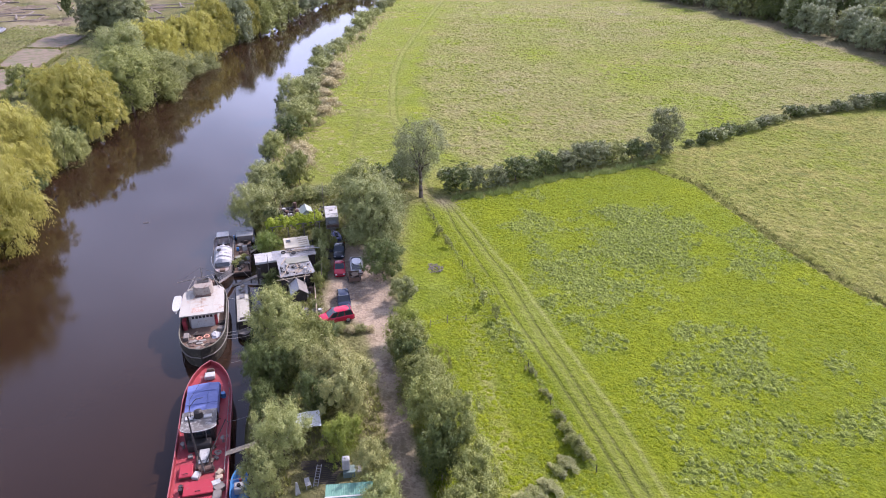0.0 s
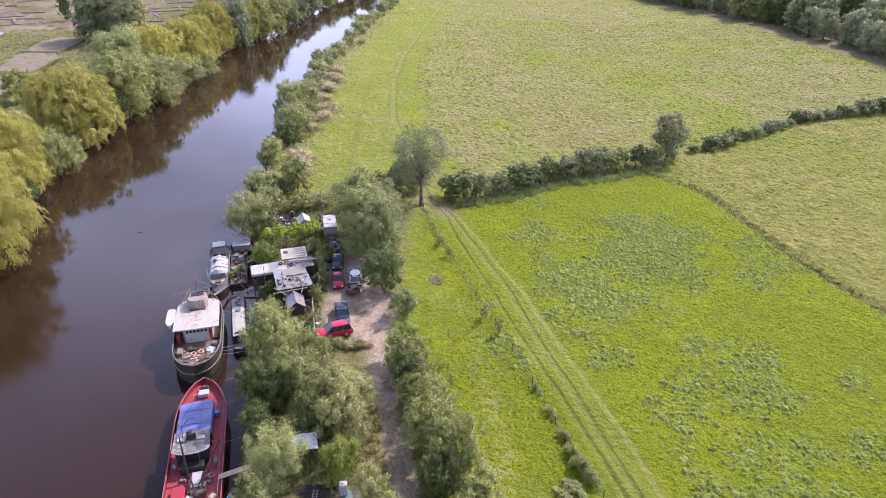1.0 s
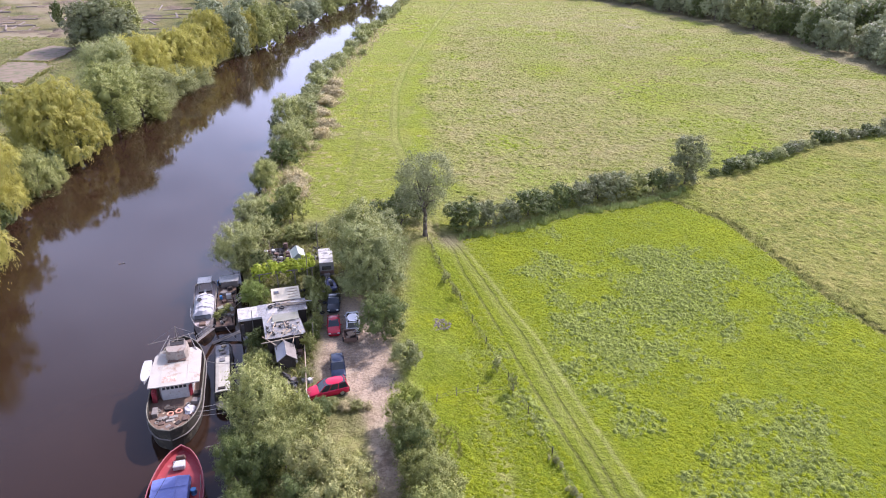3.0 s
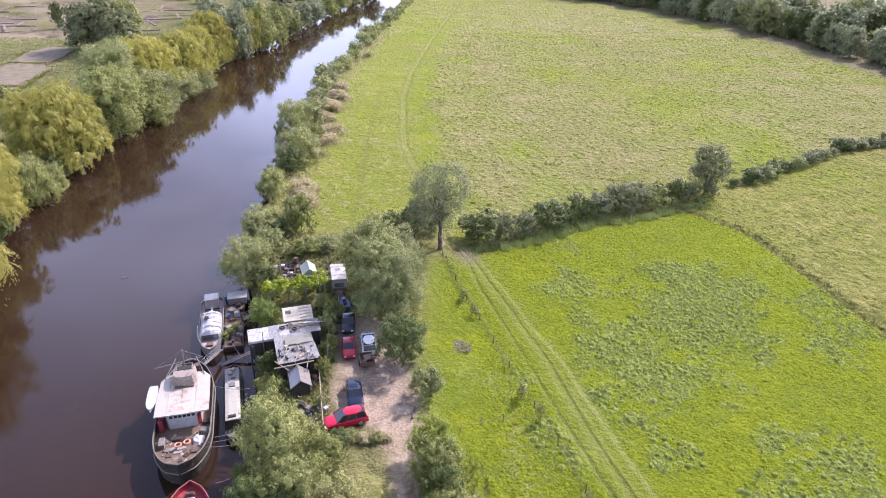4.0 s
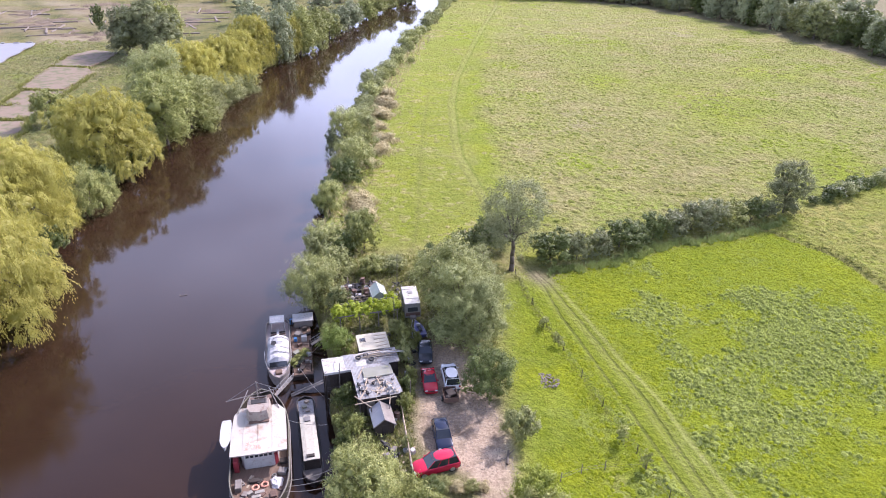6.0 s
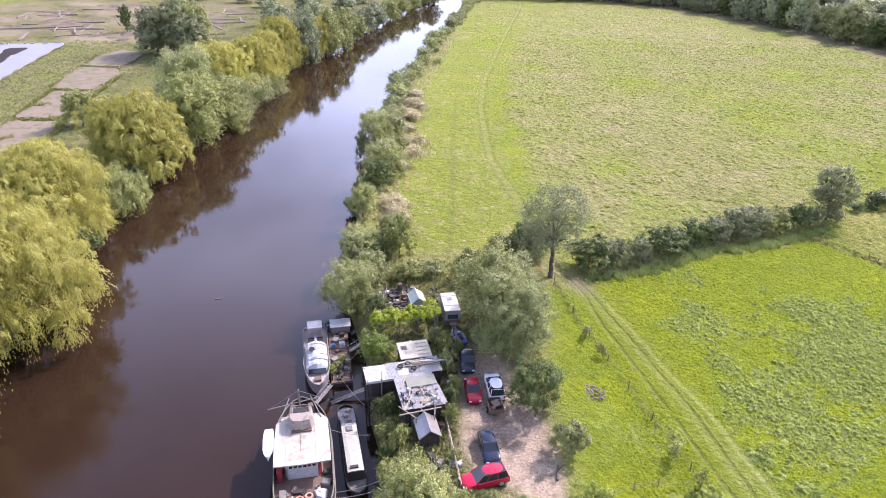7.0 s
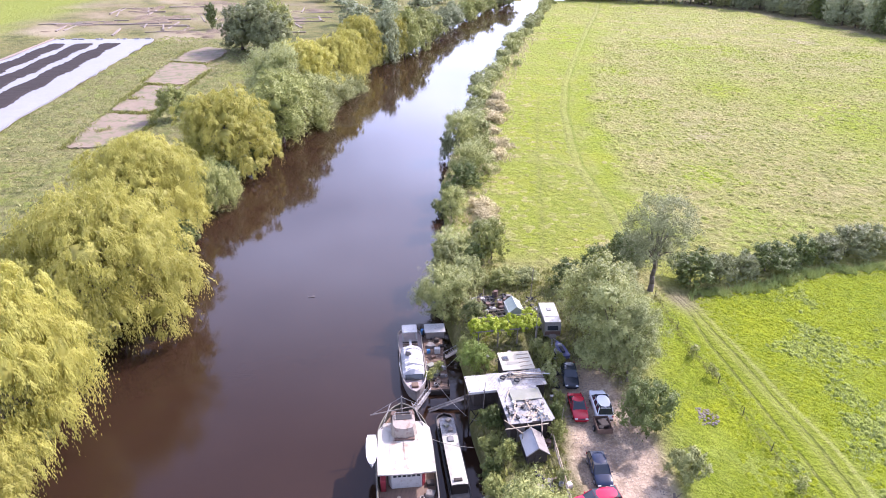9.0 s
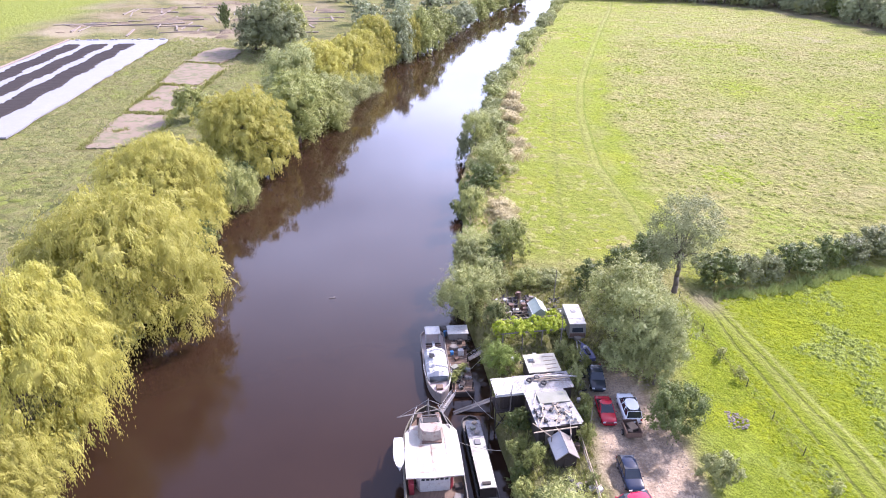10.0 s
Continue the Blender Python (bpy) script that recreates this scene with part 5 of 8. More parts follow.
# ---------------------------------------------------------------- grass tufts, reeds, dry stalks
def tufts(name, label, xy, blades, length, spread, width, mat, seed, category="grass"):
    """Tufts of blades at the places xy, as one sheet of stuff."""
    rng = np.random.default_rng(seed)
    n = len(xy)
    z = land(xy[:, 0], xy[:, 1])
    c = np.repeat(np.column_stack([xy, z]), blades, 0)
    size = np.repeat(rng.uniform(0.55, 1.35, n), blades)[:, None]
    m = len(c)
    a = rng.uniform(0, 2 * math.pi, m)
    d = np.column_stack([np.cos(a), np.sin(a), np.zeros(m)])
    side = np.column_stack([-np.sin(a), np.cos(a), np.zeros(m)])
    foot = c + d * rng.uniform(0, 0.5, (m, 1)) * spread * size - np.array([0, 0, 0.03])
    tip = foot + d * spread * size * rng.uniform(0.3, 1.1, (m, 1)) + np.array([0, 0, 1.0]) * length * size * rng.uniform(0.6, 1.2, (m, 1))
    w = width * size
    tri = np.stack([foot - side * w, foot + side * w, tip], 1)
    ob = new(name, tri_mesh(name, tri, mat))
    return tagged(ob, label, category, kind="stuff")


def scatter(n, x0, x1, y0, y1, keep, seed):
    rng = np.random.default_rng(seed)
    p = np.column_stack([rng.uniform(x0, x1, n), rng.uniform(y0, y1, n)])
    return p[keep(p[:, 0], p[:, 1], rng)]


def in_field(x, y):
    return (y < curve_at(x, HEDGE) - 2.5) & (x < curve_at(y, DITCH) - 0.8) & (x > 1.0)


def off_track(x, y):
    return (np.abs(x - curve_at(y, RUT_B) + 0.6) > 2.0) & (np.abs(x - curve_at(y, RUT_C)) > 0.6)


def hummocks(name, label, xy, radius, height, mat, seed, category="grass"):
    """Low cushions of turf at the places xy, as one sheet of stuff."""
    rng = np.random.default_rng(seed)
    n, k = len(xy), 6
    r = radius * rng.uniform(0.5, 1.4, n)
    h = height * rng.uniform(0.5, 1.4, n) * (r / radius) ** 0.5
    turn = rng.uniform(0, 6.28, n)
    long = rng.uniform(0.7, 1.3, n)
    z = land(xy[:, 0], xy[:, 1])
    v = np.zeros((n, 2 * k + 1, 3))
    for ring, (f, q) in enumerate(((1.0, -0.12), (0.62, 0.72))):
        for i in range(k):
            a = turn + 2 * math.pi * i / k
            j = r * f * rng.uniform(0.75, 1.25, n)
            v[:, ring * k + i] = np.column_stack([xy[:, 0] + j * np.cos(a) * long, xy[:, 1] + j * np.sin(a) / long, z + h * q * rng.uniform(0.7, 1.2, n)])
    v[:, 2 * k] = np.column_stack([xy, z + h])
    tri = []
    for i in range(k):
        j = (i + 1) % k
        tri += [(i, j, k + j), (i, k + j, k + i), (k + i, k + j, 2 * k)]
    f = (np.array(tri)[None] + (np.arange(n) * (2 * k + 1))[:, None, None]).reshape(-1, 3)
    me = tri_mesh(name, np.zeros((0, 3, 3)), mat, (v.reshape(-1, 3), f))
    me.polygons.foreach_set("use_smooth", np.ones(len(me.polygons), dtype=bool))
    return tagged(new(name, me), label, category, kind="stuff")


hummocks("sedge", "grey-green sedge tussocks in the wet field", scatter(27000, 6, 74, 30, 128, lambda x, y, r: in_field(x, y) & off_track(x, y) & (sedge_at(x, y) > 0.10 + 1.0 * r.random(len(x))), 1), 0.33, 0.21, TURF_SEDGE, 1)
tufts("sedge_blades", "grey-green sedge blades in the wet field", scatter(24000, 6, 74, 30, 128, lambda x, y, r: in_field(x, y) & off_track(x, y) & (sedge_at(x, y) > 0.08 + 0.8 * r.random(len(x))), 1), 7, 0.30, 0.34, 0.05, SEDGE, 31)
hummocks("field_hummocks", "bright green uneven pasture turf", scatter(17000, 0, 78, 28, 128, lambda x, y, r: in_field(x, y) & off_track(x, y) & (sedge_at(x, y) < 0.3 + r.random(len(x))), 22), 0.30, 0.085, TURF_FIELD, 22)
tufts("field_grass", "bright green pasture grass", scatter(9000, 0, 78, 28, 128, lambda x, y, r: in_field(x, y) & off_track(x, y), 2), 6, 0.14, 0.28, 0.055, LUSH, 2)
hummocks("meadow_grass", "rough olive meadow tussocks", scatter(17000, -40, 150, 118, 330, lambda x, y, r: (y > curve_at(x, HEDGE) + 1.5) & (x > bank_right(y) + 1) & (x < curve_at(y, WOOD_EDGE)) & (x > curve_at(y, FAR_A) + 5 + 6 * r.random(len(x))) & (blotches(x, y, 14.0, 8) + 0.35 > r.random(len(x))), 3), 0.66, 0.22, TURF_MEADOW, 3)
hummocks("far_meadow_grass", "rough olive tussocks in the far meadow", scatter(3500, -30, 150, 315, 480, lambda x, y, r: (x > bank_right(y) + 1) & (x < curve_at(y, WOOD_EDGE)) & (np.abs(x - curve_at(y, FAR_A)) > 1.6) & (wobble(x, y, 0.5, 7, 2) > r.random(len(x)) - 0.75), 13), 1.3, 0.22, TURF_MEADOW, 13)
hummocks("bank_meadow_grass", "tufted pale grass between the track and the river bank", scatter(1500, -40, -4, 116, 300, lambda x, y, r: (x > bank_right(y) + 4) & (x < curve_at(y, FAR_A) - 1.5) & (np.abs(x - curve_at(y, FAR_B)) > 0.8), 33), 0.7, 0.10, TURF_MEADOW, 33)
hummocks("dry_field_grass", "tawny tussock grass in the far field", scatter(6500, 44, 130, 40, 170, lambda x, y, r: (y < curve_at(x, HEDGE) - 1) & (x > curve_at(y, DITCH) + 0.5), 4), 0.60, 0.17, TURF_DRY, 4)
tufts("ditch_grass", "coarse grass along the shallow ditch", scatter(16000, 38, 100, 20, 129, lambda x, y, r: np.abs(x - curve_at(y, DITCH)) < 0.9 + 0.5 * r.random(len(x)), 5), 9, 0.5, 0.35, 0.05, TUSSOCK, 5)
tufts("reeds", "pale reeds at the foot of the hedge", scatter(12000, 1.5, 46, 106, 136, lambda x, y, r: np.abs(y - curve_at(x, HEDGE) + 2.2) < 0.75 + 0.7 * wobble(x, y, 1.0, 1.3, 2.0) + 0.5 * r.random(len(x)), 6), 8, 0.7, 0.5, 0.05, REED, 6, "reeds")
tufts("bank_grass", "tall straw-coloured grass along the river bank", scatter(9000, -46, -18, 112, 330, lambda x, y, r: (x > bank_right(y) + 0.4) & (x < bank_right(y) + 8 * r.random(len(x)) + 1.5), 7), 8, 0.7, 0.5, 0.07, STRAW, 7)
hummocks("rough_grass", "rank grass on the far bank", scatter(7500, -190, -72, 60, 300, lambda x, y, r: (x < bank_left(y) - 1) & ((np.abs(x + 133.5 + (y - 200) * 0.26) > 8.5) | (y < 159) | (y > 273)) & (x + 151 + (y - 157) * 0.268 > 3.5), 8), 1.25, 0.15, TURF_BANK, 8)
tufts("rough_grass_blades", "rank tussock blades on the far bank", scatter(14000, -190, -72, 60, 300, lambda x, y, r: (x < bank_left(y) - 1) & ((np.abs(x + 133.5 + (y - 200) * 0.26) > 8.5) | (y < 159) | (y > 273)) & (x + 151 + (y - 157) * 0.268 > 3.5), 18), 7, 0.5, 0.6, 0.07, RANK, 18)
tufts("yard_weeds", "weeds and long grass round the moorings", scatter(11000, -32, 6, 36, 114, lambda x, y, r: (x > bank_right(y) + 0.2) & ~((x > -13.0) & (x < -4) & (y > 57) & (y < 68)) & ~((x > -13.6) & (x < -6) & (y > 38) & (y < 46)) & (x < -6.8 + 7.8 * (y < 66)) & (np.abs(x - curve_at(y, LANE)) > 1.4) & ~((np.abs(x + 11 + (y - 76) * 0.22) < 5.2) & (y > 66) & (y < 91)), 9), 9, 0.42, 0.35, 0.05, TUSSOCK, 9, "weeds")
fence_line_xy = np.array([(14.6, 46.0), (13.0, 50.6), (11.7, 55.7), (10.0, 62.3), (6.6, 74.0), (4.4, 81.0), (-1.7, 101.6), (-3.6, 109.0)])
fence_y = np.random.default_rng(60).uniform(46, 109, 420)
tufts("fence_weeds", "rank weeds along the foot of the field fence", np.column_stack([np.interp(fence_y, fence_line_xy[:, 1], fence_line_xy[:, 0]) + np.random.default_rng(61).normal(size=420) * 0.25, fence_y]), 6, 0.2, 0.22, 0.04, TUSSOCK, 60, "weeds")
tufts("lane_grass", "green grass beside the hedge", scatter(3000, -5, 14, 30, 112, lambda x, y, r: (x < curve_at(y, RUT_A) - 0.8) & (x > -4.5 + 6 * (y < 66)), 10), 6, 0.16, 0.3, 0.06, LUSH, 10)
MOUNDS = ((-30.0, 133.5, 2.8, 4.2), (-28.6, 128.5, 2.0, 2.6), (-31.2, 165.5, 3.6, 2.6), (-31.0, 173.5, 3.8, 2.6), (-34.0, 196.0, 3.2, 3.6), (-33.6, 204.0, 3.0, 3.2), (-35.2, 216.0, 2.6, 3.4), (-33.8, 185.0, 2.8, 2.6), (-31.5, 157.0, 2.0, 1.8))
mound_rng = random.Random(23)
for x, y, rx, ry in MOUNDS:
    for k in range(3):
        r = mound_rng.uniform(0.62, 0.95) * min(rx, ry)
        plant("bank_bush", x + (k - 1) * 0.35 * rx + mound_rng.uniform(-0.3, 0.3), y + (k - 1) * 0.6 * ry * mound_rng.choice((-1, 1)), r, r * mound_rng.uniform(0.75, 0.95), LEAF_STALK, "rounded mound of tawny dead stalks on the bank", "mounds of dead stalks")
tufts("dead_stalks", "tawny dead stalks standing on the river bank", np.concatenate([np.random.default_rng(i).normal(size=(160, 2)) * np.array([rx, ry]) * 0.55 + np.array([x, y]) for i, (x, y, rx, ry) in enumerate(MOUNDS)]), 10, 0.8, 0.6, 0.05, STRAW, 14, "stalks")
hummocks("soil_heaps", "brown heaps of bare soil in the old works", scatter(150, -250, -140, 300, 420, lambda x, y, r: wobble(x, y, 1.0, 13, 2.0) > 0.0, 40), 4.4, 0.55, turf("bare soil", (0.165, 0.126, 0.088), (0.215, 0.168, 0.120), (0.135, 0.106, 0.068)), 40, "soil")
hummocks("rubble", "loose stones and litter on the gravel", scatter(2600, -18, -5, 69.5, 91, lambda x, y, r: (np.abs(x + 11 + (y - 76) * 0.22) < 4.0) & (wobble(x, y, 1.0, 2.2, 3.0) + 0.8 > 1.6 * r.random(len(x))), 50), 0.075, 0.04, STONE, 50, "rubble")
hummocks("brick_rubble", "brown broken brick and earth on the gravel", scatter(900, -18, -6, 70, 92, lambda x, y, r: (np.abs(x + 11 + (y - 76) * 0.22) < 4.0), 51), 0.07, 0.035, CONCRETE, 51, "rubble")


# ---------------------------------------------------------------- boats
def hull_half(s, beam, bow, stern):
    """Half breadth along the hull, s from 0 at the near end to 1; bow and stern: how long the rounded ends are, and how full."""
    (sb, eb), (ss, es) = bow, stern
    k = 1.0
    if s < sb:
        k = max(0.0, 1 - (1 - s / sb) ** 2) ** eb
    if s > 1 - ss:
        k *= max(0.0, 1 - (1 - (1 - s) / ss) ** 2) ** es
    return beam / 2 * max(k, 0.03)


def boat_hull(root, length, beam, keel, deck, rail, bow, stern, hull_mat, deck_mat, rim_mat, y0=0.0, sheer=0.0, wall=0.12, n=34, rim=0.09):
    """Hull, deck and gunwale as three parts, heights over the water."""
    outer, inner, deck_rings, left, right = [], [], [], [], []
    for i in range(n + 1):
        s = i / n
        y = y0 + length * s
        hb = hull_half(s, beam, bow, stern)
        lift = sheer * (2 * s - 1) ** 2
        top = rail + lift
        hw = hb * (0.93 if 0.05 < s < 0.95 else 0.8)
        outer.append([(-hb, y, top), (-hw, y, 0.12), (-hw * 0.75, y, keel), (hw * 0.75, y, keel), (hw, y, 0.12), (hb, y, top)])
        hi = max(hb - wall, 0.01)
        inner.append([(hi, y, top), (hi, y, deck + lift - 0.02), (-hi, y, deck + lift - 0.02), (-hi, y, top)])
        left.append((-hb + wall / 2, y, top))
        right.append((hb - wall / 2, y, top))
        deck_rings.append([(-hi, y, deck + lift), (hi, y, deck + lift), (hi, y, deck + lift - 0.06), (-hi, y, deck + lift - 0.06)])
    m = Mesh().loft(outer, closed=False, caps=False).loft(inner, closed=False, caps=False)
    for k in (0, -1):
        m.add(outer[k], [tuple(range(6))])
    part("hull", m, hull_mat, root)
    part("deck", Mesh().loft(deck_rings), deck_mat, root)
    part("gunwale", Mesh().path(left, rim).path(right, rim).tube(left[0], right[0], rim).tube(left[-1], right[-1], rim), rim_mat, root)


def rope(a, b, sag=0.3, r=0.025, name="mooring_line", label="slack mooring rope between boat and bank"):
    a, b = Vector(a), Vector(b)
    pts = [a.lerp(b, i / 8) - Vector((0, 0, sag * 4 * (i / 8) * (1 - i / 8))) for i in range(9)]
    o = Vector(pts[0])
    ob = new(name, Mesh().path([p - o for p in pts], r, 5).data(name, ROPE))
    ob.location = o
    tagged(ob, label, "rope", "mooring ropes")


# the long red barge, its bow away from the camera
barge = thing("barge", (-20.9, 37.4, WATER_Z), 13.9, "long red steel barge with a blue tarpaulin over its hold", "boat")
boat_hull(barge, 26.3, 5.3, -0.9, 1.05, 1.65, (0.16, 0.5), (0.26, 0.62), RED_HULL, RED_DECK, surface("pale worn red rail", (0.38, 0.13, 0.13), (0.30, 0.08, 0.085), 0.6), sheer=0.5, rim=0.06)
m = Mesh().box((-0.42, 19.45, 1.55), (3.4, 4.9, 1.0), 0.08)
part("hatch_coaming", m, BLACK_STEEL, barge)
rings = []
for i in range(11):
    y = 17.1 + 4.8 * i / 10
    w = 0.02 * math.sin(i * 2.4)
    rings.append([(-2.22, y, 1.75 + w), (-2.1, y, 2.2 + w), (-1.1, y, 2.33 + w * 2), (0.2, y, 2.33 - w), (1.22, y, 2.2 - w), (1.34, y, 1.75), (1.27, y, 1.72), (-2.15, y, 1.72)])
part("tarpaulin", Mesh().loft(rings), BLUE_TARP, barge, "bright blue tarpaulin tied over the hatch")
part("batten", Mesh().box((-0.44, 18.4, 2.37), (3.2, 0.06, 0.05)).box((-0.44, 20.5, 2.37), (3.2, 0.06, 0.05)).box((0.1, 19.5, 2.37), (0.05, 4.7, 0.05)), BLUE_TARP, barge)
wh = part("wheelhouse", Mesh().box((-0.3, 14.6, 2.0), (2.9, 1.8, 1.9), 0.06), BLACK_STEEL, barge)
roof_r = []
for i in range(9):
    a = math.pi * (i / 8)
    roof_r.append((-0.3 + 1.75 * math.cos(a), 13.85 - 0.7 * math.sin(a), 0))
roof_r = [(1.4, 16.4, 0), (1.45, 13.85, 0)] + roof_r[1:-1] + [(-2.05, 13.85, 0), (-2.0, 16.4, 0)]
part("roof", Mesh().loft([[(x, y, 2.98) for x, y, _ in roof_r], [(x, y, 3.08) for x, y, _ in roof_r]]), surface("tarred roof", (0.19, 0.175, 0.155), (0.085, 0.075, 0.065), 0.7, scale=1.2, stain=(0.34, 0.32, 0.29), stain_at=(0.5, 0.64)), wh, "dark weathered wheelhouse roof")
for x in (-1.1, -0.3, 0.5):
    part("window", Mesh().box((x, 13.66, 2.45), (0.62, 0.08, 0.5)), GLASS, wh)
part("window", Mesh().box((1.17, 14.6, 2.45), (0.08, 1.1, 0.5)), GLASS, wh)
part("window", Mesh().box((-1.77, 14.6, 2.45), (0.08, 1.1, 0.5)), GLASS, wh)
for x in (-1.25, 0.55):
    part("skylight", Mesh().box((x, 15.25, 3.16), (0.8, 0.5, 0.16), 0.04), CLEAN_WHITE, wh)
part("roof_edge", Mesh().path([(x, y, 3.1) for x, y, _ in roof_r[1:-1]], 0.045), CLEAN_WHITE, wh, "white-edged roof rim")
part("cowl", Mesh().tube((-0.35, 15.5, 3.1), (-0.35, 15.5, 3.75), 0.48, 0.42, 12).tube((-0.35, 15.5, 3.75), (-0.35, 15.5, 3.9), 0.42, 0.2, 12), BLACK_STEEL, wh)
part("hoop", Mesh().path([(-1.1, 15.2, 3.1), (-1.2, 16.2, 3.9), (-0.6, 16.9, 4.2), (0.1, 17.0, 4.2)], 0.04), BLACK_STEEL, wh)
part("mast", Mesh().tube((-0.5, 11.6, 1.0), (-0.9, 13.2, 5.2), 0.11, 0.07), BLACK_STEEL, barge)
part("boom", Mesh().tube((-0.4, 11.7, 1.6), (0.55, 8.6, 2.0), 0.08, 0.06), BLACK_STEEL, barge)
part("derrick", Mesh().tube((0.1, 9.6, 1.2), (2.25, 15.0, 2.6), 0.07, 0.05), BLACK_STEEL, barge)
part("hatch_board", Mesh().box((0.15, 11.2, 1.2), (1.4, 2.6, 0.25)), RUST, barge)
part("tray", Mesh().box((0.2, 11.4, 1.42), (0.95, 1.9, 0.14), 0.03).box((0.2, 10.9, 1.54), (0.6, 0.5, 0.2), 0.03), CLEAN_WHITE, barge)
part("winch", Mesh().tube((0.0, 9.5, 1.4), (1.1, 9.75, 1.4), 0.26, 0.26, 12).tube((-0.1, 9.48, 1.4), (0.0, 9.5, 1.4), 0.36, 0.36, 12).tube((1.1, 9.75, 1.4), (1.2, 9.77, 1.4), 0.36, 0.36, 12).box((0.5, 9.6, 1.15), (1.5, 0.6, 0.2)), RUST, barge)
for x, y, w, l in ((-1.35, 9.75, 1.25, 1.7), (-0.05, 7.35, 2.7, 1.75), (-0.2, 4.9, 3.1, 2.2)):
    lid = part("hatch_cover", Mesh().box((x, y, 1.42), (w, l, 0.16), 0.05), RED_LID, barge, "crimson steel hatch cover")
    part("hatch_coaming", Mesh().box((x, y, 1.2), (w - 0.16, l - 0.16, 0.3)), RUST, barge)
    part("lid_handle", Mesh().path([(x - 0.2, y - l * 0.3, 1.5), (x - 0.2, y - l * 0.3, 1.58), (x + 0.2, y - l * 0.3, 1.58), (x + 0.2, y - l * 0.3, 1.5)], 0.03), BLACK_STEEL, lid)
part("companionway", Mesh().box((-0.9, 3.2, 1.8), (1.5, 1.4, 1.5), 0.1), RED_HULL, barge)
part("bitts", Mesh().tube((-1.6, 7.6, 1.0), (-1.6, 7.6, 1.75), 0.16, 0.2).tube((-1.6, 7.2, 1.0), (-1.6, 7.2, 1.75), 0.16, 0.2), BLACK_STEEL, barge)
part("bitts", Mesh().tube((-1.0, 21.9, 1.1), (-1.0, 21.9, 1.95), 0.16, 0.2).tube((-1.0, 21.5, 1.1), (-1.0, 21.5, 1.95), 0.16, 0.2), BLACK_STEEL, barge)
part("fish_box", Mesh().box((0.0, 24.0, 1.65), (1.1, 0.9, 0.5), 0.05), CLEAN_WHITE, barge, "white plastic crate on the foredeck")
part("anchor_winch", Mesh().tube((-0.35, 25.0, 1.8), (0.4, 25.0, 1.8), 0.16, 0.16).box((0.03, 25.0, 1.6), (0.9, 0.3, 0.3)), RUST, barge)
part("drum", Mesh().tube((1.62, 20.4, 1.1), (1.62, 20.4, 1.8), 0.26, 0.26, 12), BLUE_PAINT, barge)
rail_pts = [(hull_half((8 + 0.9 * i) / 26.5, 5.0, (0.16, 0.5), (0.26, 0.62)) - 0.12, 8 + 0.9 * i, 2.35) for i in range(16)]
mr = Mesh().path(rail_pts, 0.025)
for p in rail_pts[::2]:
    mr.tube((p[0], p[1], 1.5), p, 0.025, 0.025, 5)
part("railing", mr, GREY_STEEL, barge)
for k, (x, y) in enumerate(((1.75, 8.3), (1.55, 7.6), (1.9, 6.9), (1.75, 9.0), (-0.35, 9.0), (1.7, 6.0))):
    s = 0.5 + 0.12 * (k % 3)
    part("crate", Mesh().box((x, y, 1.12 + s / 3), (s * 1.3, s, s * 0.66), 0.03, rz=17 * k), (PALE_WOOD, CLEAN_WHITE, GREY_WOOD)[k % 3], barge)

barge_rng = random.Random(6)
part("engine_casing", Mesh().box((-0.3, 13.0, 1.5), (2.3, 1.0, 0.9), 0.1), BLACK_STEEL, barge)
for x in (-1.1, 0.5):
    part("ladder_rail", Mesh().tube((x, 12.6, 1.0), (x * 0.8, 13.6, 3.0), 0.035), GREY_STEEL, barge)
for k in range(22):
    x, y = barge_rng.uniform(-1.3, 1.5), barge_rng.uniform(10.6, 13.4)
    q = barge_rng.uniform(0.12, 0.36)
    part("gear", Mesh().box((x, y, 1.08 + q / 3), (q * barge_rng.uniform(1, 2.6), q, q * 0.7), 0.02, rz=barge_rng.uniform(0, 180)), barge_rng.choice((RUST, GREY_WOOD, BLACK_STEEL, DARK_WOOD, GREY_STEEL, BLACK_STEEL, PALE_WOOD)), barge)
for x, y in ((1.6, 20.6), (-1.3, 22.7), (0.9, 24.0), (1.5, 11.8), (-1.7, 10.2)):
    part("rope_coil", Mesh().ring((x, y, 1.22), 0.26, 0.06, n=14, k=5).ring((x, y, 1.32), 0.2, 0.05, n=14, k=5), ROPE, barge)
part("cable", Mesh().path([(-0.9, 13.2, 5.0), (-1.4, 18.0, 3.4), (-0.3, 24.4, 2.0)], 0.02, 5), BLACK_STEEL, barge)
part("cable", Mesh().path([(-0.9, 13.2, 5.0), (0.4, 8.6, 2.1)], 0.02, 5), BLACK_STEEL, barge)
part("pump", Mesh().tube((1.2, 16.2, 1.05), (1.2, 16.2, 1.8), 0.12, 0.09).tube((1.2, 16.2, 1.7), (1.6, 16.2, 1.75), 0.05, 0.05), BLACK_STEEL, barge)
part("vent", Mesh().tube((1.9, 13.4, 1.05), (1.9, 13.4, 1.7), 0.13, 0.13, 10).tube((1.9, 13.4, 1.7), (1.9, 13.15, 1.85), 0.17, 0.2, 10), GREY_STEEL, barge)
part("vent", Mesh().tube((-1.95, 13.4, 1.05), (-1.95, 13.4, 1.7), 0.13, 0.13, 10).tube((-1.95, 13.4, 1.7), (-1.95, 13.15, 1.85), 0.17, 0.2, 10), GREY_STEEL, barge)

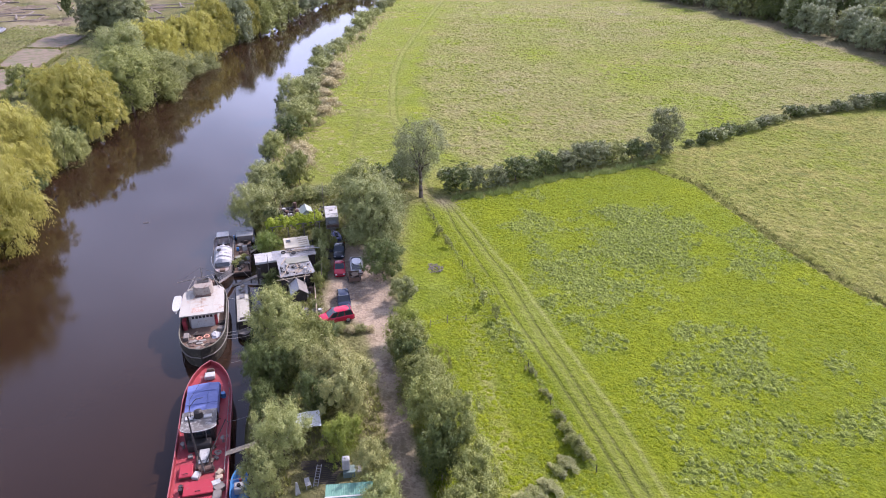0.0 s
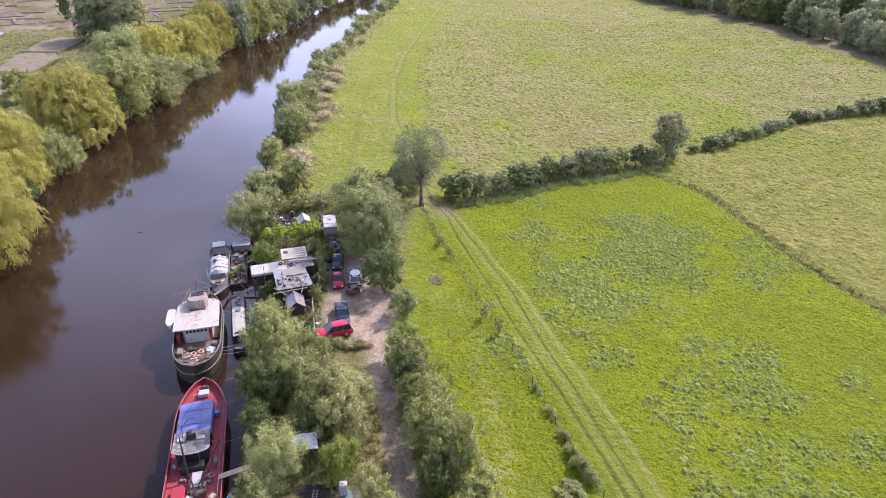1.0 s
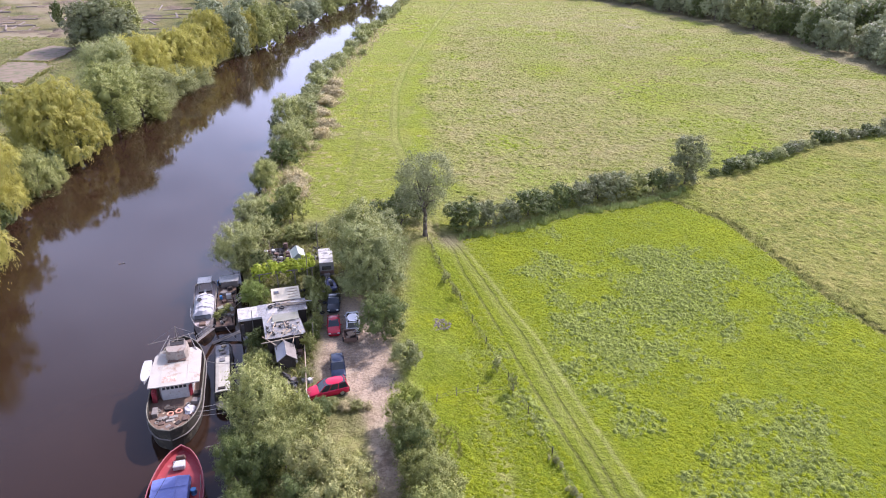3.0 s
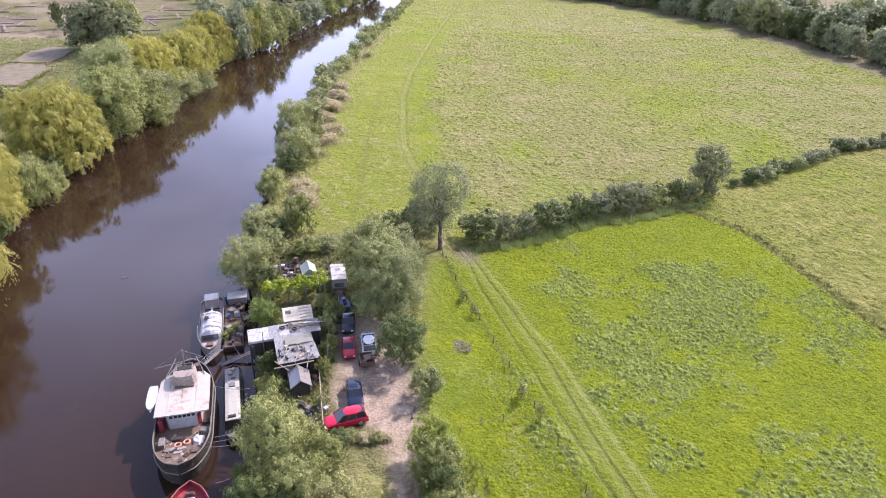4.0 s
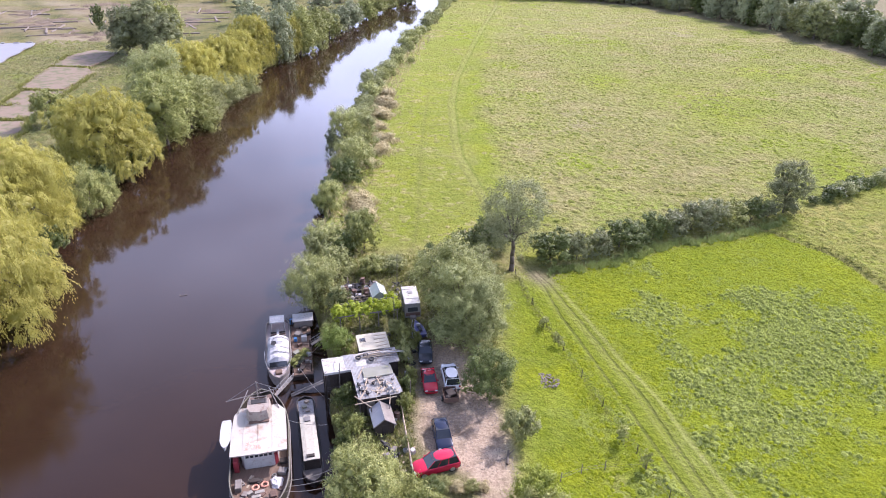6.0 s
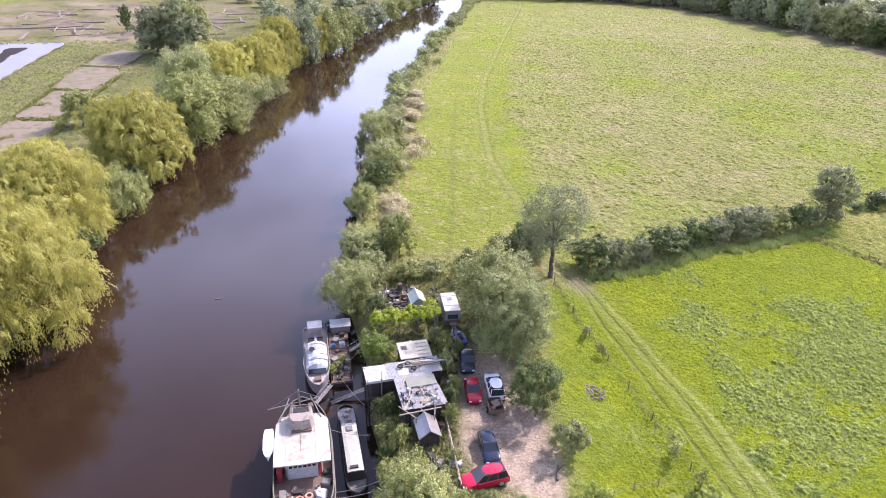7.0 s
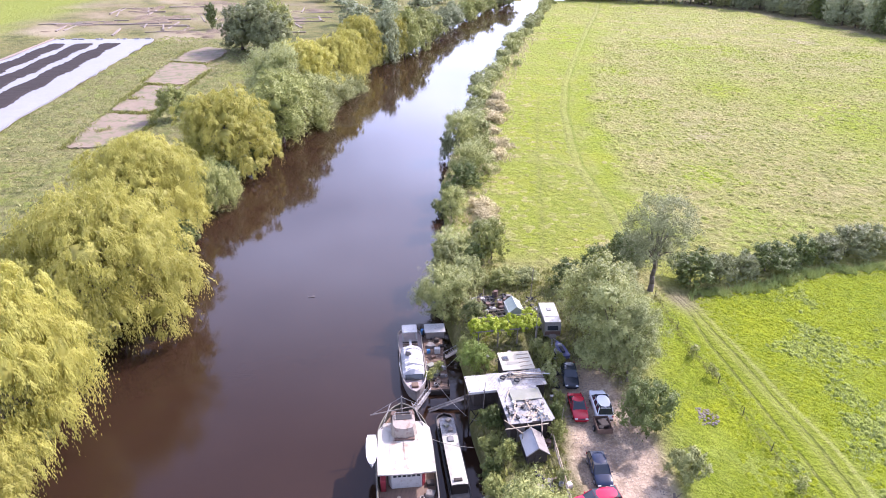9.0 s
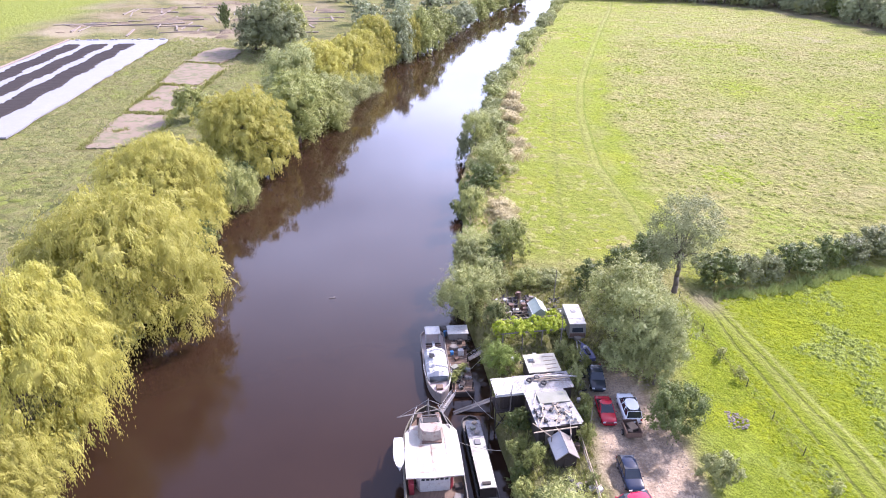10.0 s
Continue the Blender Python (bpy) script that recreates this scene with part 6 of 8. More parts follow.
# the old white-housed ship, its rounded stern towards the camera
ship = thing("ship", (-28.85, 64.4, WATER_Z), 15.2, "old workboat with a rusty white deckhouse and black hull", "boat")
HULL_OLIVE = surface("mossy tarred hull", (0.060, 0.054, 0.038), (0.030, 0.027, 0.021), 0.7, scale=0.7, stain=(0.12, 0.105, 0.070), stain_at=(0.54, 0.68))
boat_hull(ship, 17.5, 5.7, -1.0, 1.42, 2.3, (0.30, 0.5), (0.34, 0.62), HULL_OLIVE, DECK_WOOD, surface("olive grey rail", (0.20, 0.185, 0.135), (0.12, 0.11, 0.08), 0.8), sheer=0.35, rim=0.07)
part("rubbing_strake", Mesh().path([(-hull_half(i / 30, 5.74, (0.30, 0.5), (0.34, 0.62)), 17.5 * i / 30, 1.35) for i in range(31)], 0.07).path([(hull_half(i / 30, 5.74, (0.30, 0.5), (0.34, 0.62)), 17.5 * i / 30, 1.35) for i in range(31)], 0.07), GREY_WOOD, ship)
house = part("deckhouse", Mesh().loft([[(-1.75, 7.3, z), (-1.45, 6.75, z), (1.35, 6.75, z), (1.75, 7.3, z), (1.75, 12.6, z), (-1.75, 12.6, z)] for z in (1.3, 3.42)]), CLEAN_WHITE, ship, "white painted deckhouse")
for i in range(6):
    x = -1.15 + 0.44 * i
    part("window", Mesh().box((x, 6.74, 3.0), (0.32, 0.07, 0.36), 0.03), GLASS, house)
for y in (7.8, 9.2, 10.6):
    part("window", Mesh().box((1.76, y, 2.9), (0.07, 0.6, 0.4), 0.03), GLASS, house)
    part("window", Mesh().box((-1.76, y, 2.9), (0.07, 0.6, 0.4), 0.03), GLASS, house)
part("door", Mesh().box((1.57, 7.0, 2.2), (0.5, 0.06, 1.5), 0.02, rz=54), RED_HULL, house)
part("roof", Mesh().loft([[(-2.72, 6.45, z + 0.0), (0.0, 6.25, z + 0.08), (2.68, 6.45, z), (2.68, 9.5, z), (2.62, 12.4, z), (1.9, 13.4, z), (-1.9, 13.4, z), (-2.55, 12.4, z), (-2.72, 9.5, z)] for z in (3.45, 3.58)]), WHITE_PAINT, house, "white deckhouse roof streaked with rust")
part("roof_seam", Mesh().box((-0.1, 9.2, 3.66), (0.05, 5.2, 0.05)).box((1.3, 9.4, 3.63), (0.04, 5.4, 0.05)).box((-1.5, 9.4, 3.63), (0.04, 5.4, 0.05)), WHITE_PAINT, house)
part("stain_patch", Mesh().slab([(-1.35, 7.0, 3.655), (0.25, 6.9, 3.665), (0.2, 8.0, 3.67), (-1.2, 8.1, 3.655)], 0.006), surface("rust stain", (0.36, 0.20, 0.14), (0.44, 0.31, 0.24), 0.8, stain=(0.50, 0.44, 0.37), stain_at=(0.45, 0.55)), house, "rust-red stain on the roof")
fun = part("funnel", Mesh().loft([[(x * k, 12.25 + y * k, z) for x, y in ((-1.05, 0.9), (-1.1, -0.5), (-0.85, -1.05), (0, -1.25), (0.85, -1.05), (1.1, -0.5), (1.05, 0.9))] for z, k in ((3.55, 1.20), (3.7, 1.14), (4.45, 1.08), (4.75, 1.0))]), surface("rusty pale paint", (0.36, 0.315, 0.255), (0.27, 0.22, 0.175), 0.7, stain=(0.15, 0.08, 0.055), stain_at=(0.5, 0.7)), ship, "broad dull white upper bridge streaked with rust")
part("bridge_top", Mesh().loft([[(x * 1.0, 12.25 + y * 1.0, z) for x, y in ((-1.05, 0.9), (-1.1, -0.5), (-0.85, -1.05), (0, -1.25), (0.85, -1.05), (1.1, -0.5), (1.05, 0.9))] for z in (4.72, 4.80)]), surface("rusty bridge top", (0.33, 0.285, 0.235), (0.25, 0.20, 0.16), 0.7, stain=(0.16, 0.09, 0.06), stain_at=(0.52, 0.66)), fun)
# black plate atop the bridge, standing in for its shaded opening
part("well", Mesh().box((0, 12.7, 4.83), (1.5, 0.7, 0.06), 0.02), BLACK_STEEL, fun)
part("coaming", Mesh().path([(-0.85, 12.35, 4.86), (-0.85, 13.2, 5.0), (0.85, 13.2, 5.0), (0.85, 12.35, 4.86)], 0.05), GREY_WOOD, fun)
part("apron", Mesh().box((0, 10.85, 3.7), (2.0, 0.35, 0.16), 0.04), RUST, fun)
part("wing_bridge", Mesh().box((0, 13.0, 3.9), (2.0, 0.9, 0.9), 0.06), DARK_WOOD, ship)
mast = part("mast", Mesh().tube((-0.1, 13.7, 1.3), (-0.1, 14.0, 6.4), 0.12, 0.06), GREY_WOOD, ship)
part("yard", Mesh().tube((-3.3, 13.6, 4.6), (1.9, 14.3, 4.9), 0.06, 0.05), GREY_WOOD, mast)
part("stay", Mesh().tube((-3.2, 13.6, 4.6), (-0.1, 14.0, 6.3), 0.025, 0.025, 5).tube((1.9, 14.3, 4.9), (-0.1, 14.0, 6.3), 0.025, 0.025, 5).tube((-0.1, 14.0, 6.3), (-0.1, 17.2, 2.2), 0.025, 0.025, 5), GREY_STEEL, mast)
part("derrick", Mesh().tube((-2.2, 12.6, 3.6), (-1.2, 15.6, 4.2), 0.05, 0.05), GREY_STEEL, ship)
part("derrick", Mesh().tube((2.0, 12.7, 3.6), (1.0, 15.6, 4.2), 0.05, 0.05), GREY_STEEL, ship)
m = Mesh()
for s in (-1, 1):
    m.box((s * 0.95, 15.2, 2.6), (0.5, 0.7, 1.5), 0.05, rz=12 * s)
m.tube((-0.9, 14.9, 2.1), (0.9, 14.9, 2.1), 0.35, 0.35, 10)
part("windlass", m, RUST, ship)
dinghy = part("dinghy", Mesh().loft([[(-3.25 + w * c, y + 0.8, 3.5 + d * abs(c) - (0.42 * (1 - c * c))) for c in (-1, -0.7, -0.3, 0.3, 0.7, 1)] for y, w, d in ((7.0, 0.06, 0.15), (7.4, 0.34, 0.1), (8.2, 0.52, 0.04), (9.6, 0.55, 0.0), (10.6, 0.5, 0.0), (11.1, 0.4, 0.04))], closed=True), CLEAN_WHITE, ship, "small white dinghy hung over the ship's side")
for y in (8.8, 11.2):
    part("davit", Mesh().path([(-2.6, y, 1.9), (-2.8, y, 3.4), (-3.3, y, 3.25)], 0.05), GREY_STEEL, ship)
part("lifebuoy", Mesh().ring((-0.45, 4.0, 1.62), 0.30, 0.09), ORANGE, ship, "orange lifebuoy")
part("lifebuoy", Mesh().ring((0.4, 4.25, 1.62), 0.30, 0.09), ORANGE, ship, "orange lifebuoy")
part("bench", Mesh().box((-0.55, 4.9, 1.55), (1.0, 0.5, 0.4), 0.03), DARK_WOOD, ship)
part("locker", Mesh().box((-2.0, 4.4, 1.7), (0.6, 1.2, 0.7), 0.04), GREY_WOOD, ship)
part("red_screen", Mesh().box((-2.25, 6.9, 2.1), (0.5, 0.9, 1.4), 0.05), RED_HULL, ship)
sack_rng = random.Random(9)
part("sheet", Mesh().loft([[(1.5 + r * math.cos(a * math.pi / 5) * sack_rng.uniform(0.7, 1.2), 4.3 + 1.5 * r * math.sin(a * math.pi / 5) * sack_rng.uniform(0.7, 1.2), z + sack_rng.uniform(-0.05, 0.08)) for a in range(10)] for z, r in ((1.44, 0.75), (1.62, 0.6), (1.78, 0.42), (1.84, 0.12))]), CANVAS, ship, "crumpled pale sheet on the deck")
deck_rng = random.Random(14)
for k in range(26):
    yy = deck_rng.uniform(0.9, 5.4)
    hw = hull_half(yy / 17.5, 5.0, (0.30, 0.5), (0.34, 0.62)) - 0.35
    q = deck_rng.uniform(0.15, 0.4)
    part("gear", Mesh().box((deck_rng.uniform(-hw, hw), yy, 1.44 + q / 3), (q * deck_rng.uniform(1, 2.4), q, q * 0.7), 0.02, rz=deck_rng.uniform(0, 180)), deck_rng.choice((RUST, GREY_WOOD, PALE_WOOD, RUST, DARK_WOOD, ROPE, GREY_STEEL)), ship)
for x, y in ((-1.7, 2.9), (0.9, 1.5), (1.3, 5.3)):
    part("rope_coil", Mesh().ring((x, y, 1.5), 0.22, 0.06, n=14, k=5).ring((x, y, 1.6), 0.18, 0.05, n=14, k=5), ROPE, ship)
for k, (x, y, s, q) in enumerate(((-1.2, 2.6, 0.5, 0), (-0.5, 2.0, 0.45, 1), (0.5, 2.3, 0.5, 2), (-1.4, 3.4, 0.5, 1), (1.2, 2.8, 0.6, 0), (0.0, 1.4, 0.5, 2), (1.9, 3.4, 0.45, 0), (2.1, 5.6, 0.7, 1), (2.2, 7.0, 0.6, 2), (-0.9, 3.2, 0.4, 2), (0.2, 3.1, 0.45, 0))):
    part("crate", Mesh().box((x, y, 1.36 + s / 3), (s * 1.2, s, s * 0.7), 0.03, rz=23 * k), (RUST, GREY_WOOD, DARK_WOOD)[q], ship)
m = Mesh()
for i in range(7):
    m.tube((-1.5 + 0.25 * i, 1.9 + 0.1 * math.sin(i * 3), 1.42), (-1.2 + 0.33 * i, 3.3 + 0.2 * math.sin(i), 1.48), 0.03, 0.03, 5)
part("pipes", m, GREY_WOOD, ship)
pts = [(hull_half((1 + 0.5 * i) / 17.5, 5.5, (0.30, 0.5), (0.34, 0.62)), 1 + 0.5 * i, 2.55) for i in range(12)]
m = Mesh().path(pts, 0.025)
for p in pts[::3]:
    m.tube((p[0], p[1], 1.9), p, 0.025, 0.025, 5)
part("railing", m, GREY_STEEL, ship)

# narrowboat with a pale roof
nb = thing("narrowboat", (-25.15, 69.9, WATER_Z), 17.0, "slim narrowboat with a pale cream roof moored beside the ship", "boat")
boat_hull(nb, 13.2, 2.1, -0.5, 0.55, 0.85, (0.14, 0.55), (0.1, 0.5), BLACK_STEEL, GREY_WOOD, BLACK_STEEL)
cab = part("cabin", Mesh().loft([[(-0.8, y, 0.5), (-0.72, y, 1.75), (0.72, y, 1.75), (0.8, y, 0.5)] for y in (2.0, 11.2)]), DARK_WOOD, nb)
part("roof", Mesh().loft([[(-0.8, y, 1.76), (-0.4, y, 1.84), (0.4, y, 1.84), (0.8, y, 1.76), (0.78, y, 1.72), (-0.78, y, 1.72)] for y in (2.0, 8.6)]), surface("cream roof paint", (0.46, 0.43, 0.35), (0.38, 0.35, 0.28), 0.65, stain=(0.28, 0.25, 0.19), stain_at=(0.52, 0.72)), cab, "cream painted cabin roof")
part("roof", Mesh().loft([[(-0.8, y, 1.76), (-0.4, y, 1.84), (0.4, y, 1.84), (0.8, y, 1.76), (0.78, y, 1.72), (-0.78, y, 1.72)] for y in (8.62, 11.3)]), GREY_SHEET, cab, "grey patched forward roof")
part("hatch", Mesh().box((0.0, 8.0, 1.9), (0.6, 0.7, 0.14)), GREY_STEEL, cab)
part("vent", Mesh().box((-0.1, 2.5, 1.9), (0.8, 0.35, 0.14)), DARK_WOOD, cab)
for k, y in enumerate((9.3, 10.0, 10.8)):
    part("crate", Mesh().box((0.15 * (-1) ** k, y, 1.98), (0.5, 0.4, 0.26), 0.03, rz=20 * k), (GREY_WOOD, FELT, PALE_WOOD)[k], nb)
for y in (3.0, 4.8, 6.6, 8.4, 10.2):
    for s in (-1, 1):
        part("window", Mesh().box((s * 0.775, y, 1.25), (0.06, 0.8, 0.4), 0.02), GLASS, cab)

# cabin cruiser under a white cover
cr_ = thing("cabin_cruiser", (-32.55, 85.0, WATER_Z), 15.5, "small cabin cruiser under a loose white canvas cover", "boat")
boat_hull(cr_, 13.0, 3.05, -0.5, 0.75, 1.1, (0.34, 0.6), (0.1, 0.4), surface("dull white hull", (0.34, 0.30, 0.285), (0.22, 0.19, 0.175), 0.6, stain=(0.14, 0.10, 0.08)), surface("pinkish worn deck", (0.46, 0.38, 0.35), (0.36, 0.3, 0.27), 0.7), GREY_WOOD, sheer=0.25)
cover_rng = random.Random(4)
rings = []
for i in range(19):
    y = 2.9 + 5.6 * i / 18
    k = 1.0 if 0 < i < 18 else 0.84
    b = 0.10 * math.sin(i * 1.1) + 0.05 * math.sin(i * 3.3)
    prof = ((-1.36, 0.8), (-1.3, 1.35), (-0.95, 1.75), (-0.45, 1.95), (0.05, 2.05), (0.5, 1.9), (0.95, 1.7), (1.28, 1.3), (1.36, 0.8))
    rings.append([(x * k + cover_rng.uniform(-0.05, 0.05), y + cover_rng.uniform(-0.08, 0.08), z * k + (b + cover_rng.uniform(-0.09, 0.09)) * (z > 1)) for x, z in prof])
part("cover", Mesh().loft(rings), CANVAS, cr_, "crumpled white canvas boat cover")
# black plate on the cover, painting the shade inside its open gap
part("cover_gap", Mesh().loft([[(-0.75, 7.0, 2.0), (-0.25, 6.7, 2.12), (-0.15, 6.1, 2.12), (-0.5, 5.9, 2.05), (-0.85, 6.3, 1.95)], [(-0.75, 7.0, 2.03), (-0.25, 6.7, 2.15), (-0.15, 6.1, 2.15), (-0.5, 5.9, 2.08), (-0.85, 6.3, 1.98)]]), RUBBER, cr_, "dark gap where the cover has pulled open")
for k in range(5):
    part("fold", Mesh().path([(-1.2 + 0.1 * k, 3.3 + 1.05 * k, 1.55), (-0.4, 3.6 + 1.0 * k, 2.05), (0.5, 3.3 + 1.1 * k, 1.98), (1.2, 3.7 + 1.0 * k, 1.5)], 0.07, 6), CANVAS, cr_)
part("windscreen", Mesh().box((0, 2.75, 1.35), (2.1, 0.08, 0.6), 0.02, rx=-25), GLASS, cr_)
part("foredeck_hatch", Mesh().box((0, 1.6, 1.05), (0.8, 0.8, 0.3), 0.06), DECK_WOOD, cr_)
part("wheel_shelter", Mesh().box((0, 11.4, 2.35), (1.9, 1.8, 0.1), 0.03).box((-0.85, 11.4, 1.5), (0.08, 1.6, 1.6)).box((0.85, 11.4, 1.5), (0.08, 1.6, 1.6)), CLEAN_WHITE, cr_, "white roofed stern shelter")
for k in range(4):
    part("bench", Mesh().box((0.0, 8.9 + 0.45 * k, 1.05), (1.9, 0.22, 0.14), 0.03), (DECK_WOOD, DARK_WOOD)[k % 2], cr_)
part("plank", Mesh().box((0.0, 9.6, 1.3), (0.3, 1.7, 0.06)), CLEAN_WHITE, cr_)
pts = [(hull_half((0.3 + 0.5 * i) / 13.0, 3.2, (0.34, 0.6), (0.1, 0.4)), 0.3 + 0.5 * i, 1.75) for i in range(11)]
for s in (-1, 1):
    q = [(s * p[0], p[1], p[2]) for p in pts]
    m = Mesh().path(q, 0.02, 5)
    for p in q[::2]:
        m.tube((p[0], p[1], 1.1), p, 0.02, 0.02, 5)
    part("railing", m, FRAME_GREY, cr_)

# blue dinghy tied behind the barge
dg = thing("rowing_boat", (-18.6, 42.6, WATER_Z), 13, "small blue boat with a white engine box", "boat")
boat_hull(dg, 5.4, 1.7, -0.3, 0.25, 0.6, (0.08, 0.4), (0.4, 0.6), BLUE_PAINT, BLUE_PAINT, BLUE_PAINT, wall=0.07, n=20)
part("engine_box", Mesh().box((0.0, 2.7, 0.6), (0.85, 1.0, 0.7), 0.06), CLEAN_WHITE, dg)
part("engine_cap", Mesh().tube((0.0, 2.7, 0.95), (0.0, 2.7, 1.12), 0.2, 0.16, 10), RUBBER, dg)
part("thwart", Mesh().box((0, 1.2, 0.5), (1.4, 0.3, 0.06)), PALE_WOOD, dg)
part("canister", Mesh().tube((0.1, 3.7, 0.3), (0.1, 3.7, 0.75), 0.15, 0.15, 10), RED_HULL, dg)


# ---------------------------------------------------------------- jetties and gangways
def planks(root, w, l, z, mat, pitch=0.22, cx=0.0, cy=0.0):
    """Cross planks laid with gaps, each one a part."""
    n = int(l / pitch)
    me = Mesh().box((0, 0, 0), (w, pitch * 0.86, 0.05), 0.008).data("plank", mat)
    for i in range(n):
        p = part("plank", me, None, root)
        p.location = (cx + random.uniform(-0.05, 0.05), cy - l / 2 + pitch * (i + 0.5), z + random.uniform(-0.006, 0.006))
        p.rotation_euler = (0, 0, random.uniform(-0.02, 0.02))


pont = thing("pontoon", (-31.6, 92.2, WATER_Z), 14.5, "cluttered timber pontoon beside the cabin cruiser", "pontoon")
part("float", Mesh().box((0, 0, 0.25), (2.5, 11.6, 0.7), 0.08), DARK_WOOD, pont)
planks(pont, 2.5, 11.4, 0.64, DECK_WOOD, 0.3)
for x, y in ((-1.1, -5.2), (1.1, -5.2), (1.1, 0), (1.1, 5.2), (-1.1, 5.2)):
    part("post", Mesh().tube((x, y, -1.2), (x, y, 1.7), 0.1, 0.09), DARK_WOOD, pont)
hutp = thing("cabin", (-32.6, 97.6, WATER_Z + 0.68), 14.5, "low white-roofed cabin at the end of the pontoon", "cabin")
part("wall", Mesh().box((0, 0, 0.5), (2.4, 1.7, 1.0), 0.03), GREY_WOOD, hutp)
part("roof", Mesh().box((0, 0, 1.06), (2.7, 2.0, 0.1), 0.03), CLEAN_WHITE, hutp)
part("drum", Mesh().tube((-1.55, 0.3, 0.0), (-1.55, 0.3, 0.7), 0.25, 0.25, 12), BLUE_PAINT, hutp)



def at_frame(o, rz, p):
    a = radians(rz)
    return (o[0] + p[0] * math.cos(a) - p[1] * math.sin(a), o[1] + p[0] * math.sin(a) + p[1] * math.cos(a), o[2] + p[2])


def small_box(name, label, cat, p, s, mat, rz=0, group=""):
    return single(name, Mesh().box((0, 0, s[2] / 2), s, min(s) * 0.08), mat, p, rz, label, cat, group)


PO = (-31.6, 92.2, WATER_Z + 0.67)
for k, (x, y, s, mat) in enumerate(((0.4, 1.5, (0.7, 0.6, 0.75), CLEAN_WHITE), (0.85, -1.9, (0.5, 0.5, 0.5), CLEAN_WHITE), (-0.4, 3.0, (0.9, 0.7, 0.35), GREY_WOOD), (0.5, 4.0, (0.6, 0.6, 0.5), DARK_WOOD), (-0.6, -1.2, (0.7, 0.9, 0.3), FELT), (-0.3, -2.8, (1.0, 0.8, 0.4), FELT), (0.6, -3.4, (0.5, 0.4, 0.4), GREY_WOOD), (-0.2, 0.4, (0.6, 0.4, 0.4), RUST), (0.0, -4.6, (0.8, 0.5, 0.35), DARK_WOOD), (-0.7, 1.6, (0.4, 0.4, 0.5), BLUE_PAINT))):
    small_box("crate", "weathered storage crate on the pontoon", "crate", at_frame(PO, 14.5, (x, y, 0)), s, mat, 14.5 + 31 * k, "crates on the pontoon")


def truss(a, b, w, name, label):
    """A gangway: two rails with struts and planks between."""
    a, b = Vector(a), Vector(b)
    l = (b - a).length
    root = thing(name, a, 0, label, "gangway")
    root.matrix_basis = Matrix.Translation(a) @ (b - a).to_track_quat("Y", "Z").to_matrix().to_4x4()
    part("walkway", Mesh().box((0, l / 2, 0), (w, l, 0.06), 0.01), GREY_WOOD, root)
    for s in (-1, 1):
        part("handrail", Mesh().tube((s * w / 2, 0, 0.6), (s * w / 2, l, 0.6), 0.018), FRAME_GREY, root)
        m = Mesh()
        n = max(3, int(l / 0.6))
        for i in range(n + 1):
            y = l * i / n
            m.tube((s * w / 2, y, 0), (s * w / 2, y, 0.6), 0.014, 0.014, 5)
            if i < n:
                m.tube((s * w / 2, y, 0), (s * w / 2, y + l / n, 0.6), 0.012, 0.012, 5)
        part("lattice", m, FRAME_GREY, root)
    return root


truss((-31.9, 81.2, -0.1), (-31.2, 85.6, -1.0), 0.45, "gangway", "lattice-sided gangway from ship to pontoon")
way = thing("gangplank", (-31.0, 83.4, -1.5), 24, "narrow plank walkway from the bank to the boats", "gangway")
part("board", Mesh().box((2.3, 0, 0.0), (4.9, 0.3, 0.05), ry=-14), GREY_WOOD, way)
part("board", Mesh().box((2.3, 0.35, 0.0), (4.7, 0.26, 0.05), ry=-14), GREY_WOOD, way)
plank_way = thing("gangplank", (-21.3, 48.5, -0.27), 13, "pale plank gangway from the barge to the bank", "gangway")
for k in range(2):
    part("board", Mesh().box((2.4, -0.17 + 0.34 * k, 0.62), (5.0, 0.31, 0.06), 0.01, ry=-14), PALE_WOOD, plank_way)
for k in range(7):
    part("cleat", Mesh().box((0.4 + 0.66 * k, 0, 0.16 + 0.165 * k), (0.06, 0.62, 0.05), ry=-14), PALE_WOOD, plank_way)
truss((-30.4, 92.8, -1.2), (-26.4, 94.6, 0.9), 0.6, "gangway", "narrow plank walkway from the pontoon to the bank")
for a, b in (((-27.3, 68.0, 0.1), (-22.6, 68.6, 1.2)), ((-27.2, 67.4, 0.1), (-22.6, 67.6, 1.0)), ((-27.3, 68.8, 0.0), (-22.8, 69.6, 1.2)), ((-22.2, 56.3, -0.2), (-19.0, 57.4, 1.0)), ((-22.3, 53.0, -0.2), (-18.4, 54.0, 1.0)), ((-20.8, 45.0, -0.3), (-15.5, 45.6, 1.1)), ((-29.6, 77.0, 0.2), (-25.0, 76.0, 0.6)), ((-24.9, 63.0, -0.2), (-22.4, 64.0, 0.6)), ((-30.0, 90.0, -0.8), (-26.0, 96.0, 2.2)), ((-30.4, 86.8, -0.6), (-26.2, 80.0, 1.0)), ((-26.2, 81.5, -0.3), (-24.5, 79.0, 1.6))):
    rope(a, b)


# ---------------------------------------------------------------- huts and the yard
def wall_boards(root, w, l, h, mat, cx=0, cy=0, z=0.0):
    part("wall", Mesh().box((cx, cy, z + h / 2), (w, l, h), 0.02), mat, root)
    m = Mesh()
    n = int(w / 0.35)
    for i in range(n + 1):
        x = cx - w / 2 + w * i / n
        m.box((x, cy - l / 2 - 0.02, z + h / 2), (0.06, 0.05, h - 0.04))
    part("battens", m, mat, root)


HR = 18.5
YZ = 1.2
hut = thing("hut", (-20.35, 79.7, YZ), HR, "shanty hut with a patched grey sheet roof and clutter on top", "hut")
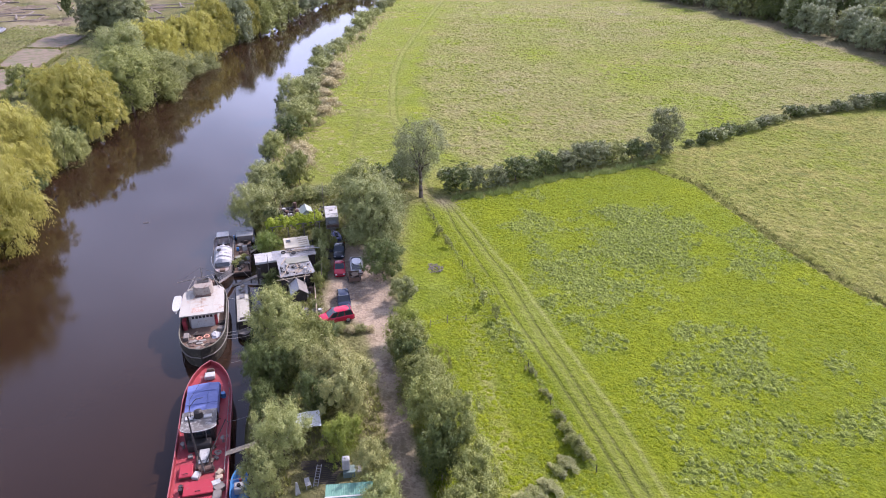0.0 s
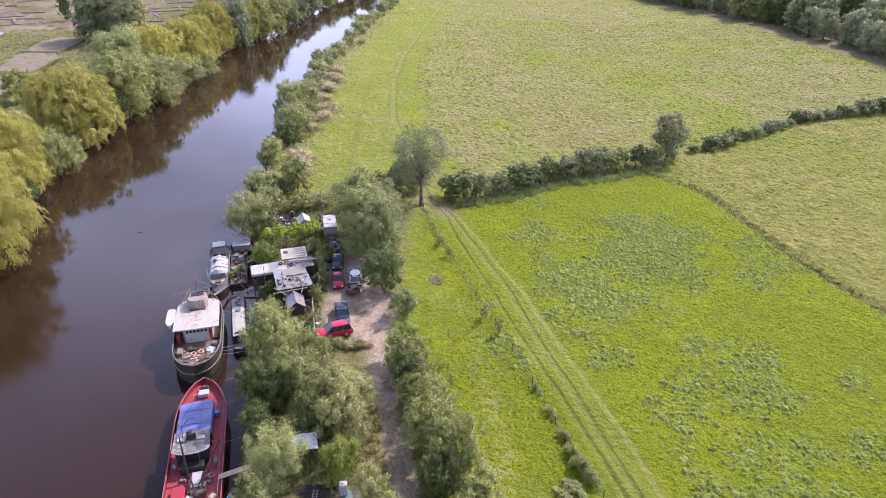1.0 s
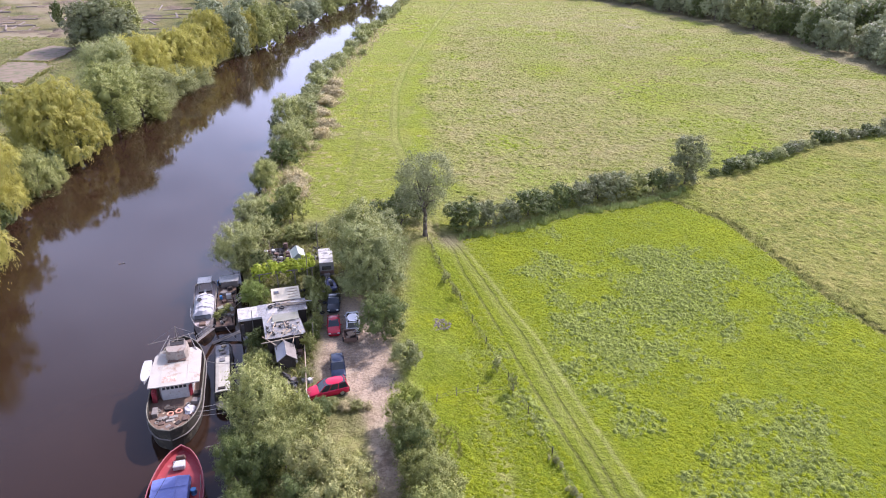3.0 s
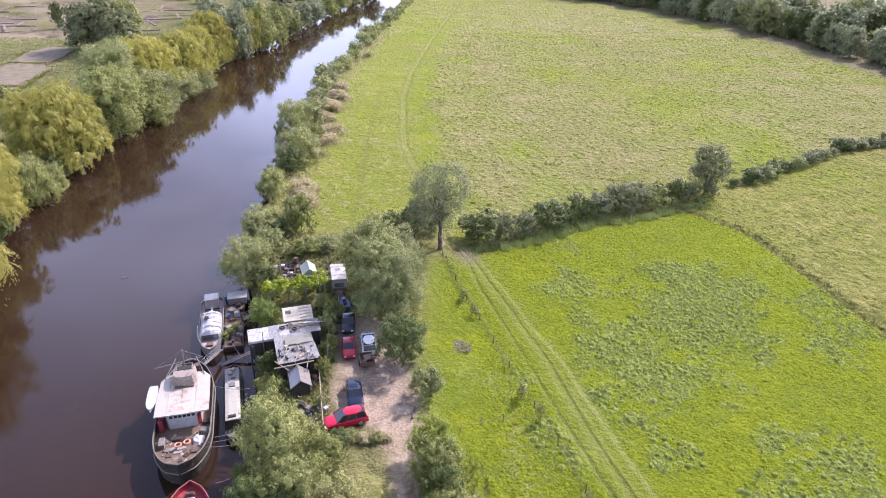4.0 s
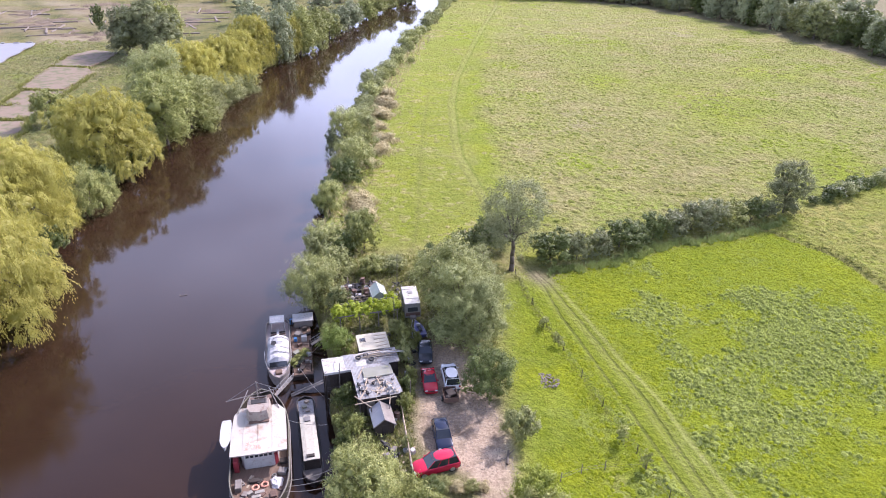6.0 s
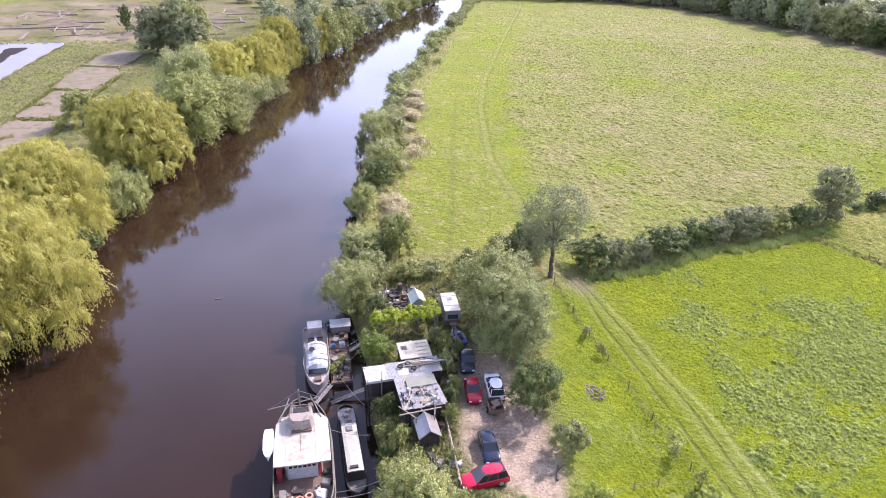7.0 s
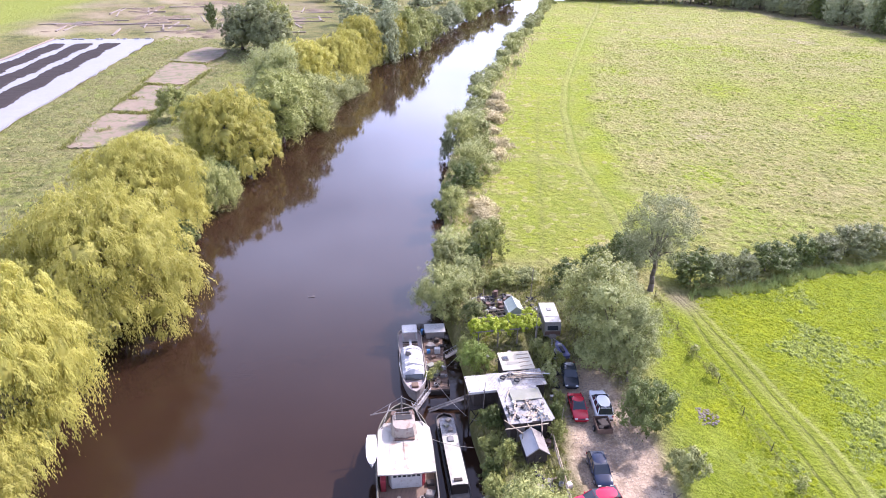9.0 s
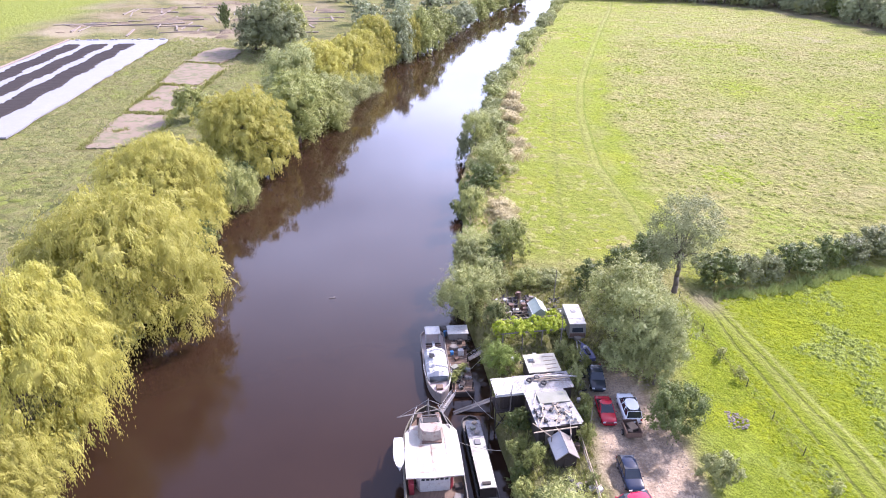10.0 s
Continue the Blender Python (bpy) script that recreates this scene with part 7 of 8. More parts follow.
wall_boards(hut, 4.1, 5.2, 2.3, DARK_WOOD)
for k, (x, y, w, l, z, mat, rz) in enumerate(((-1.65, 0.2, 1.15, 5.6, 2.40, ZINC, 0), (-0.6, 0.1, 1.15, 5.7, 2.43, GREY_SHEET, 1), (0.45, 0.25, 1.15, 5.5, 2.40, ZINC, -1), (1.5, 0.1, 1.15, 5.8, 2.44, GREY_SHEET, 1), (1.95, -1.0, 0.7, 3.2, 2.48, ZINC, 4))):
    p = part("roof_sheet", Mesh().corrugated(w, l), mat, hut)
    p.location, p.rotation_euler = (x, y, z), (0.012 * (-1) ** k, 0, radians(rz))
p = part("roof_patch", Mesh().box((0.5, 1.35, 2.56), (3.2, 1.7, 0.08), 0.02), FELT, hut, "mossy felt patch on the roof")
for x, y in ((-0.9, 0.2), (0.3, -0.4), (1.4, -1.7), (-1.6, -1.9), (-1.3, 1.6)):
    part("batten", Mesh().box((x, y, 2.56), (0.12, 2.1, 0.06), rz=20 * x), PALE_WOOD, hut)
part("door", Mesh().box((-1.0, -2.63, 1.0), (0.8, 0.07, 1.9), 0.02), GREY_WOOD, hut)
part("window", Mesh().box((0.7, -2.63, 1.4), (0.9, 0.07, 0.8), 0.02), GLASS, hut)

long_hut = thing("hut", (-22.55, 83.6, YZ), HR, "long low hut with a white sheet roof on stilts", "hut")
wall_boards(long_hut, 7.6, 2.2, 2.0, DARK_WOOD, 0.2)
for i, x in enumerate(np.linspace(-3.6, 3.6, 7)):
    p = part("roof_sheet", Mesh().corrugated(1.26, 2.7), (WORN_SHEET, WORN_SHEET, ZINC, WORN_SHEET, GREY_SHEET, ZINC, GREY_SHEET)[i], long_hut)
    p.location, p.rotation_euler = (x, 0.05 * (-1) ** i, 2.12 + 0.015 * (i % 2) + 0.02 * x), (0.03, 0, 0)
part("fascia", Mesh().box((-2.6, -1.4, 2.0), (3.3, 0.06, 0.3)), CLEAN_WHITE, long_hut)
for x in (-4.1, -2.6, -1.1):
    for y in (-1.2, 1.1):
        part("post", Mesh().tube((x, y, -3.4), (x, y, 2.1), 0.08), DARK_WOOD, long_hut)
part("platform", Mesh().box((-2.9, -0.2, -0.15), (2.4, 2.6, 0.14)), DARK_WOOD, long_hut)
part("window", Mesh().box((-1.9, -0.96, 1.3), (0.8, 0.07, 0.7), 0.02), GLASS, long_hut)
part("window_frame", Mesh().box((-2.35, -1.0, 1.3), (0.07, 0.06, 0.85)).box((-1.45, -1.0, 1.3), (0.07, 0.06, 0.85)).box((-1.9, -1.0, 1.3), (0.06, 0.06, 0.8)), CLEAN_WHITE, long_hut)
part("brace", Mesh().tube((-4.1, -1.2, -2.6), (-2.6, -1.2, 0.0), 0.06).tube((-2.6, -1.2, -2.6), (-4.1, -1.2, 0.0), 0.06).tube((-4.1, -1.2, -0.1), (-1.1, -1.2, -0.1), 0.07), DARK_WOOD, long_hut)
for k in range(6):
    part("batten", Mesh().box((1.2 + 0.5 * k, 0.9 - 0.12 * k, 2.36 + 0.01 * k), (2.6, 0.09, 0.05), rz=6 - 3 * k), (PALE_WOOD, GREY_WOOD, CLEAN_WHITE)[k % 3], long_hut)

cream = thing("hut", (-21.65, 87.2, YZ), HR - 2, "square hut with a flat cream roof and a dark roof opening", "hut")
wall_boards(cream, 3.3, 3.0, 2.15, DARK_WOOD)
part("roof", Mesh().box((0.35, 0, 2.24), (2.9, 3.3, 0.12), 0.02).box((-1.62, 0, 2.24), (0.36, 3.3, 0.12), 0.02).box((-1.27, 1.15, 2.24), (0.35, 1.0, 0.12), 0.02).box((-1.27, -0.75, 2.24), (0.35, 1.8, 0.12), 0.02), CREAM_ROOF, cream)
part("skylight", Mesh().box((-1.12, 0.4, 2.33), (0.72, 0.72, 0.12), 0.03), GREY_WOOD, cream)
part("pane", Mesh().box((-1.12, 0.4, 2.42), (0.5, 0.5, 0.06), 0.01), GLASS, cream, "dark roof light")
for k, y in enumerate((1.0, 0.3, -0.4, -1.1)):
    part("batten", Mesh().box((0.9, y, 2.33), (1.3, 0.06, 0.05), rz=3 * k), PALE_WOOD, cream)

shed = thing("shed", (-19.1, 75.3, YZ - 0.35), HR - 1, "small gabled shed with a blue-grey sheet roof", "shed")
m = Mesh().loft([[(-0.95, y, 0), (-0.95, y, 1.75), (0, y, 2.45), (0.95, y, 1.75), (0.95, y, 0)] for y in (-1.25, 1.25)])
part("wall", m, DARK_WOOD, shed)
for s in (-1, 1):
    for k in range(3):
        y = -0.95 + 0.95 * k
        part("roof_sheet", Mesh().slab([(0, y - 0.48, 2.56 + 0.01 * k), (s * 1.15, y - 0.48, 1.68 + 0.01 * k), (s * 1.15, y + 0.5, 1.68 + 0.01 * k), (0, y + 0.5, 2.56 + 0.01 * k)], 0.03), SLATE_SHEET if s < 0 else GREY_WOOD, shed)
part("ridge", Mesh().tube((0, -1.45, 2.58), (0, 1.47, 2.58), 0.06), GREY_SHEET, shed)
part("barge_board", Mesh().tube((0, -1.45, 2.52), (-1.15, -1.45, 1.64), 0.05).tube((0, -1.45, 2.52), (1.15, -1.45, 1.64), 0.05), GREY_WOOD, shed)
part("door", Mesh().box((0.1, -1.28, 0.85), (0.75, 0.06, 1.6), 0.02), DARK_WOOD, shed)
link = thing("lean_to", (-20.0, 76.9, YZ), HR, "open pole lean-to joining the shed and hut", "lean-to")
for x in (-2.0, 0, 1.8):
    part("rafter", Mesh().tube((x, 0.8, 2.4), (x * 0.5 + 0.4, -1.0, 2.1), 0.05), PALE_WOOD, link)
    part("post", Mesh().tube((x * 0.5 + 0.4, -1.0, 0), (x * 0.5 + 0.4, -1.0, 2.2), 0.05), GREY_WOOD, link)
part("beam", Mesh().tube((-2.2, -0.4, 2.3), (2.2, -0.2, 2.3), 0.06), PALE_WOOD, link)

# vine-covered pergola
perg = thing("pergola", (-23.4, 94.6, YZ), HR, "timber pergola overgrown with bright green vine", "pergola")
for x in (-3.6, -1.2, 1.2, 3.6):
    for y in (-1.5, 1.5):
        part("post", Mesh().tube((x, y, -0.4), (x, y, 2.3), 0.07), GREY_WOOD, perg)
for y in (-1.5, 0, 1.5):
    part("beam", Mesh().box((0, y, 2.3), (7.8, 0.1, 0.12)), GREY_WOOD, perg)
vl = [(x, y, 2.35 + 0.15 * math.sin(x * 2.1 + y), 0.75 + 0.12 * math.sin(3 * x)) for x in np.linspace(-3.5, 3.5, 9) for y in (-1.1, -0.1)] + [(3.3, 1.2, 2.2, 0.9), (3.6, 2.2, 1.8, 0.8)]
vine = part("vine", crown_data("vine", 77, vl, 15000, (0.20, 0.15), LEAF_VINE, floor=0.4, subs=9), None, perg, "bright yellow-green vine foliage")
gh = thing("greenhouse", (-22.6, 99.6, YZ), HR, "small pale gabled greenhouse behind the pergola", "greenhouse")
part("wall", Mesh().loft([[(-0.9, y, 0), (-0.9, y, 1.7), (0, y, 2.4), (0.9, y, 1.7), (0.9, y, 0)] for y in (-1.3, 1.3)]), surface("frosted sheet", (0.42, 0.47, 0.44), (0.34, 0.38, 0.35), 0.4), gh)
part("roof", Mesh().slab([(0, -1.4, 2.46), (0, 1.4, 2.46), (-1.0, 1.4, 1.68), (-1.0, -1.4, 1.68)], 0.03).slab([(0, -1.4, 2.46), (1.0, -1.4, 1.68), (1.0, 1.4, 1.68), (0, 1.4, 2.46)], 0.03), surface("pale green sheet", (0.36, 0.41, 0.34), (0.28, 0.32, 0.26), 0.5), gh)
part("frame", Mesh().tube((0, -1.42, 2.47), (0, 1.42, 2.47), 0.04).tube((-1.0, -1.42, 1.68), (-1.0, 1.42, 1.68), 0.04).tube((1.0, -1.42, 1.68), (1.0, 1.42, 1.68), 0.04), CLEAN_WHITE, gh)
pen = thing("scrap_platform", (-25.4, 101.6, YZ - 0.3), HR, "railed timber platform heaped with scrap", "platform")
part("base", Mesh().box((0, 0, 0.35), (5.6, 5.0, 0.5), 0.04), DARK_WOOD, pen)
for x in np.linspace(-2.7, 2.7, 5):
    part("post", Mesh().tube((x, -2.45, 0.5), (x, -2.45, 1.5), 0.05), GREY_WOOD, pen)
part("rail", Mesh().tube((-2.8, -2.45, 1.45), (2.8, -2.45, 1.45), 0.045).tube((-2.8, -2.45, 1.0), (2.8, -2.45, 1.0), 0.04), PALE_WOOD, pen)
part("pole", Mesh().tube((-1.8, -1.6, 0.5), (-1.8, -1.6, 4.2), 0.05, 0.04), PALE_WOOD, pen)

# scrap: one of each kind, then many about
tyre = single("tyre", Mesh().ring((0, 0, 0.1), 0.26, 0.1), RUBBER, (-21.3, 83.6, YZ + 2.28), 0, "old black rubber car tyre among the scrap", "tyre", "old tyres")
drum = thing("oil_drum", (-24.2, 100.2, YZ + 0.3), 0, "dented steel oil drum among the scrap", "drum", "scrap drums")
part("body", Mesh().tube((0, 0, 0), (0, 0, 0.85), 0.29, 0.29, 14), RUST, drum)
part("hoop", Mesh().ring((0, 0, 0.28), 0.29, 0.02).ring((0, 0, 0.57), 0.29, 0.02), RUST, drum)
bin_ = thing("storage_tub", (-24.6, 102.4, YZ + 0.3), 0, "white plastic tub among the scrap", "tub", "scrap tubs")
part("body", Mesh().loft([[(r * math.cos(a * math.pi / 6), r * math.sin(a * math.pi / 6), z) for a in range(12)] for z, r in ((0, 0.24), (0.5, 0.3), (0.5, 0.26), (0.05, 0.2))]), CLEAN_WHITE, bin_)
part("rim", Mesh().ring((0, 0, 0.5), 0.29, 0.025), CLEAN_WHITE, bin_)
board = single("plank", Mesh().box((0, 0, 0.03), (0.2, 2.2, 0.05), 0.01), PALE_WOOD, (-25.2, 99.8, YZ + 0.3), 40, "loose weathered plank lying in the yard", "plank", "loose planks")
junk = single("crate", Mesh().box((0, 0, 0.22), (0.6, 0.45, 0.42), 0.03), GREY_WOOD, (-26.6, 100.4, YZ + 0.3), 0, "grey wooden crate among the scrap", "crate", "scrap crates")
dark_junk = single("machine_part", Mesh().box((0, 0, 0.2), (0.7, 0.5, 0.38), 0.05).tube((0.1, 0, 0.3), (0.5, 0.1, 0.6), 0.12, 0.1, 10), BLACK_STEEL, (-25.8, 102.9, YZ + 0.3), 20, "rusty engine part among the scrap", "scrap", "scrap metal")
white_junk = single("white_appliance", Mesh().box((0, 0, 0.3), (0.55, 0.55, 0.6), 0.04).box((0, 0, 0.62), (0.5, 0.5, 0.05)), CLEAN_WHITE, (-26.9, 102.3, YZ + 0.3), 12, "discarded white appliance among the scrap", "appliance", "scrap appliances")
jr = random.Random(8)


def strew(x, y, z, s=1.0, kinds=(0, 1, 2, 3, 4, 5, 6)):
    src = (tyre, drum, bin_, board, junk, dark_junk, white_junk)[jr.choice(kinds)]
    copy_thing(src, pose(x, y, z, 0, 0, jr.uniform(0, 360)) @ Matrix.Diagonal((s, s, s, 1)))


for i in range(46):
    u, v = jr.uniform(-2.5, 2.5), jr.uniform(-2.0, 2.3)
    x, y, _ = at_frame((-25.4, 101.6, 0), HR, (u, v, 0))
    strew(x, y, YZ + 0.3 + jr.choice((0, 0, 0.25)), jr.uniform(0.6, 1.15), (0, 1, 2, 4, 5, 5, 5, 6, 3))
for i in range(22):
    strew(-20.3 + jr.uniform(-0.8, 0.8), 101.5 + jr.uniform(-3.2, 3.2), YZ - 0.05, jr.uniform(0.6, 1.1), (2, 4, 5, 5, 6, 3))
for i in range(44):
    u, v = jr.uniform(-1.9, 1.9), jr.uniform(-2.4, 0.4)
    x, y, _ = at_frame((-20.35, 79.7, 0), HR, (u, v, 0))
    strew(x, y, YZ + 2.46, jr.uniform(0.22, 0.62), (0, 2, 3, 3, 4, 5, 6, 3))
for u, v in ((-0.2, 0.3), (0.7, 0.6)):
    x, y, _ = at_frame((-22.55, 83.6, 0), HR, (u, v, 0))
    copy_thing(tyre, pose(x, y, YZ + 2.22, 0, 0, 0))
for i in range(20):
    strew(-17.9 + jr.uniform(-0.7, 0.7) - 0.0, 72.0 + jr.uniform(-3, 6), land_z(-17.9, 74) - 0.04, jr.uniform(0.5, 1.1))
for i in range(16):
    strew(-16.4 + jr.uniform(-0.9, 0.7), 69.4 + jr.uniform(-2.0, 2.6), land_z(-16.4, 70) - 0.04, jr.uniform(0.4, 0.9), (2, 3, 3, 4, 6, 3))
for i in range(18):
    strew(-17.2 + jr.uniform(-0.5, 0.5), 84.5 + jr.uniform(-5, 9), land_z(-17.2, 85) - 0.05, jr.uniform(0.5, 1.0))
for i in range(14):
    strew(-22.5 + jr.uniform(-2.6, 2.6), 91.0 + jr.uniform(-1.1, 1.0), land_z(-22.5, 91) - 0.05, jr.uniform(0.5, 1.0))

for i in range(14):
    u, v = jr.uniform(1.0, 3.6), jr.uniform(-0.3, 1.3)
    x, y, _ = at_frame((-22.55, 83.6, 0), HR, (u, v, 0))
    single("pole", Mesh().tube((-1.3, 0, 0.04), (1.3, 0.05, 0.05), 0.04, 0.03, 6), jr.choice((GREY_WOOD, PALE_WOOD, DARK_WOOD)), (x, y, YZ + 2.26 + 0.02 * (i % 4)), HR + jr.uniform(-12, 12), "long pole stored on the hut roof", "pole", "poles on the roof")
for i in range(20):
    u, v = jr.uniform(-1.1, 1.1), jr.uniform(-5.4, 5.2)
    x, y, _ = at_frame((-31.6, 92.2, 0), 14.5, (u, v, 0))
    strew(x, y, WATER_Z + 0.66, jr.uniform(0.4, 0.9), (3, 3, 4, 5, 5, 2))
for x, y in ((-31.3, 89.4), (-30.9, 90.6), (-31.8, 88.6)):
    plant("bush", x, y, 0.7, 0.9, LEAF_OLIVE, "weeds growing on the old pontoon", "weeds on the pontoon", z=WATER_Z + 0.6)

# climbers and weeds against the huts
for x, y, r, h, mat in ((-16.9, 77.6, 0.9, 2.4, LEAF_OLIVE), (-17.0, 80.4, 0.9, 2.6, LEAF_DARK), (-16.8, 83.0, 0.8, 2.0, LEAF_OLIVE), (-17.9, 86.4, 1.1, 2.8, LEAF_ASH), (-18.2, 89.4, 1.2, 3.0, LEAF_OLIVE), (-19.4, 91.6, 0.9, 2.4, LEAF_ASH), (-23.2, 79.0, 0.9, 2.0, LEAF_DARK), (-21.8, 73.6, 1.0, 2.6, LEAF_OLIVE), (-16.3, 72.4, 0.6, 1.4, LEAF_ASH), (-16.6, 90.0, 0.7, 1.6, LEAF_OLIVE), (-27.6, 97.8, 1.5, 3.2, LEAF_ASH), (-14.2, 92.8, 1.0, 2.0, LEAF_ASH), (-20.2, 67.6, 1.5, 3.2, LEAF_DARK), (-22.2, 66.6, 1.2, 2.4, LEAF_DARK)):
    plant("bush", x, y, r, h, mat, "leafy climber and weeds against the huts", "bushes round the huts")

# boundary rail of the yard
fence = thing("rail_fence", (-17.5, 78.0, YZ), 0, "long pale pole fence between huts and yard", "fence")
for k in range(6):
    x, y = 0.40 * k, -1.85 * k
    part("post", Mesh().tube((x, y, -0.3), (x, y, 1.25), 0.06), PALE_WOOD, fence)
part("rail", Mesh().tube((0, 0, 1.15), (2.05, -9.5, 1.15), 0.05), PALE_WOOD, fence)
part("rail", Mesh().tube((0, 0, 0.6), (2.05, -9.5, 0.6), 0.05), GREY_WOOD, fence)
for x, y, h in ((-19.7, 92.0, 5.4), (-20.6, 104.5, 4.6), (-16.6, 78.6, 3.4), (-24.6, 81.4, 3.8)):
    single("pole", Mesh().tube((0, 0, -0.4), (0.1, 0.05, h), 0.06, 0.04), GREY_WOOD, (x, y, land_z(x, y)), 0, "slender bare wooden pole standing in the yard", "pole", "yard poles")

# camp under the trees by the barge
camp = thing("lean_to", (-7.8, 39.9, 1.2), 6, "open lean-to with a green corrugated roof", "lean-to")
for i in range(4):
    p = part("roof_sheet", Mesh().corrugated(1.05, 3.0), GREEN_SHEET, camp)
    p.location, p.rotation_euler = (-1.5 + 1.0 * i, 0, 2.2 + 0.012 * (i % 2)), (0.05, 0, 0)
part("ridge_strip", Mesh().box((0, 0.1, 2.26), (4.1, 0.14, 0.04)), CLEAN_WHITE, camp)
for x in (-1.8, 1.8):
    for y in (-1.3, 1.3):
        part("post", Mesh().tube((x, y, -0.3), (x, y, 2.15), 0.06), GREY_WOOD, camp)
tarp = thing("tarpaulin", (-13.0, 49.3, 1.2), 14, "pale white tarpaulin stretched between trees", "tarpaulin")
part("sheet", Mesh().loft([[(x, y, 2.3 + 0.10 * y - 0.05 * x * x + 0.03 * math.sin(5 * x + 2 * y)) for y in (-1.0, -0.5, 0.0, 0.5, 1.0)] for x in np.linspace(-1.2, 1.2, 12)], closed=False, caps=False), surface("pale tarpaulin", (0.74, 0.74, 0.74), (0.62, 0.62, 0.62), 0.6), tarp)
for x, y in ((-1.2, -1.0), (1.2, -1.0), (-1.2, 1.0), (1.2, 1.0)):
    part("pole", Mesh().tube((x, y, -0.3), (x, y, 2.22 + 0.10 * y), 0.03), GREY_WOOD, tarp)
tank = thing("water_tank", (-8.5, 44.6, 1.15), 8, "pale upright water tank on a green base", "tank")
part("base", Mesh().box((0, 0, 0.35), (1.1, 1.0, 0.7), 0.05), surface("grey green paint", (0.16, 0.22, 0.2), (0.12, 0.17, 0.15), 0.6), tank)
part("body", Mesh().box((-0.25, 0.1, 1.35), (0.7, 0.65, 1.3), 0.1), CANVAS, tank)
part("side_box", Mesh().box((0.75, 0.0, 0.3), (0.7, 0.8, 0.6), 0.05), GREY_STEEL, tank)
part("cap", Mesh().tube((-0.25, 0.1, 2.0), (-0.25, 0.1, 2.1), 0.15, 0.13, 10), CLEAN_WHITE, tank)
chair = thing("garden_chair", (-12.0, 43.0, 1.2), 30, "white plastic garden chair on the camp floor", "chair")
part("seat", Mesh().box((0, 0, 0.42), (0.48, 0.46, 0.05), 0.02), CLEAN_WHITE, chair)
part("backrest", Mesh().box((0, 0.23, 0.68), (0.46, 0.05, 0.5), 0.02, rx=-10), CLEAN_WHITE, chair)
for sx in (-0.2, 0.2):
    for sy in (-0.2, 0.2):
        part("leg", Mesh().tube((sx * 1.1, sy * 1.1, 0), (sx, sy, 0.42), 0.025), CLEAN_WHITE, chair)
# decking, widened so its dark boards also paint the shade under trees
floor_ = thing("camp_floor", (-11.0, 43.4, 1.12), 8, "dark timber decking under the trees", "decking")
planks(floor_, 5.4, 6.0, 0.06, DARK_WOOD, 0.24)
lad = thing("ladder", (-11.4, 44.3, 1.25), 2, "grey ladder leaning flat on the decking", "ladder")
for s in (-0.2, 0.2):
    part("stile", Mesh().box((s, 0, 0.05), (0.05, 2.6, 0.07)), FRAME_GREY, lad)
for k in range(8):
    part("rung", Mesh().tube((-0.2, -1.15 + 0.33 * k, 0.05), (0.2, -1.15 + 0.33 * k, 0.05), 0.02, 0.02, 6), FRAME_GREY, lad)
sail = thing("sail_cloth", (-12.7, 42.0, 1.2), 20, "folded white sail propped upright", "sail")
part("cloth", Mesh().loft([[(-0.25, 0, 0), (0.25, 0.1, 0), (0.2, 0.2, 0), (-0.25, 0.15, 0)], [(-0.1, 0, 1.6), (0.06, 0.05, 1.6), (0.05, 0.1, 1.6), (-0.1, 0.08, 1.6)]]), CLEAN_WHITE, sail)


# ---------------------------------------------------------------- vehicles
def wheel_meshes(r, w):
    tyre_m = Mesh().loft([[(x, rr * math.cos(2 * math.pi * i / 16), rr * math.sin(2 * math.pi * i / 16)) for i in range(16)] for x, rr in ((-w / 2, r * 0.66), (-w / 2, r * 0.93), (-w / 3, r), (w / 3, r), (w / 2, r * 0.93), (w / 2, r * 0.66))]).data("tyre", RUBBER, True)
    rim_m = Mesh().tube((-w / 2 - 0.01, 0, 0), (w / 2 + 0.01, 0, 0), r * 0.64, r * 0.64, 12).data("rim", RIM)
    return tyre_m, rim_m


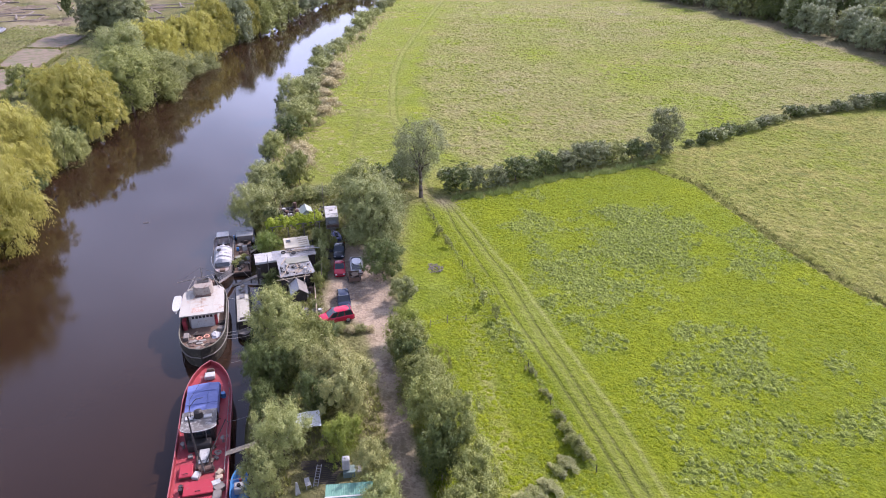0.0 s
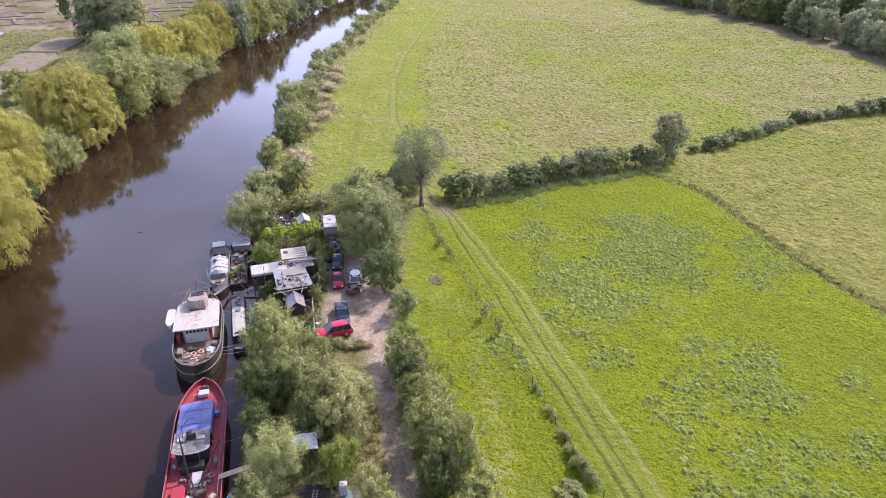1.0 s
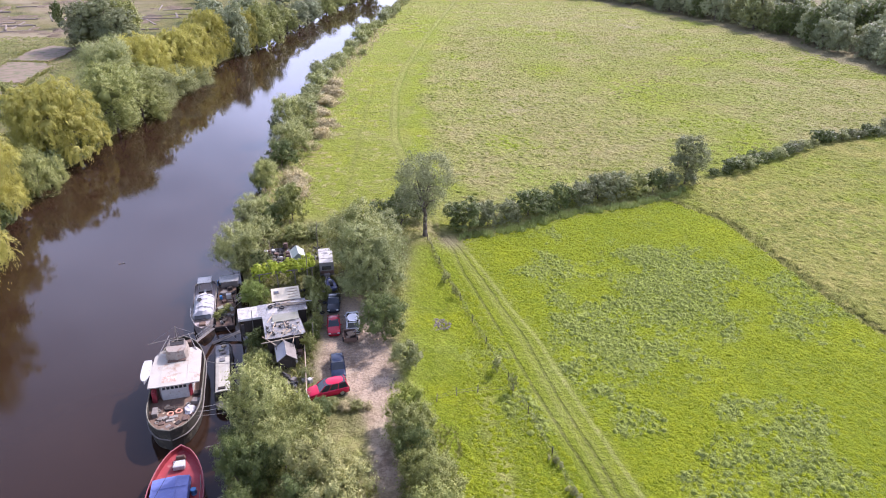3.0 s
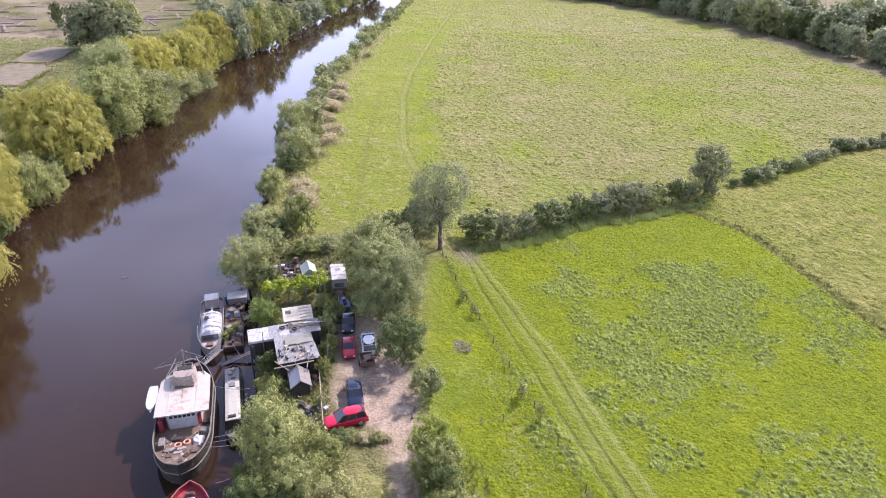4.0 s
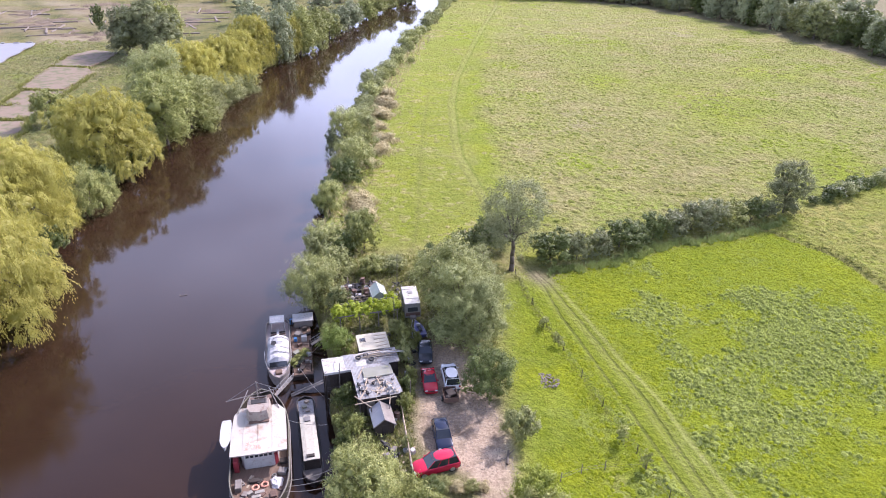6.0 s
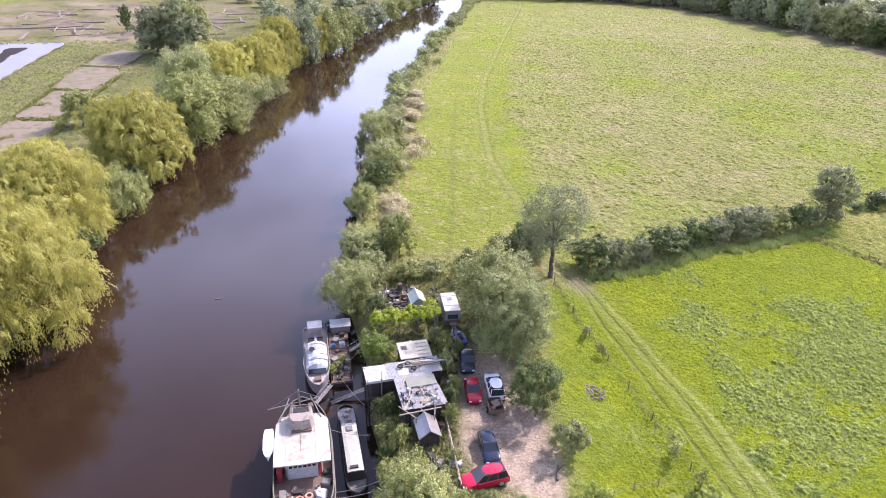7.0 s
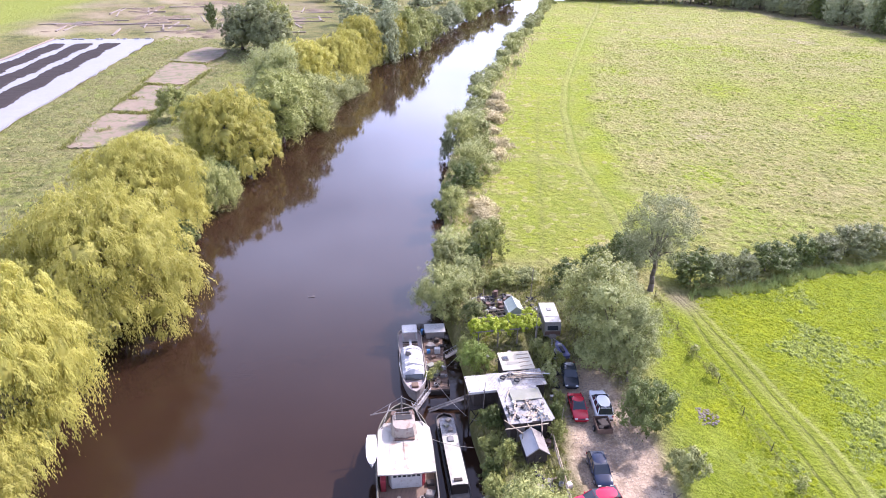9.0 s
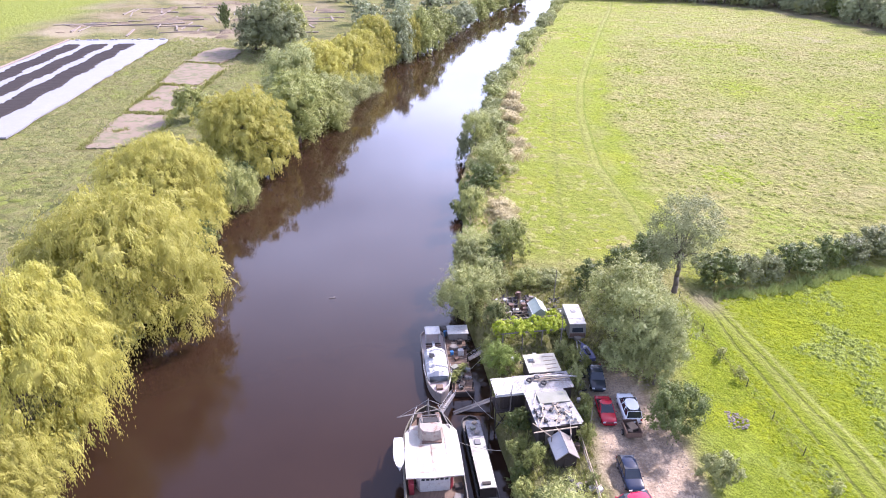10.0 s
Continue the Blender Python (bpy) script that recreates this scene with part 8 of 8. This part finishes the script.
def car(x, y, rz, L, W, H, paint, label, kind="hatch", name="car", roof_paint=None, category="car"):
    """A parked car, its nose along +y: body, cabin glass, roof, lamps, bumpers and wheels."""
    root = thing(name, (x, y, land_z(x, y)), rz, label, category, "parked vehicles")
    r = 0.31 if H < 1.6 else 0.36
    waist = H * (0.60 if kind != "van" else 0.58)
    g = 0.20
    st = []
    hood = {"hatch": 0.27, "estate": 0.27, "suv": 0.26, "van": 0.2, "saloon": 0.28}[kind]
    tail = {"hatch": 0.03, "estate": 0.02, "suv": 0.02, "van": 0.01, "saloon": 0.16}[kind]
    for f, zt, k in ((0.0, 0.60, 0.74), (0.012, 0.76, 0.84), (0.03, 0.88, 0.92), (0.07, 0.96, 0.965), (tail + 0.08, 0.99, 0.99), (0.3, 1.0, 1.0), (0.5, 1.0, 1.0), (1 - hood, 0.985, 1.0), (1 - hood * 0.7, 0.94, 0.99), (1 - hood * 0.4, 0.89, 0.97), (0.94, 0.82, 0.92), (0.975, 0.73, 0.84), (0.993, 0.64, 0.74), (1.0, 0.54, 0.62)):
        yy = -L / 2 + L * f
        hw, zt = W / 2 * k, waist * zt
        half = [(0.86, g), (0.97, g + 0.10), (1.0, g + 0.28), (1.0, zt * 0.74), (0.985, zt * 0.88), (0.93, zt * 0.965), (0.82, zt * 0.995), (0.45, zt * 1.015)]
        st.append([(-hw * q, yy, z) for q, z in half] + [(hw * q, yy, z) for q, z in half[::-1]])
    body = part("body", Mesh().loft(st), paint, root, smooth=True)
    y0, y1 = -L / 2 + L * tail + 0.04, L / 2 - L * hood
    a0 = {"hatch": 0.42, "estate": 0.3, "suv": 0.25, "van": 0.12, "saloon": 0.6}[kind]
    a1 = 0.75 if kind != "van" else 0.55
    wb, wt = W / 2 * 0.91, W / 2 * 0.74
    base = [(-wb, y0, waist * 0.97), (wb, y0, waist * 0.97), (wb, y1, waist * 0.95), (-wb, y1, waist * 0.95)]
    top = [(-wt, y0 + a0, H - 0.05), (wt, y0 + a0, H - 0.05), (wt, y1 - a1, H - 0.05), (-wt, y1 - a1, H - 0.05)]
    part("window_glass", Mesh().loft([base, top]), GLASS, root, "dark car windows")
    rings = []
    for i in range(9):
        u = -1 + i / 4
        yy = (y0 + a0 + y1 - a1) / 2 + u * ((y1 - a1 - y0 - a0) / 2 + 0.05)
        ww = (wt + 0.04) * (1 - 0.10 * abs(u) ** 4)
        crown = H - 0.07 * u * u
        rings.append([(-ww, yy, H - 0.10), (-ww * 0.93, yy, crown - 0.045), (-ww * 0.6, yy, crown - 0.01), (0, yy, crown), (ww * 0.6, yy, crown - 0.01), (ww * 0.93, yy, crown - 0.045), (ww, yy, H - 0.10)])
    part("roof", Mesh().loft(rings), roof_paint or paint, root, smooth=True)
    for (p, q) in zip(base, top):
        part("pillar", Mesh().tube(p, q, 0.045, 0.04, 6), paint, root)
    for s in (-1, 1):
        for f in (0.36, 0.68):
            yb = y0 + (y1 - y0) * f
            yt = y0 + a0 + (y1 - a1 - y0 - a0) * f
            part("pillar", Mesh().tube((s * wb, yb, waist * 0.98), (s * wt, yt, H - 0.05), 0.04, 0.035, 6), paint, root)
    part("bumper", Mesh().box((0, L / 2 - 0.04, 0.42), (W * 0.86, 0.16, 0.22), 0.05), RUBBER if kind in ("van", "suv") else paint, root)
    part("bumper", Mesh().box((0, -L / 2 + 0.04, 0.42), (W * 0.9, 0.16, 0.22), 0.05), RUBBER if kind in ("van", "suv") else paint, root)
    for s in (-1, 1):
        part("headlight", Mesh().box((s * W * 0.33, L / 2 - 0.05, waist * 0.68), (W * 0.18, 0.12, 0.14), 0.03), LAMP_CLEAR, root)
        part("tail_light", Mesh().box((s * W * 0.41, -L / 2 + 0.06, waist * 0.78), (W * 0.1, 0.1, 0.24), 0.03), LAMP_RED, root)
        part("mirror", Mesh().box((s * (W / 2 + 0.07), y1 - 0.25, waist + 0.06), (0.16, 0.1, 0.12), 0.03), paint, root)
    part("grille", Mesh().box((0, L / 2 - 0.02, waist * 0.62), (W * 0.4, 0.08, 0.12), 0.02), RUBBER, root)
    tm, rm = wheel_meshes(r, 0.2)
    for s in (-1, 1):
        for yy in (-L / 2 + L * 0.19, L / 2 - L * 0.19):
            w = new("wheel")
            w.parent = root
            w.location = (s * (W / 2 - 0.11), yy, r)
            part("tyre", tm, None, w)
            part("rim", rm, None, w)
    return root


RED_CAR = car_paint("red car paint", (0.42, 0.02, 0.035))
SUV_RED = car_paint("bright red car paint", (0.52, 0.015, 0.05))
WHITE_CAR = car_paint("white car paint", (0.72, 0.73, 0.74))
BLUE_CAR = car_paint("dark blue car paint", (0.010, 0.017, 0.040))
GREY_CAR = car_paint("dark grey car paint", (0.028, 0.033, 0.040))
car(-13.4, 69.7, 112, 4.5, 1.75, 1.68, SUV_RED, "bright red estate car parked across the gravel yard", "suv")
car(-12.95, 73.9, 192, 4.2, 1.7, 1.42, BLUE_CAR, "dark blue hatchback parked on the gravel", "hatch")
car(-14.75, 82.7, 190, 4.1, 1.66, 1.42, RED_CAR, "small red car parked in the yard", "saloon")
car(-12.4, 83.2, 10, 4.4, 1.76, 1.8, WHITE_CAR, "white off-roader parked beside the trees", "suv", name="off_roader")
car(-15.55, 88.0, 186, 4.3, 1.72, 1.42, GREY_CAR, "dark grey saloon parked nose to the yard", "saloon")
# caravan
cv = thing("caravan", (-18.1, 97.7, land_z(-18.1, 97.7)), 12, "weathered cream touring caravan under the trees", "caravan")
part("body", Mesh().loft([[(-1.0, y, z) for y, z in pr] for pr in [[(-2.4, 0.45), (-2.5, 1.3), (-2.2, 2.35), (2.2, 2.35), (2.5, 1.3), (2.4, 0.45)]]] + [[(1.0, y, z) for y, z in ((-2.4, 0.45), (-2.5, 1.3), (-2.2, 2.35), (2.2, 2.35), (2.5, 1.3), (2.4, 0.45))]]), surface("dull caravan side", (0.235, 0.225, 0.195), (0.165, 0.158, 0.135), 0.6, stain=(0.11, 0.10, 0.075)), cv)
part("roof", Mesh().box((0, 0, 2.4), (2.02, 4.5, 0.1), 0.04), WORN_SHEET, cv)
part("roof_rib", Mesh().box((0, -1.0, 2.47), (1.9, 0.06, 0.05)).box((0, 1.4, 2.47), (1.9, 0.06, 0.05)), WORN_SHEET, cv)
part("cab_panel", Mesh().box((0.0, -2.5, 1.0), (1.86, 0.08, 0.5), 0.03), RUST, cv)
part("window", Mesh().box((0.0, -2.42, 1.65), (1.3, 0.08, 0.55), 0.03, rx=-16), GLASS, cv)
for s in (-1, 1):
    part("window", Mesh().box((s * 1.0, 0.6, 1.6), (0.06, 1.2, 0.5), 0.02), GLASS, cv)
tm, rm = wheel_meshes(0.32, 0.18)
for s in (-1, 1):
    w = new("wheel")
    w.parent, w.location = cv, (s * 0.92, -0.1, 0.32)
    part("tyre", tm, None, w)
    part("rim", rm, None, w)
part("drawbar", Mesh().tube((-0.5, -2.3, 0.45), (0, -3.6, 0.45), 0.04).tube((0.5, -2.3, 0.45), (0, -3.6, 0.45), 0.04), GREY_STEEL, cv)
part("gas_locker", Mesh().box((0, -2.75, 0.7), (0.8, 0.5, 0.4), 0.05), GREY_WOOD, cv)
part("rooflight", Mesh().box((0, 0.6, 2.49), (0.6, 0.6, 0.1), 0.03), GREY_SHEET, cv)
# boat trailer with a blue hull
bt = thing("boat_trailer", (-16.6, 92.3, land_z(-16.6, 92.3)), 20, "small boat trailer carrying a blue hull", "trailer")
part("frame", Mesh().tube((-0.6, -1.6, 0.5), (-0.6, 1.2, 0.5), 0.05).tube((0.6, -1.6, 0.5), (0.6, 1.2, 0.5), 0.05).tube((-0.7, 0, 0.5), (0.7, 0, 0.5), 0.05).tube((-0.6, 1.2, 0.5), (0, 3.0, 0.5), 0.05).tube((0.6, 1.2, 0.5), (0, 3.0, 0.5), 0.05), CLEAN_WHITE, bt)
part("hull", Mesh().loft([[(-w, y, 1.0), (-w * 0.8, y, 0.65), (0, y, 0.55), (w * 0.8, y, 0.65), (w, y, 1.0)] for y, w in ((-1.7, 0.55), (-0.5, 0.62), (0.6, 0.5), (1.5, 0.08))]), surface("dull violet blue hull", (0.075, 0.08, 0.19), (0.06, 0.065, 0.14), 0.5), bt)
part("seat", Mesh().box((0, -0.5, 1.1), (0.4, 1.1, 0.25), 0.06), RUBBER, bt)
part("screen", Mesh().box((0, 0.3, 1.2), (0.5, 0.3, 0.3), 0.06), CLEAN_WHITE, bt)
for s in (-1, 1):
    w = new("wheel")
    w.parent, w.location = bt, (s * 0.8, -0.2, 0.3)
    part("tyre", tm, None, w)
    part("rim", rm, None, w)
# rusty box trailer
tr = thing("box_trailer", (-12.35, 80.0, land_z(-12.35, 80.0)), 12, "rusty open box trailer parked behind the off-roader", "trailer")
part("floor", Mesh().box((0, 0, 0.5), (1.5, 2.0, 0.08)), RUST, tr)
for s in (-1, 1):
    part("side_panel", Mesh().box((s * 0.74, 0, 0.78), (0.05, 2.0, 0.5)), RUST, tr)
    part("end_panel", Mesh().box((0, s * 0.98, 0.78), (1.44, 0.05, 0.5)), RUST, tr)
part("drawbar", Mesh().tube((0, 1.0, 0.5), (0, 2.0, 0.5), 0.04), RUST, tr)
part("load", Mesh().box((0.1, 0.2, 0.75), (0.9, 1.1, 0.4), 0.05, rz=15).box((-0.3, -0.5, 0.75), (0.5, 0.5, 0.4), 0.05, rz=-20), DARK_WOOD, tr)
for s in (-1, 1):
    w = new("wheel")
    w.parent, w.location = tr, (s * 0.85, 0, 0.3)
    part("tyre", tm, None, w)
    part("rim", rm, None, w)


# ---------------------------------------------------------------- field details
def fence_line(pts, label, wires=3, h=1.15, posts=GREY_WOOD):
    x0, y0 = pts[0]
    root = thing("wire_fence", (x0, y0, land_z(x0, y0)), 0, label, "fence", "field fences")
    z0 = land_z(x0, y0)
    tops = []
    for x, y in pts:
        z = land_z(x, y) - z0
        lean = (jr.uniform(-0.08, 0.08), jr.uniform(-0.08, 0.08))
        part("post", Mesh().tube((x - x0, y - y0, z - 0.3), (x - x0 + lean[0], y - y0 + lean[1], z + h), 0.05, 0.04, 7), posts, root)
        tops.append((x - x0, y - y0, z))
    for k in range(wires):
        part("wire", Mesh().path([(a, b, c + h * (0.35 + 0.3 * k)) for a, b, c in tops], 0.012, 4), GREY_STEEL, root)


def along(pts, step):
    out = []
    for (ax, ay), (bx, by) in zip(pts[:-1], pts[1:]):
        n = max(1, int(math.hypot(bx - ax, by - ay) / step))
        out += [(ax + (bx - ax) * i / n, ay + (by - ay) * i / n) for i in range(n)]
    return out + [pts[-1]]


fence_line(along([(14.6, 46.0), (13.0, 50.6), (11.7, 55.7), (10.0, 62.3), (6.6, 74.0), (4.4, 81.0), (-1.7, 101.6), (-3.6, 109.0)], 4.4), "old post and wire fence along the track", posts=DARK_WOOD)
fence_line(along([(-1.6, 69.6), (0.6, 71.0), (3.0, 71.7), (7.0, 71.8)], 2.4), "short post and wire fence across the grass", 2)
ring_rng = random.Random(3)
cairn = thing("stone_ring", (-1.85, 84.5, land_z(-1.85, 84.5)), 0, "low heap of pale stones and rubble in the grass", "stones")
sm = Mesh().loft([[(r * (1 + 0.2 * math.sin(3 * a)) * math.cos(a * math.pi / 4), r * math.sin(a * math.pi / 4), z) for a in range(8)] for z, r in ((-0.05, 0.16), (0.06, 0.2), (0.16, 0.15), (0.21, 0.05))]).data("stone", STONE)
for i in range(150):
    a, d = ring_rng.uniform(0, 6.283), 1.75 * ring_rng.random() ** 0.6
    s = part("stone", sm, None, cairn)
    s.location = (d * math.cos(a) * 1.15, d * math.sin(a) * 0.8, ring_rng.uniform(-0.05, 0.05))
    k = ring_rng.uniform(0.3, 0.9)
    s.scale = (k, k * ring_rng.uniform(0.6, 1), k * 0.7)
    s.rotation_euler = (0, 0, a * 3)
log = single("fallen_branch", Mesh().tube((0, 0, 0.12), (0.8, 1.6, 0.2), 0.14, 0.1).tube((0.5, 1.0, 0.2), (1.3, 1.3, 0.5), 0.06, 0.02), BARK, (-6.6, 70.6, land_z(-6.6, 70.6)), 20, "fallen branch at the edge of the gravel", "branch")
single("floating_driftwood", Mesh().tube((-0.5, 0, 0.03), (0.5, 0.1, 0.05), 0.07, 0.04).tube((0.1, 0, 0.05), (0.3, 0.35, 0.15), 0.03, 0.02), GREY_WOOD, (-52.0, 105.0, WATER_Z), 10, "pale driftwood floating on the river", "driftwood")

# ---------------------------------------------------------------- settling beds on the far bank
lag = thing("lined_lagoon", (-186.0, 222.0, 0.35), 15.0, "shallow lagoon lined with white plastic sheet and black compost rows", "lagoon")
liner_m = Mesh()
edge_rng = random.Random(12)
outline = [(19.4 + edge_rng.uniform(-0.5, 0.5), -72 + 4.6 * i) for i in range(31)] + [(19.4 - 5.0 * i, 66.5 + edge_rng.uniform(-0.5, 0.5)) for i in range(1, 9)] + [(-20.4 + edge_rng.uniform(-0.3, 0.3), 66.5 - 4.6 * i) for i in range(31)]
liner_m.loft([[(x, y, -0.1) for x, y in outline], [(x, y, 0.3) for x, y in outline], [(x * 0.985, y * 0.995, 0.36) for x, y in outline]])
part("liner", liner_m, LINER, lag, "rumpled white plastic liner")
for k, (east, west) in enumerate(((9.2, 2.7), (-0.9, -7.6), (-10.8, -17.4))):
    rings = []
    for i in range(110):
        y = -70 + 124.0 * i / 109
        e = east + 0.9 * math.sin(i * 0.31 + k) * edge_rng.uniform(0.2, 1.0) + edge_rng.uniform(-0.5, 0.5) + (1.6 * (1 - i / 109) if k == 0 else 0)
        w = west + 0.8 * math.sin(i * 0.27 + 2 * k) * edge_rng.uniform(0.2, 1.0) + edge_rng.uniform(-0.45, 0.45)
        rings.append([(w, y, 0.34), (w + 0.7, y, 0.66 + edge_rng.uniform(-0.06, 0.06)), (e - 0.7, y, 0.66 + edge_rng.uniform(-0.06, 0.06)), (e, y, 0.34)])
    part("windrow", Mesh().loft(rings), COMPOST, lag, "row of black compost")
part("kerb", Mesh().box((-20.9, -2.0, 0.45), (0.5, 137, 0.7), 0.1), CONCRETE, lag, "low pale concrete kerb")
for k in range(9):
    part("weight", Mesh().box((-17 + 4.2 * k + 1.3 * math.sin(k * 2.7), 65.4, 0.5), (1.6 + 0.8 * math.sin(k), 0.9, 0.5), 0.15), LINER, lag)
# old concrete pads with weedy joints
PAD = surface("sandy old concrete", (0.232, 0.172, 0.114), (0.170, 0.124, 0.080), 0.9, scale=0.22, fine=2.2, stain=(0.110, 0.108, 0.044), stain_at=(0.50, 0.57), bump=0.4)
pad_rng = random.Random(17)
for corners in (((-126.0, 154.0), (-118.8, 156.0), (-116.8, 163.0), (-117.2, 173.0), (-122.0, 182.6), (-134.2, 182.0), (-133.2, 175.0), (-130.6, 165.5)),
                ((-135.4, 185.0), (-123.5, 185.4), (-126.8, 198.0), (-130.6, 213.4), (-142.5, 213.6), (-139.6, 202.0)),
                ((-145.0, 216.6), (-131.6, 216.4), (-133.0, 228.0), (-134.4, 238.0), (-139.0, 246.0), (-153.4, 247.4), (-149.6, 232.0)),
                ((-155.5, 250.2), (-141.0, 249.4), (-140.6, 260.0), (-143.5, 275.0), (-155.0, 279.0), (-157.8, 266.0))):
    ring = []
    for (ax, ay), (bx, by) in zip(corners, corners[1:] + corners[:1]):
        n = max(3, int(math.hypot(bx - ax, by - ay) / 0.9))
        ring += [(ax + (bx - ax) * i / n + pad_rng.uniform(-0.4, 0.4), ay + (by - ay) * i / n + pad_rng.uniform(-0.5, 0.5)) for i in range(n)]
    cx, cy = sum(p[0] for p in ring) / len(ring), sum(p[1] for p in ring) / len(ring)
    single("concrete_pad", Mesh().loft([[(x - cx, y - cy, z) for x, y in ring] for z in (-0.6, 0.42)]), PAD, (cx, cy, 0.1), 0, "cracked sandy concrete pad with weedy edges", "concrete pad", "old concrete pads")
joint_rng = np.random.default_rng(19)
joints = np.concatenate([np.column_stack([np.linspace(ax, bx, n), np.linspace(ay, by, n)]) + joint_rng.normal(size=(n, 2)) * np.array([0.5, q]) for ax, ay, bx, by, n, q in ((-135.0, 183.6, -122.5, 184.0, 110, 0.4), (-143.5, 215.0, -131.0, 215.0, 100, 0.4), (-154.5, 248.8, -139.5, 247.8, 120, 0.5), (-127.8, 166.5, -124.6, 169.0, 90, 0.7), (-126.0, 184.2, -121.0, 187.5, 110, 1.0), (-138.0, 196.0, -135.0, 198.0, 50, 0.6),
    (-126.6, 153.5, -134.8, 182.0, 260, 0.7), (-136.0, 185.0, -143.0, 214.0, 260, 0.7), (-145.6, 217.0, -158.5, 268.0, 380, 0.8), (-118.4, 155.0, -116.6, 173.0, 160, 0.8), (-116.8, 174.0, -122.0, 183.5, 120, 0.9), (-123.0, 187.0, -134.0, 238.0, 360, 0.8))])
tufts("joint_weeds", "low weeds along the joints of the concrete pads", joints, 8, 0.75, 0.6, 0.10, TUSSOCK, 41, "weeds")
wr = random.Random(21)
wall_pr = single("concrete_wall", Mesh().box((0, 0, 0.55), (0.6, 16, 1.3), 0.05).box((0, -6, 0.9), (1.0, 1.0, 0.8), 0.05), CONCRETE, (-196, 318, 0.1), 30, "low broken concrete wall in the old works", "wall", "walls of the old works")
for i in range(46):
    x, y = -255 + 118 * wr.random(), 305 + 95 * wr.random()
    copy_thing(wall_pr, pose(x, y, 0.1, 0, 0, wr.choice((20, 28, 108, 112)) + wr.uniform(-6, 6)) @ Matrix.Diagonal((wr.uniform(0.8, 1.6), wr.uniform(0.4, 1.4), wr.uniform(0.2, 0.55), 1)))

# log boom across the far reach
boom = thing("log_boom", (-29.5, 446.0, WATER_Z), 0, "dark floating log boom across the far reach", "boom")
for k in range(4):
    part("log", Mesh().tube((2.2 * k, 0.2 * math.sin(k), 0.15), (2.2 * k + 2.1, 0.1, 0.15), 0.35, 0.3, 8), DARK_WOOD, boom)
